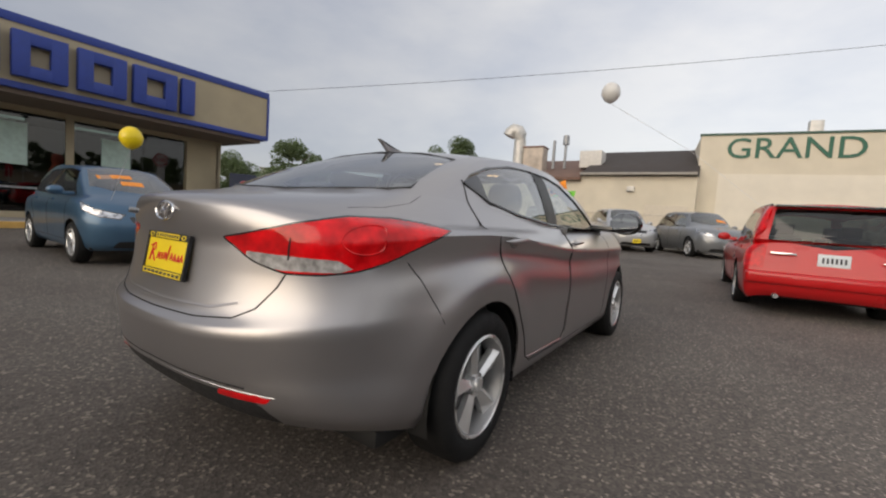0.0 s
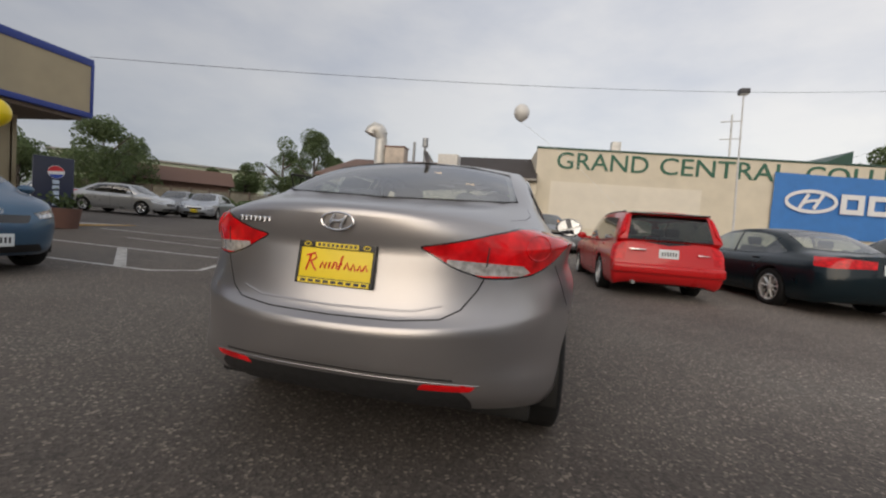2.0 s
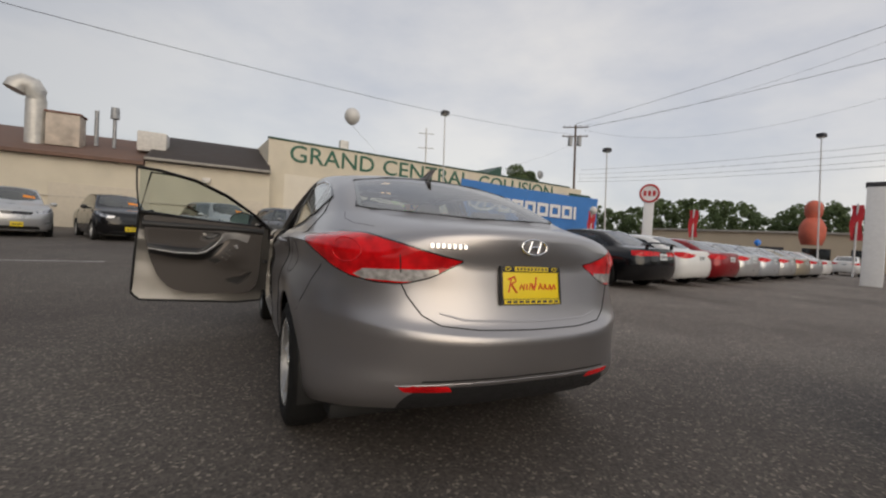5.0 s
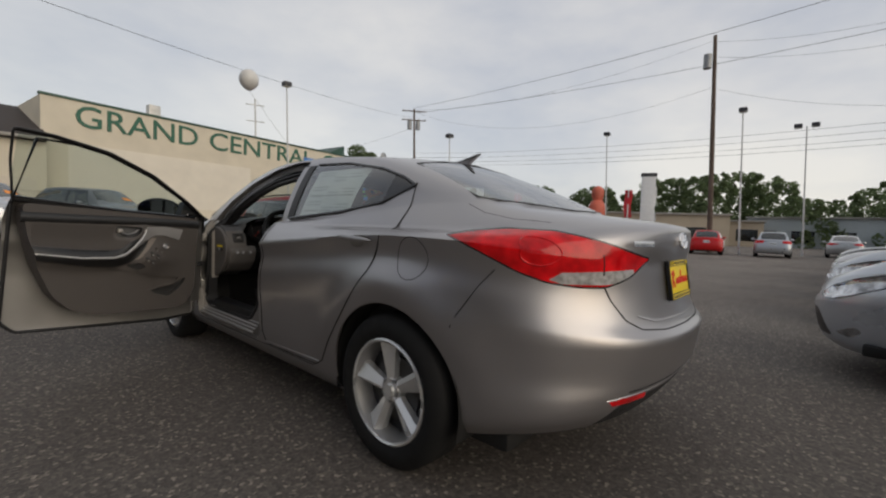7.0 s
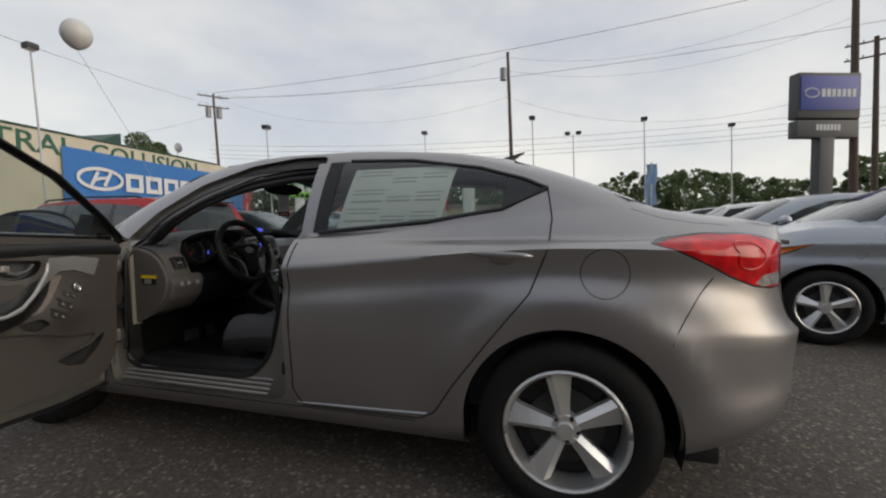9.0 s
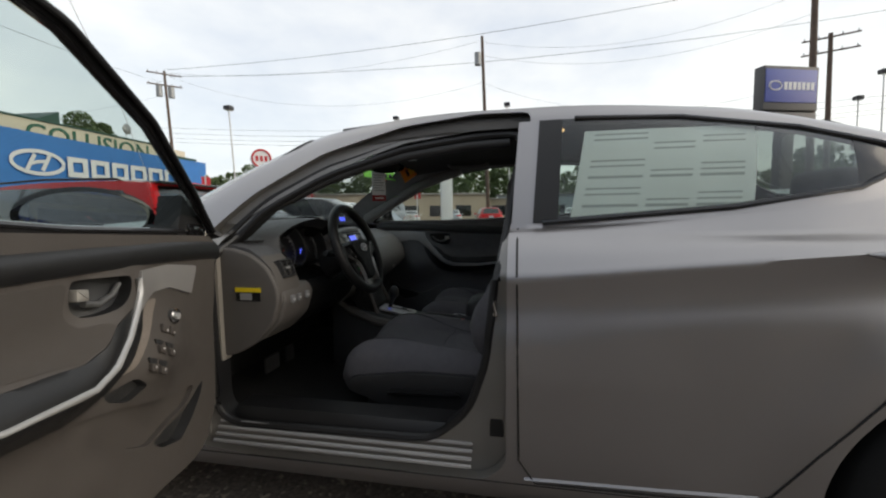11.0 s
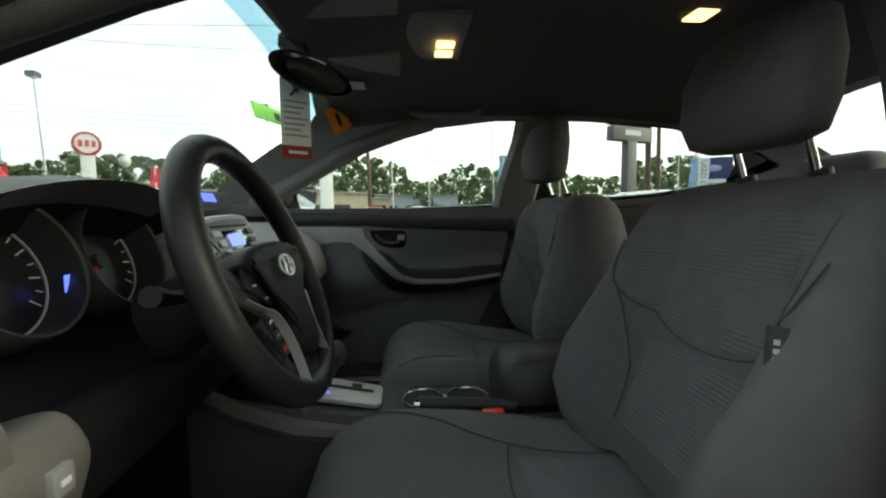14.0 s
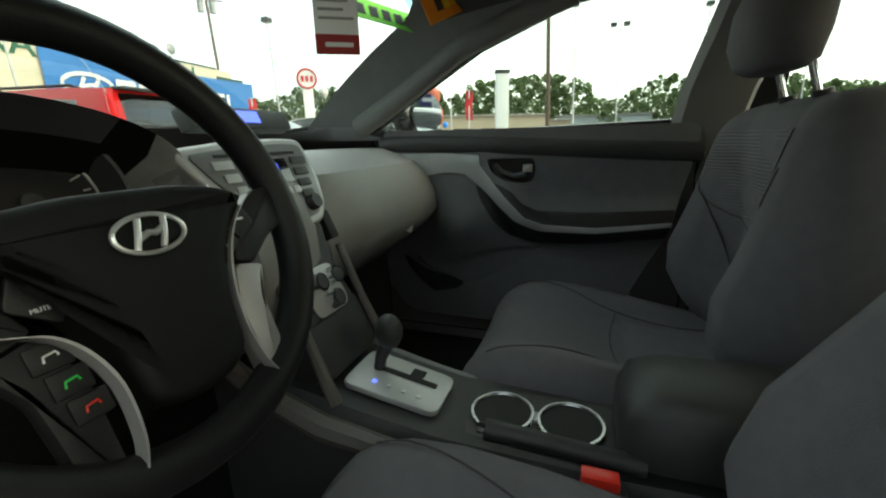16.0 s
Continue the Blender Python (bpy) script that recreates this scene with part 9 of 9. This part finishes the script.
def tree(x, y, h, w, seed, n=12000, size=.19, label="leafy green tree with an uneven crown"):
    rnd = random.Random(seed)
    z0 = gz(x, y) if x < 20 else 0
    t = thing("tree", label, "tree", pose(x, y, z0 - .1), group="trees")
    b = tube(bmesh.new(), [(0, 0, 0), (.05 * h * .1, 0, h * .35), (0, .1, h * .8)], [.035 * h, .022 * h, .006 * h], 8)
    for k in range(7):
        a = rnd.uniform(0, 6.28)
        z = h * rnd.uniform(.25, .6)
        e = Vector((math.cos(a) * w * rnd.uniform(.5, .9), math.sin(a) * w * rnd.uniform(.5, .9), z + h * rnd.uniform(.1, .28)))
        tube(b, [(0, 0, z), e * .5 + Vector((0, 0, z * .5)), e], [.014 * h, .01 * h, .004 * h], 6)
    part("trunk", b, BARK, t)
    cs = []
    for k in range(26):
        u = rnd.random()
        z = h * (.22 + .74 * u)
        rr = w * (math.sin(math.pi * (.18 + .80 * u)) ** .7)
        a = rnd.uniform(0, 6.28)
        d = rr * rnd.uniform(.25, .95)
        cs.append((Vector((math.cos(a) * d, math.sin(a) * d, z)), w * rnd.uniform(.22, .40)))
    cr = new("crown", leaves(n, cs, size, rnd))
    cr.parent = t
    return t


for k, (eye, az, r, el, w) in enumerate(((E35, -33.0, 50, 10.0, 2.8), (E35, -29.2, 47, 11.0, 3.0), (E35, -26.6, 52, 8.2, 2.0), (E35, -37.3, 52, 6.4, 1.7), ((1.65, -.61), -53.5, 40, 8.8, 3.4), ((1.65, -.61), -50.5, 46, 7.6, 2.8), ((.99, -1.18), -42.0, 50, 5.0, 1.9), ((1.65, -.61), -59.5, 44, 6.5, 2.6))):
    x, y = polar(eye, az, r)
    tree(x, y, r * math.tan(radians(el)) + .6 - gz(x, y), w * r / 48, 11 + k)
for k, (az, r, el, w) in enumerate(((33.5, 46, 10.2, 2.6), (35.8, 48, 9.6, 2.2))):
    x, y = polar(E35, az, r)
    tree(x, y, r * math.tan(radians(el)) + 1, w, 31 + k)
# far woods along the horizon
rnd = random.Random(77)
crest = curve([(36, 5.0), (40, 5.6), (45, 6.0), (49.5, 5.2), (53.5, 6.9), (58, 6.8), (62, 6.3), (65, 4.6), (68, 6.5), (72, 5.4), (75, 7.4), (79, 7.4), (82, 8.0), (87, 7.2), (91, 4.2), (94, 5.3), (97, 6.9), (100, 6.1), (103, 6.7), (107, 6.1), (112, 4.9), (116, 4.6), (119, 6.7), (123, 7.0), (126, 5.8), (132, 5.2), (142, 5.0)])
vs_c = []
for k in range(230):
    a = 36 + 106 * k / 230 + rnd.uniform(-.2, .2)
    r = rnd.uniform(72, 96)
    top = r * math.tan(radians(crest(a) * .93)) + 1.0
    x, y = polar((-1, 1), a, r)
    z = .8
    while z < top:
        cr_ = rnd.uniform(.45, 1.7) * (1.15 - .65 * z / top)
        vs_c.append((Vector((x + rnd.uniform(-1.3, 1.3), y + rnd.uniform(-1.3, 1.3), min(z, top - cr_ * .8))), cr_))
        z += rnd.uniform(.6, 1.2)
for k in range(260):
    a = -62 + 98 * k / 260
    r = rnd.uniform(165, 210)
    x, y = polar((0, 0), a, r)
    h_ = rnd.uniform(6, 9.5) if a > -45 else rnd.uniform(7, 12)
    for q in range(3):
        vs_c.append((Vector((x + rnd.uniform(-2, 2), y + rnd.uniform(-2, 2), h_ * (.25 + .28 * q))), h_ * rnd.uniform(.22, .34)))
wm_ = leaves(230000, vs_c, .52, rnd)
wo = new("far_woods", wm_)
tagged(wo, "dark green woods along the horizon", "woods", kind="stuff")
# shrubs by the fence
vs_c = [(Vector((-16.5 - k * .9, 23.6 + rnd.uniform(-.4, .4), gz(-17, 23) + .5)), rnd.uniform(.5, .8)) for k in range(9)]
so = new("shrubs", leaves(1500, vs_c, .3, rnd))
tagged(so, "low green shrubs along the fence", "shrub", kind="stuff")
